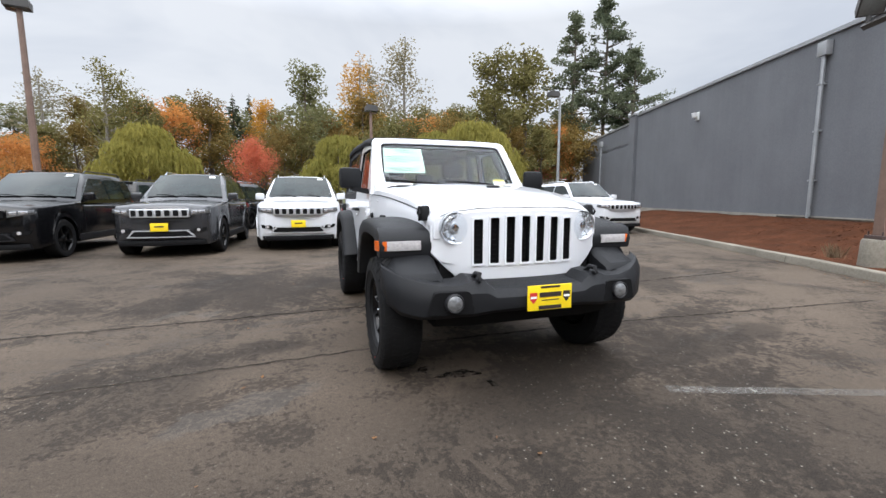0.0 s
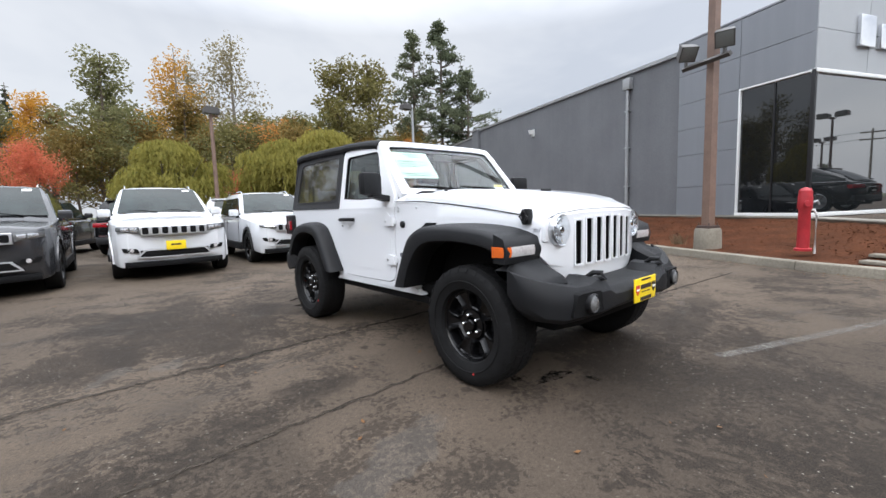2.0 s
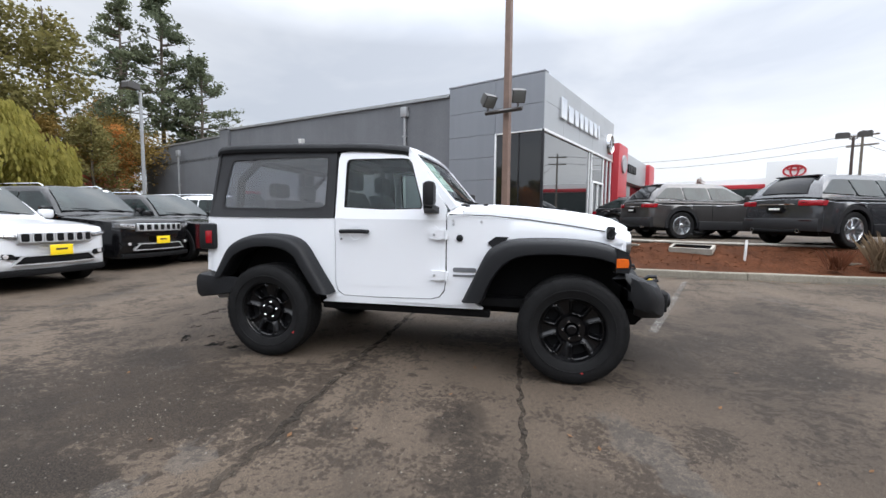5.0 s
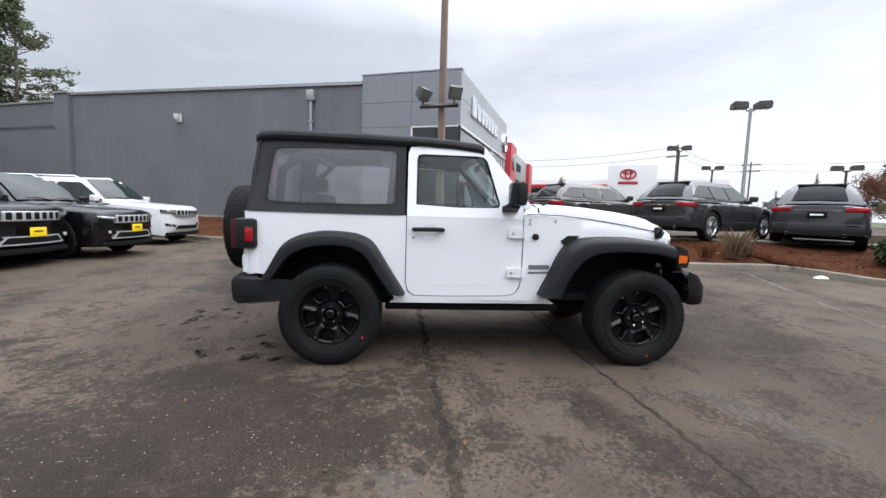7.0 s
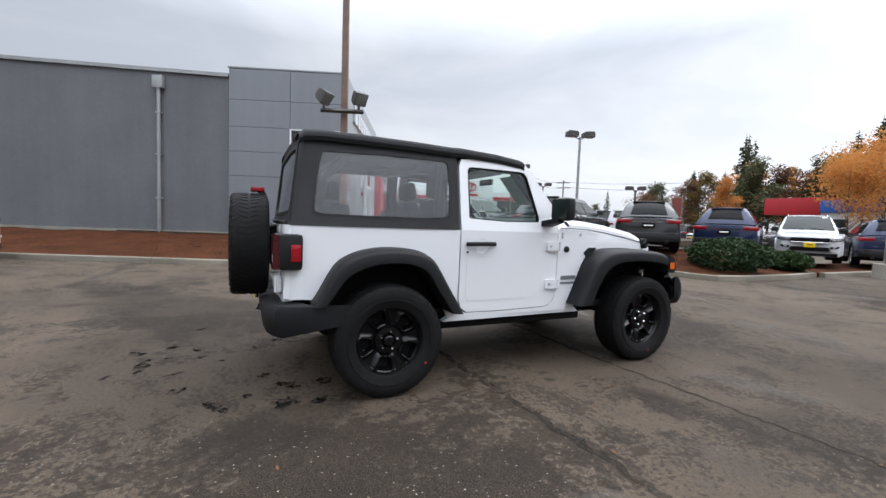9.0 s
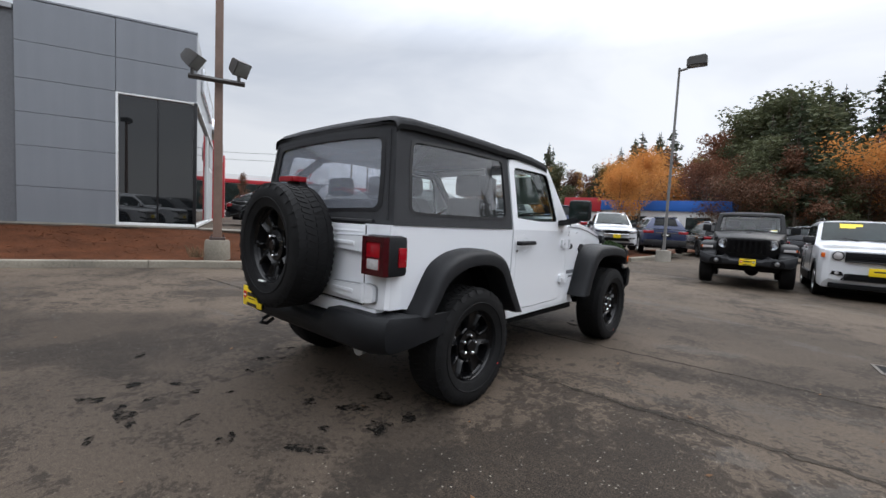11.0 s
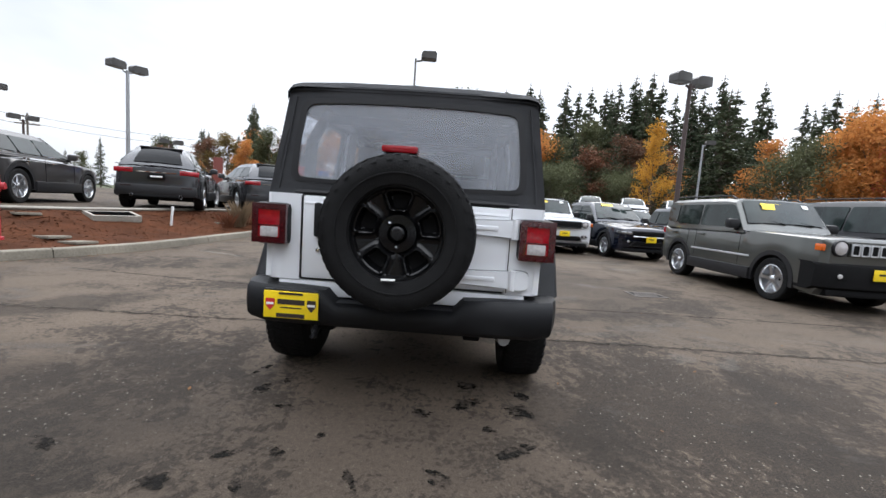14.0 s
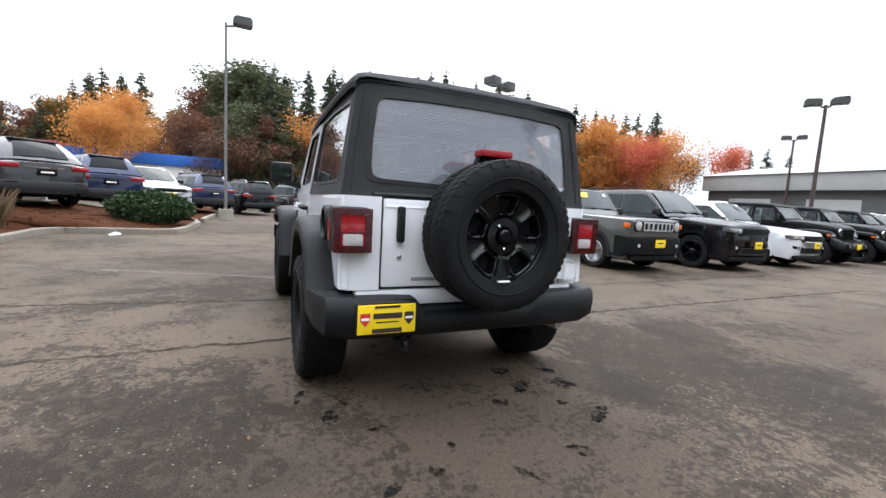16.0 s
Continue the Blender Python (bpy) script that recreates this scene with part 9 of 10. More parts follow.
def pine_meshes(seed, height, spread, leaves, size):
    """An open pine: a bare lower trunk and long level boughs with separate tufts of needles."""
    rnd = random.Random(seed)
    trunk = Geo().tube([(0, 0, -0.1), (0.08, 0.05, height * 0.45), (-0.05, 0, height * 0.8), (0, 0, height)], height * 0.012, 8, True, 0.03)
    tufts = []
    for i in range(74):
        t = 0.26 + 0.73 * (i + rnd.random()) / 74
        an = rnd.uniform(0, 6.28)
        ln = spread * min(1.0, (1.03 - t) * 1.9) * rnd.uniform(0.45, 1.1)
        z, rise = t * height, ln * rnd.uniform(-0.15, 0.55)
        end = Vector((math.cos(an) * ln, math.sin(an) * ln, rise))
        trunk.tube([(0, 0, z), (end.x * 0.5, end.y * 0.5, z + rise * 0.3), (end.x, end.y, z + rise)], 0.055, 4, False, 0.012)
        for k in range(rnd.randint(3, 6)):
            s = rnd.uniform(0.45, 1.05)
            tufts.append((Vector((end.x * s + rnd.gauss(0, 0.15), end.y * s + rnd.gauss(0, 0.15), z + rise * s + 0.12)), rnd.uniform(0.35, 0.70)))
    centres = []
    for c, r in tufts:
        for q in blob_points(rnd, leaves // len(tufts), lambda p: p):
            centres.append(c + Vector((q.x * r, q.y * r, q.z * r * 0.6)))
    v, f = leaf_faces(centres, rnd, size)
    return trunk.mesh("trunk"), mesh_of("crown", v, f, 0)


def willow_meshes(seed, height, spread, strands, size):
    """A weeping crown of several rounded lobes, each hung with long thin strands."""
    rnd = random.Random(seed)
    trunk, tips = limb_geo(rnd, height * 0.8, height * 0.03, spread * 0.8, 12, 0.3)
    lobes = [(Vector((rnd.uniform(-0.1, 0.1) * spread, rnd.uniform(-0.1, 0.1) * spread, height * 0.80)), spread * 0.50)]
    for k in range(9):
        an = 2 * math.pi * (k + rnd.uniform(-0.3, 0.3)) / 9
        rr = spread * rnd.uniform(0.45, 0.72)
        lobes.append((Vector((math.cos(an) * rr, math.sin(an) * rr, height * rnd.uniform(0.42, 0.72))), spread * rnd.uniform(0.26, 0.42)))
    vs, fs = [], []
    for _ in range(strands):
        c, r = lobes[rnd.randrange(len(lobes))] if rnd.random() < 0.75 else lobes[0]
        an, q = rnd.uniform(0, 6.28), rnd.random() ** 0.5
        x, y = c.x + math.cos(an) * r * q, c.y + math.sin(an) * r * q
        z0 = c.z + r * 0.62 * math.sqrt(max(0.0, 1 - q * q)) + rnd.gauss(0, 0.08)
        ln = min(z0 - 0.2, rnd.uniform(0.9, 2.4) * (0.45 + 0.75 * q))
        out = Vector((math.cos(an), math.sin(an))) * 0.18
        n = int(ln / 0.26) + 2
        for k in range(n):
            t = k / n
            z = z0 - ln * t
            s = size * rnd.uniform(0.6, 1.25)
            a2 = rnd.uniform(0, 6.28)
            dx, dy = math.cos(a2) * s * 0.42, math.sin(a2) * s * 0.42
            cx, cy = x + out.x * t * (2 - t) + rnd.gauss(0, 0.05), y + out.y * t * (2 - t) + rnd.gauss(0, 0.05)
            i = len(vs)
            vs += [(cx - out.x * 0.3, cy - out.y * 0.3, z + s), (cx + dx, cy + dy, z), (cx + out.x * 0.3, cy + out.y * 0.3, z - s), (cx - dx, cy - dy, z)]
            fs.append((i, i + 1, i + 2, i + 3))
    return trunk.mesh("trunk"), mesh_of("crown", vs, fs, 0)


LEAF = {
    "olive": foliage_mat("olive_green_leaves", (0.105, 0.105, 0.038), (0.205, 0.178, 0.064), 0.36),
    # kept dark and less translucent: the southern trees' backlit shade is in the colour
    "green": foliage_mat("green_leaves", (0.056, 0.070, 0.038), (0.115, 0.122, 0.062), 0.25),
    "sage": foliage_mat("grey_green_leaves", (0.120, 0.130, 0.058), (0.215, 0.210, 0.100), 0.42),
    "gold": foliage_mat("golden_leaves", (0.36, 0.200, 0.035), (0.56, 0.300, 0.050), 0.5),
    "ochre": foliage_mat("ochre_leaves", (0.135, 0.102, 0.032), (0.225, 0.148, 0.042), 0.36),
    "orange": foliage_mat("orange_leaves", (0.44, 0.185, 0.055), (0.60, 0.285, 0.085), 0.5),
    "rust": foliage_mat("rust_red_leaves", (0.084, 0.057, 0.038), (0.205, 0.088, 0.050), 0.25),
    "red": foliage_mat("red_leaves", (0.44, 0.100, 0.070), (0.56, 0.170, 0.090), 0.5),
    "pine": foliage_mat("pine_needles", (0.075, 0.094, 0.058), (0.150, 0.166, 0.098), 0.40),
    "fir": foliage_mat("fir_needles", (0.036, 0.050, 0.030), (0.080, 0.096, 0.054), 0.20),
    "willow": foliage_mat("willow_leaves", (0.170, 0.165, 0.036), (0.330, 0.285, 0.070), 0.5),
    "pale": foliage_mat("pale_thin_leaves", (0.18, 0.17, 0.105), (0.28, 0.24, 0.15)),
}
MESHES = {
    "round": [broadleaf_meshes(s, 10, 4.2, 8200, 0.122, 24, 0.2, 1.12) for s in (1, 2, 3)],
    "tall": [broadleaf_meshes(s, 16, 3.3, 6400, 0.146, 34, 0.12, 0.95) for s in (4, 5, 14)],
    "sparse": [broadleaf_meshes(s, 16, 3.0, 3000, 0.125, 36, 0.2, 1.05) for s in (6, 7)],
    "fir": [conifer_meshes(s, 18, 3.2, 3500, 0.19, ragged=0.34) for s in (8, 9, 15)],
    "pine": [pine_meshes(s, 18, 4.9, 8200, 0.14) for s in (10, 11)],
    "willow": [willow_meshes(s, 6.5, 4.4, 1500, 0.15) for s in (12, 13)],
}
BASE = {"round": 10, "tall": 16, "sparse": 16, "fir": 18, "pine": 18, "willow": 6.5}
PLANTED = {}
TREE_WORDS = {"olive": "olive-green", "green": "green", "gold": "golden yellow", "ochre": "ochre brown", "orange": "orange autumn", "rust": "rust-red autumn", "red": "bright red autumn", "pine": "grey-green", "fir": "dark green", "sage": "grey-green", "willow": "yellow-green weeping", "pale": "pale thinly leaved"}
tree_rnd = random.Random(77)


def tree(kind, leaf, x, y, height, wide=1.0, z=0.0):
    key = (kind, leaf, tree_rnd.randrange(len(MESHES[kind])))
    s = height / BASE[kind]
    m = pose(x, y, z, 0, 0, tree_rnd.uniform(0, 360)) @ Matrix.Diagonal((s * wide, s * wide, s, 1))
    if key not in PLANTED:
        tr, cr = MESHES[kind][key[2]]
        word = {"fir": "fir", "pine": "pine", "willow": "willow"}.get(kind, "tree")
        name = {"fir": "fir_tree", "pine": "pine_tree", "willow": "willow_tree"}.get(kind, "autumn_tree")
        ob = thing(name, "%s %s in the belt of trees beyond the lot" % (TREE_WORDS[leaf], word), "tree", None, "trees")
        part("trunk", tr, BARKPALE if kind == "sparse" else BARK, ob)
        crown = cr.copy()
        crown.materials.clear()
        crown.materials.append(LEAF[leaf])
        part("crown", crown, LEAF[leaf], ob)
        ob.matrix_basis = m
        PLANTED[key] = ob
        return ob
    src = PLANTED[key]
    made = copy_thing(src, pose(0, 0, 0))
    made.matrix_basis = m
    return made


# where each kind stands: x, y, height, breadth
for x, y, h, w in ((26.1, 32.8, 19.3, 0.85), (29.1, 31.7, 20.6, 0.95), (28.5, 27.2, 14.4, 1.0),):
    tree("pine", "pine", x, y, h, w)
for x, y, h, w in ((30.0, 29.6, 16.3, 1.2), (-7.5, 55.7, 14.2, 1.6), (-6.0, 61.8, 15.7, 1.2), (-26.6, 50.4, 10.7, 1.3), (6.1, -69.0, 17.0, 1.39), (1.8, -66.8, 18.6, 1.25), (0.8, -65.4, 20.0, 1.36), (-4.0, -75.1, 22.9, 1.43), (-5.3, -68.8, 20.6, 1.34), (-9.2, -71.2, 21.3, 1.22), (-12.5, -68.7, 20.8, 1.25), (-16.7, -78.2, 23.1, 1.47), (-18.7, -68.6, 21.0, 1.19), (-20.5, -67.9, 21.9, 1.25), (-22.0, -66.0, 22.1, 1.29), (-25.7, -69.8, 23.1, 1.28), (-25.6, -63.8, 22.5, 1.24), (-29.3, -66.9, 24.7, 1.32), (-32.8, -68.8, 24.2, 1.47), (-32.0, -63.4, 22.7, 1.42),):
    tree("fir", "fir", x, y, h, w)
for x, y, h, w in ((1.7, -65.2, 15.1, 1.54), (-3.1, -68.9, 14.7, 1.33), (-14.6, -66.5, 16.6, 1.55), (-17.7, -65.0, 16.0, 1.63), (-24.4, -59.1, 15.7, 1.64), (-27.9, -57.9, 15.4, 1.47), (6.3, -52.0, 9.5, 1.41), (1.9, -60.4, 9.7, 1.5), (-8.1, -59.0, 12.0, 1.43), (-17.0, -55.5, 12.7, 1.63), (-22.1, -54.0, 11.8, 1.4), (37.5, -77.2, 17.4, 1.0), (22.7, -82.9, 17.8, 1.1), (18.0, -84.2, 18.2, 1.1), (-25.6, -36.2, 13.9, 1.7), (-25.2, -38.8, 13.4, 1.4), (-49.1, -63.5, 20.8, 1.1), (-44.9, -51.5, 17.6, 1.22), (-52.2, -57.4, 19.6, 1.18), (-53.3, -53.7, 19.0, 0.94),):
    tree("fir", "fir", x, y, h, w)
for x, y, h, w in ((-55.8, -53.7, 20.1, 0.94), (-54.9, -50.6, 18.6, 0.97), (-51.4, -43.2, 15.2, 1.26), (-57.9, -46.3, 18.2, 1.26), (-56.9, -42.8, 15.2, 1.26), (-27.8, -71.7, 22.6, 1.06), (-30.3, -68.1, 22.0, 1.16), (-28.0, -59.2, 20.2, 1.04), (-31.4, -57.5, 19.6, 1.1), (-38.3, -65.6, 21.7, 1.35), (-40.9, -67.5, 23.4, 1.34), (-43.3, -65.8, 23.3, 1.33), (-45.8, -33.2, 13.7, 1.1), (-69.8, -32.6, 12.3, 1.4), (-71.0, -30.2, 11.5, 1.2), (-56.4, -64.0, 20.6, 0.87), (-55.4, -56.7, 19.1, 1.16), (-58.4, -54.8, 18.8, 1.13), (-59.6, -53.4, 20.0, 1.06), (-62.8, -48.3, 17.0, 1.1),):
    tree("fir", "fir", x, y, h, w)
for x, y, h, w in ((-63.7, -47.2, 17.0, 0.91), (-13.2, -74.9, 23.6, 1.43), (-16.0, -77.9, 24.6, 1.19), (-19.3, -71.0, 24.1, 1.28), (-28.2, -74.2, 24.6, 1.3), (-31.6, -70.5, 24.7, 1.33), (-30.7, -63.8, 24.4, 1.23), (-39.3, -68.2, 25.3, 1.05), (-41.0, -62.8, 24.2, 1.24), (-48.8, -64.8, 24.4, 1.19), (4.9, -61.9, 15.9, 1.3), (-3.7, -55.8, 15.3, 1.5), (20.5, -73.7, 17.1, 1.4), (17.2, -76.5, 18.4, 1.3), (22.6, -73.1, 13.9, 1.3), (37.5, -73.0, 7.3, 1.3), (36.2, -72.8, 17.4, 1.1), (48.3, -77.7, 13.1, 1.4), (45.2, -73.3, 12.6, 1.2), (47.4, -78.5, 12.7, 1.3),):
    tree("fir", "fir", x, y, h, w)
for x, y, h, w in ((49.6, -70.9, 10.0, 1.2), (57.4, -65.0, 8.9, 1.0), (53.7, -54.6, 5.7, 1.0), (16.8, -64.3, 16.0, 1.8), (13.2, -67.0, 16.8, 1.7), (19.5, -63.6, 13.9, 1.6), (-45.0, -37.3, 14.9, 1.5), (-48.9, -35.7, 15.6, 1.5), (-40.4, -41.9, 16.2, 1.4), (-60.1, -29.7, 10.9, 1.3), (-8.4, -67.4, 21.2, 1.5), (-12.2, -66.8, 22.5, 1.5), (-30.0, -42.2, 15.8, 1.8), (-33.4, -44.0, 13.2, 1.7), (-1.6, -47.2, 14.6, 1.6), (0.6, -50.5, 13.6, 1.6),):
    tree("fir", "fir", x, y, h, w)
for x, y, h, w in ((17.2, 32.5, 15.6, 1.1), (20.2, 32.0, 16.1, 1.2), (-13.7, 44.4, 11.2, 1.1), (-17.0, 32.8, 6.6, 1.4), (-21.0, 33.2, 6.8, 1.4), (-0.2, 37.9, 9.0, 1.3), (19.3, 27.8, 8.0, 1.2), (15.6, 37.5, 11.0, 1.4), (7.0, 40.7, 11.0, 1.3), (21.7, 31.5, 8.6, 1.4), (-18.8, 50.9, 11.6, 1.59), (-13.2, 51.8, 13.2, 1.42), (-9.4, 51.6, 11.8, 1.4), (5.8, 52.9, 13.5, 1.35), (10.0, 51.8, 13.4, 1.35), (16.8, 53.0, 14.8, 1.49), (20.7, 52.6, 14.5, 1.45), (28.7, 48.2, 14.4, 1.52), (24.0, -72.0, 12.6, 1.2),):
    tree("tall", "olive", x, y, h, w)
for x, y, h, w in ((12.1, 46.2, 21.3, 1.0), (8.6, 49.0, 18.6, 0.9), (-21.7, 43.9, 13.1, 1.1),):
    tree("sparse", "pale", x, y, h, w)
for x, y, h, w in ((6.4, 45.3, 18.2, 1.0),):
    tree("sparse", "gold", x, y, h, w)
# southern trees take the green darkened for backlight, northern ones the lighter leaves
for x, y, h, w in ((0.5, 41.9, 15.5, 1.1), (17.1, 50.9, 13.3, 1.1), (18.8, 43.3, 12.3, 1.4), (44.8, 35.6, 12.9, 1.2), (-27.2, 48.4, 10.9, 1.54), (-25.2, 49.5, 10.8, 1.46), (-17.0, 51.5, 12.3, 1.5), (-6.7, 59.0, 13.3, 1.4), (2.4, 51.2, 12.3, 1.44), (22.9, 45.6, 15.0, 1.38), (5.4, -60.3, 13.0, 1.59), (-5.6, -58.3, 12.2, 1.46), (-20.6, -61.2, 16.5, 1.29), (-23.7, -65.8, 16.7, 1.57), (-30.1, -58.9, 15.4, 1.26), (0.7, -59.3, 11.5, 1.39), (-4.7, -51.1, 9.1, 1.52), (-13.4, -51.7, 12.0, 1.5), (-23.7, -47.3, 11.3, 1.51), (-0.1, -68.0, 21.5, 1.8),):
    tree("tall", "green" if y < 0 else "sage", x, y, h, w)
for x, y, h, w in ((-3.1, -70.0, 21.4, 1.6), (-0.1, -66.5, 19.7, 1.8), (2.3, -68.4, 19.8, 1.6), (-0.1, -58.0, 18.8, 1.8), (2.8, -60.0, 18.0, 1.6), (33.5, -74.7, 9.5, 1.4), (53.5, -74.4, 11.5, 1.4), (50.5, -69.9, 10.5, 1.2), (62.3, -67.0, 6.8, 1.2), (4.1, -54.1, 12.1, 1.2), (0.4, -48.0, 11.6, 1.4),):
    tree("tall", "green" if y < 0 else "sage", x, y, h, w)
for x, y, h, w in ((-16.0, 41.7, 14.0, 1.2), (-14.6, 44.2, 12.3, 1.2),):
    tree("sparse", "olive", x, y, h, w)
for x, y, h, w in ((-12.8, 48.8, 11.1, 1.0), (-17.5, 30.4, 5.1, 1.0), (-10.3, -52.2, 11.6, 1.13), (5.8, -55.7, 7.0, 1.19), (-26.3, -50.4, 8.2, 1.02), (12.3, -54.7, 10.8, 0.86), (-32.4, -28.2, 10.4, 0.94), (-35.7, -24.4, 8.9, 0.86), (-33.5, -26.1, 8.9, 0.86), (11.0, -45.1, 9.6, 0.94), (12.4, -42.7, 7.8, 0.79),):
    tree("round", "orange", x, y, h, w)
for x, y, h, w in ((-8.9, 45.4, 12.3, 1.3), (5.8, 39.4, 12.1, 1.4), (3.3, 41.7, 10.0, 1.2), (2.6, 55.8, 14.0, 1.3), (-15.4, 33.4, 7.0, 1.3), (-23.8, 33.9, 7.1, 1.4), (17.2, 29.1, 7.8, 1.3), (28.3, 36.1, 10.9, 1.2), (-22.1, 53.6, 12.7, 1.42), (-2.9, 51.6, 12.3, 1.44), (31.5, 41.4, 13.3, 1.53),):
    tree("tall", "ochre", x, y, h, w)
for x, y, h, w in ((-4.0, 55.9, 14.5, 0.9), (19.1, 41.5, 10.7, 1.2), (31.2, -74.6, 12.3, 1.0), (-19.7, -37.2, 11.4, 0.75),):
    tree("tall", "gold", x, y, h, w)
for x, y, h, w in ((17.7, 44.3, 12.1, 1.1), (11.5, 41.4, 10.6, 1.1), (12.8, 38.8, 10.3, 1.2), (22.0, 29.2, 8.0, 1.0), (-27.2, -32.7, 9.2, 1.2), (-30.7, -29.8, 9.8, 1.3), (-31.3, -28.5, 10.9, 1.3), (26.3, -77.3, 13.8, 1.2), (33.4, -68.6, 12.7, 1.6), (22.6, -67.4, 11.7, 1.2), (26.2, -50.5, 8.4, 1.2),):
    tree("tall", "orange", x, y, h, w)
for x, y, h, w in ((-9.8, 27.9, 5.7, 0.85), (2.2, 27.8, 5.6, 1.0), (14.2, 28.4, 6.8, 1.0), (8.5, 25.4, 5.8, 0.9), (11.7, 24.9, 6.6, 0.95),):
    tree("willow", "willow", x, y, h, w)
for x, y, h, w in ((-3.6, 33.9, 5.8, 0.8), (7.1, 30.3, 4.0, 0.6), (-33.1, -24.5, 8.3, 0.86), (-50.5, -26.3, 9.8, 0.58),):
    tree("round", "red", x, y, h, w)
for x, y, h, w in ((-1.7, 38.0, 7.4, 1.0), (11.9, 31.5, 7.9, 1.0), (23.9, 29.7, 8.1, 1.2),):
    tree("round", "ochre", x, y, h, w)
for x, y, h, w in ((8.1, 34.8, 8.7, 1.1),):
    tree("round", "olive", x, y, h, w)
for x, y, h, w in ((-9.3, -60.6, 13.4, 1.37), (-17.6, -49.7, 10.3, 1.71), (-21.6, -48.0, 11.8, 1.71), (-27.9, -52.4, 11.7, 1.4), (6.1, -55.9, 13.9, 1.2), (-1.8, -45.9, 9.8, 1.3), (29.1, -76.3, 10.1, 1.4),):
    tree("tall", "rust", x, y, h, w)
for x, y, h, w in ((2.1, -46.1, 7.0, 1.2), (-6.9, -50.5, 7.5, 0.94), (-47.8, -30.5, 8.8, 0.72), (5.8, -49.8, 9.4, 0.79), (34.0, -45.7, 5.9, 1.0),):
    tree("round", "rust", x, y, h, w)
for x, y, h, w in ((-2.1, -50.8, 7.1, 1.11), (-11.8, -45.4, 6.8, 1.12), (-13.9, -48.9, 7.5, 1.15), (-20.3, -49.0, 7.6, 0.98), (-20.2, -44.5, 6.5, 1.01), (-27.9, -29.6, 8.1, 0.94),):
    tree("round", "green", x, y, h, w)

# the wooded slope behind the shops across the street
for k, (x, y, h) in enumerate(((33.1, -53.6, 8.9), (30.1, -52.9, 9.5), (26.1, -57.0, 11.2), (24.7, -59.6, 10.4), (19.6, -59.2, 11.4), (12.8, -64.9, 13.6), (8.8, -61.5, 12.0), (28.0, -58.5, 9.4), (22.4, -60.4, 9.8), (16.0, -63.0, 11.0))):
    tree("tall", ("rust", "ochre", "green", "rust", "ochre")[k % 5], x, y, h, 1.5)
for x, y, h in ((31.6, -58.9, 9.9), (30.6, -61.5, 15.0), (20.5, -56.8, 10.3), (18.8, -67.7, 16.0), (16.0, -70.4, 17.0)):
    tree("fir", "fir", x, y, h, 1.35)

# a narrow red columnar tree before the far dealership
tree("tall", "rust", 53.0, -21.3, 6.4, 0.7)
bed_things()


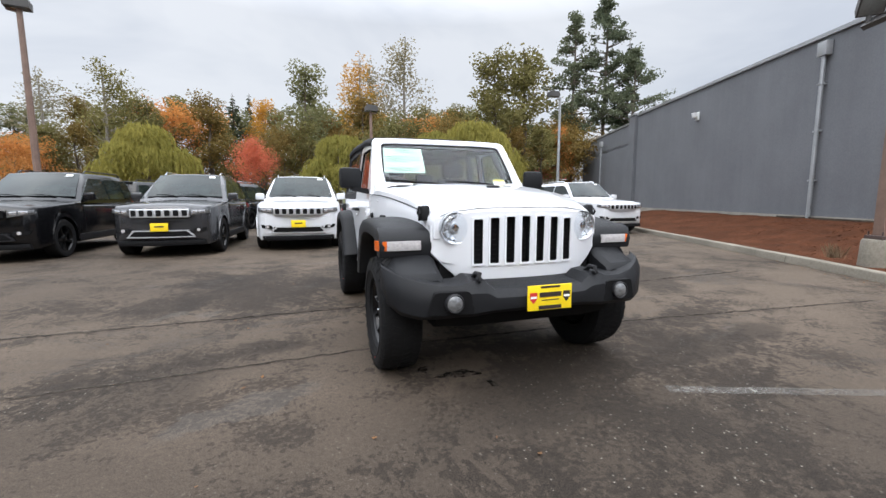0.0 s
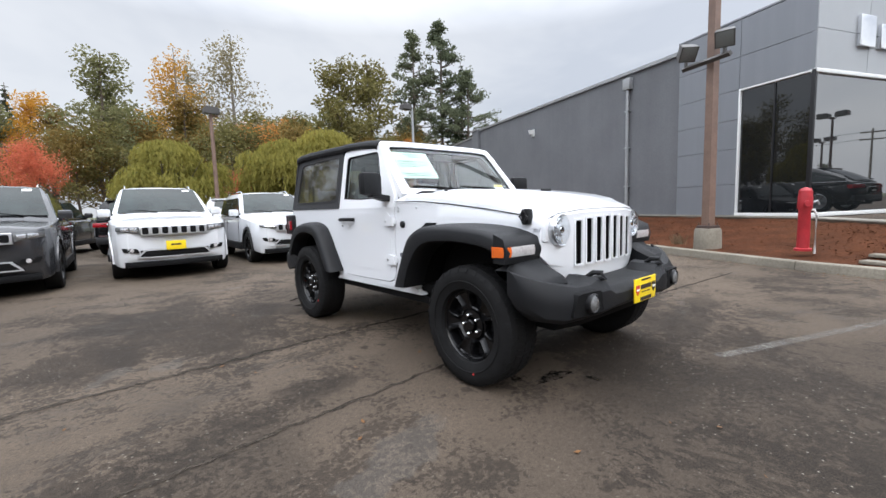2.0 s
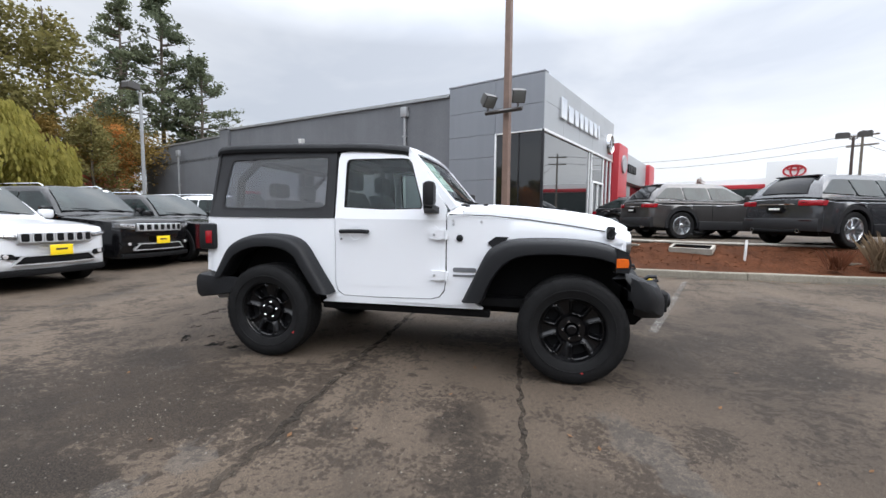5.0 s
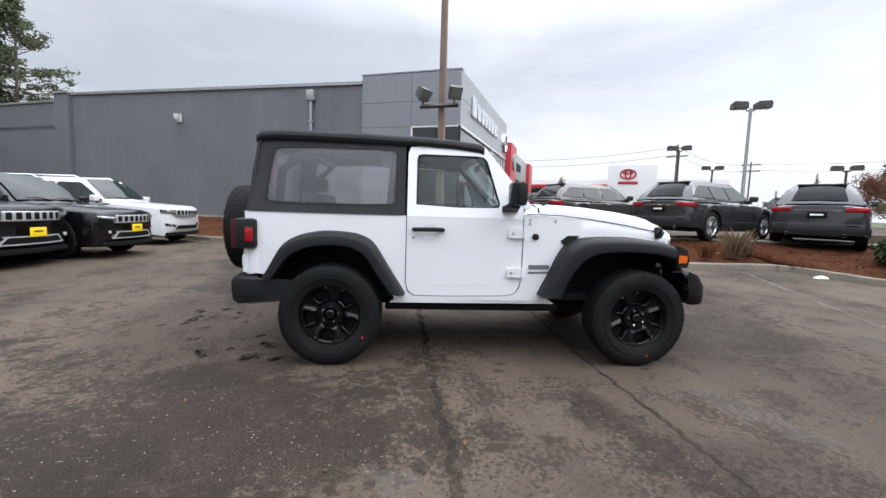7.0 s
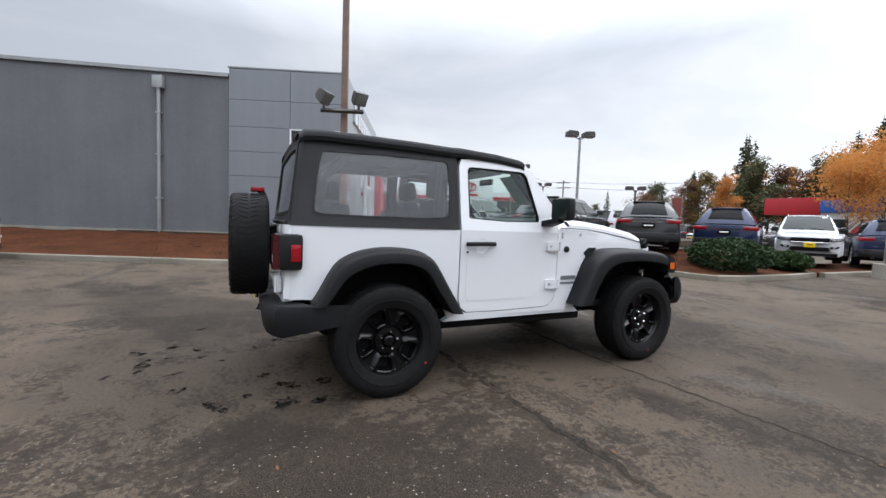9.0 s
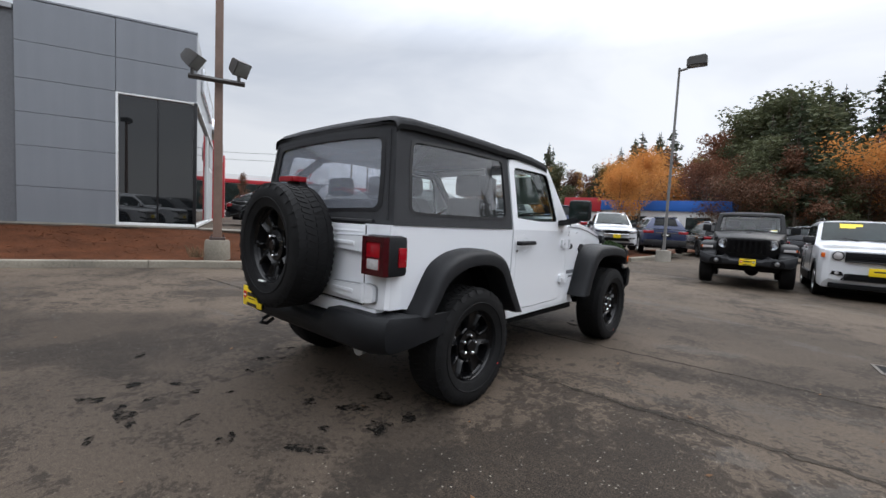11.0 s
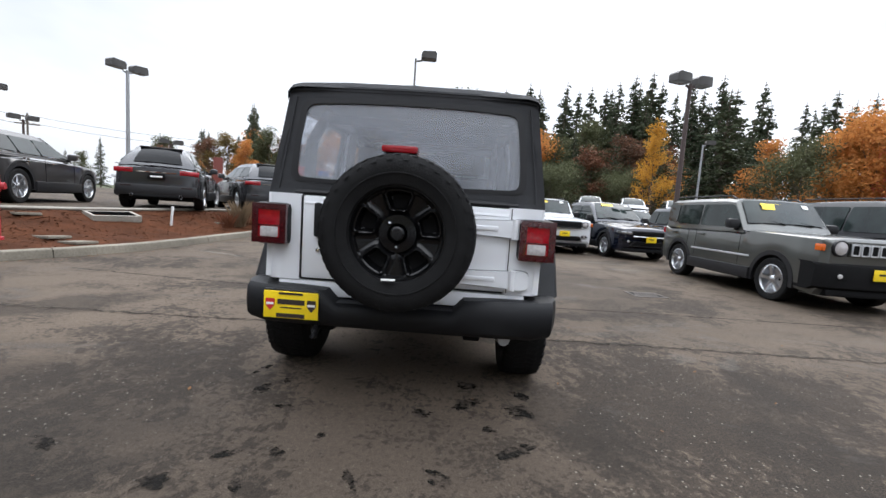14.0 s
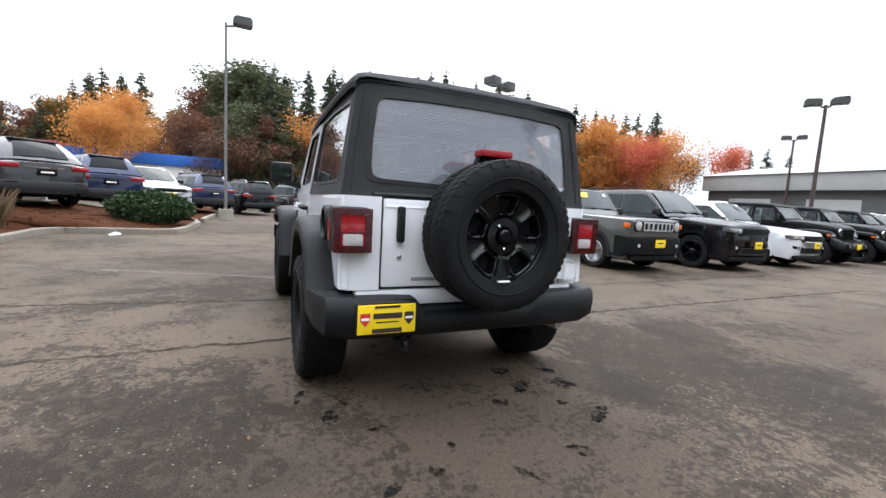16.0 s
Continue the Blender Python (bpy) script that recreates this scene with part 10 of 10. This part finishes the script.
# ---- stains on the asphalt ----
def stains():
    oil = mat("oil_stain", (0.0110, 0.0100, 0.0090), 0.9, spec=0.08, grain=0.3, grain_scale=30)
    ragged(oil, 15.0, 0.40, 0.56, 0.90)
    spots = ((-0.1, 2.0, 0.10), (-0.70, 1.70, 0.10), (-0.46, 2.12, 0.07), (0.60, 2.70, 0.06), (0.53, 2.46, 0.07), (0.75, 2.50, 0.07), (0.77, 1.70, 0.06), (0.66, 2.04, 0.06), (-0.36, 1.60, 0.12), (0.99, 1.56, 0.08), (0.38, 2.30, 0.05), (-0.4, -1.53, 0.16), (-0.62, -1.38, 0.08), (-0.26, -1.74, 0.07), (0.25, 3.05, 0.06), (0.80, 2.95, 0.12), (0.46, 2.86, 0.15), (0.93, 2.70, 0.11), (0.17, 2.60, 0.06), (-0.20, 2.56, 0.10), (-0.56, 2.32, 0.12), (-0.36, 1.86, 0.13), (-0.66, 1.90, 0.14), (0.87, 1.84, 0.11), (1.54, 2.51, 0.09))
    rnd = random.Random(31)
    for k, (x, y, r) in enumerate(spots):
        n = 28
        st = rnd.uniform(1.0, 2.2)
        an = rnd.uniform(0, 3.14)
        pts = []
        for i in range(n):
            a = 2 * math.pi * i / n
            rr = 0.62 * r * (0.62 + 0.75 * abs(noise.noise((math.cos(a) * 1.6 + k * 3, math.sin(a) * 1.6, k))) + 0.35 * noise.noise((math.cos(a) * 5, math.sin(a) * 5 + k, 7)))
            u, v = rr * math.cos(a) * st, rr * math.sin(a) / st ** 0.5
            pts.append((x + u * math.cos(an) - v * math.sin(an), y + u * math.sin(an) + v * math.cos(an), 0.0035))
        g = Geo().add(pts + [(x, y, 0.0035)], [(i, (i + 1) % n, n) for i in range(n)])
        solid("oil_stain", g, oil, "dark irregular oil stain on the asphalt", "stain", "structure", "oil stains")


stains()


# a small red-roofed hut between the willows and the grey wall
def red_hut():
    hut = thing("red_roofed_hut", "small pale hut with a bright red pitched roof", "hut", pose(20.4, 30.6, 0, 0, 0, -25))
    part("wall", Geo().rbox(-2.0, 2.0, -1.6, 1.6, 0.0, 2.9, 0.03), WHITEFRAME, hut)
    part("roof", Geo().loft([[Vector((x, -2.0, 2.85)), Vector((x, -2.0, 2.97)), Vector((x * 0.86, 0.0, 4.05)), Vector((x, 2.0, 2.97)), Vector((x, 2.0, 2.85))] for x in (-2.5, 2.5)]), mat("red_roof_sheet", (0.42, 0.045, 0.050), 0.5, grain=0.08, blotch=0.1), hut, "red sheet roof")
    part("gutter", Geo().rbox(-2.5, 2.5, -2.06, -1.98, 2.80, 2.90, 0.01), PAPERWHITE, hut)
    part("door", Geo().rbox(-0.45, 0.45, -1.64, -1.58, 0.0, 2.05, 0.01), TRIM, hut)


red_hut()


# the planted strip goes on beyond the shrubs
def far_strip():
    line = [Vector(p) for p in ((2.55, -13.4), (2.40, -17.0), (2.25, -21.0), (1.0, -26.5), (-1.0, -33.0))]
    west = [(p.x, p.y) for p in line]
    east = [(p.x + 2.4, p.y) for p in line]
    n = len(line)
    solid("far_planting_strip", Geo().prism(west + east[::-1], lambda u, v, d: (u, v, d), 0.0, 0.125), MULCH, "narrow planted strip of bark mulch beyond the shrubs", "planting strip", "structure", smooth=0)
    kerb = thing("far_kerb", "worn concrete kerb along the planted strip", "kerb", kind="structure")
    for i in range(n - 1):
        rings = [[Vector((p.x, p.y, 0.0)), Vector((p.x - 0.15, p.y, 0.0)), Vector((p.x - 0.14, p.y, 0.13)), Vector((p.x - 0.12, p.y, 0.15)), Vector((p.x, p.y, 0.15))] for p in (line[i], line[i + 1])]
        part("kerb_stone", Geo().loft(rings), KERBMAT, kerb)


far_strip()
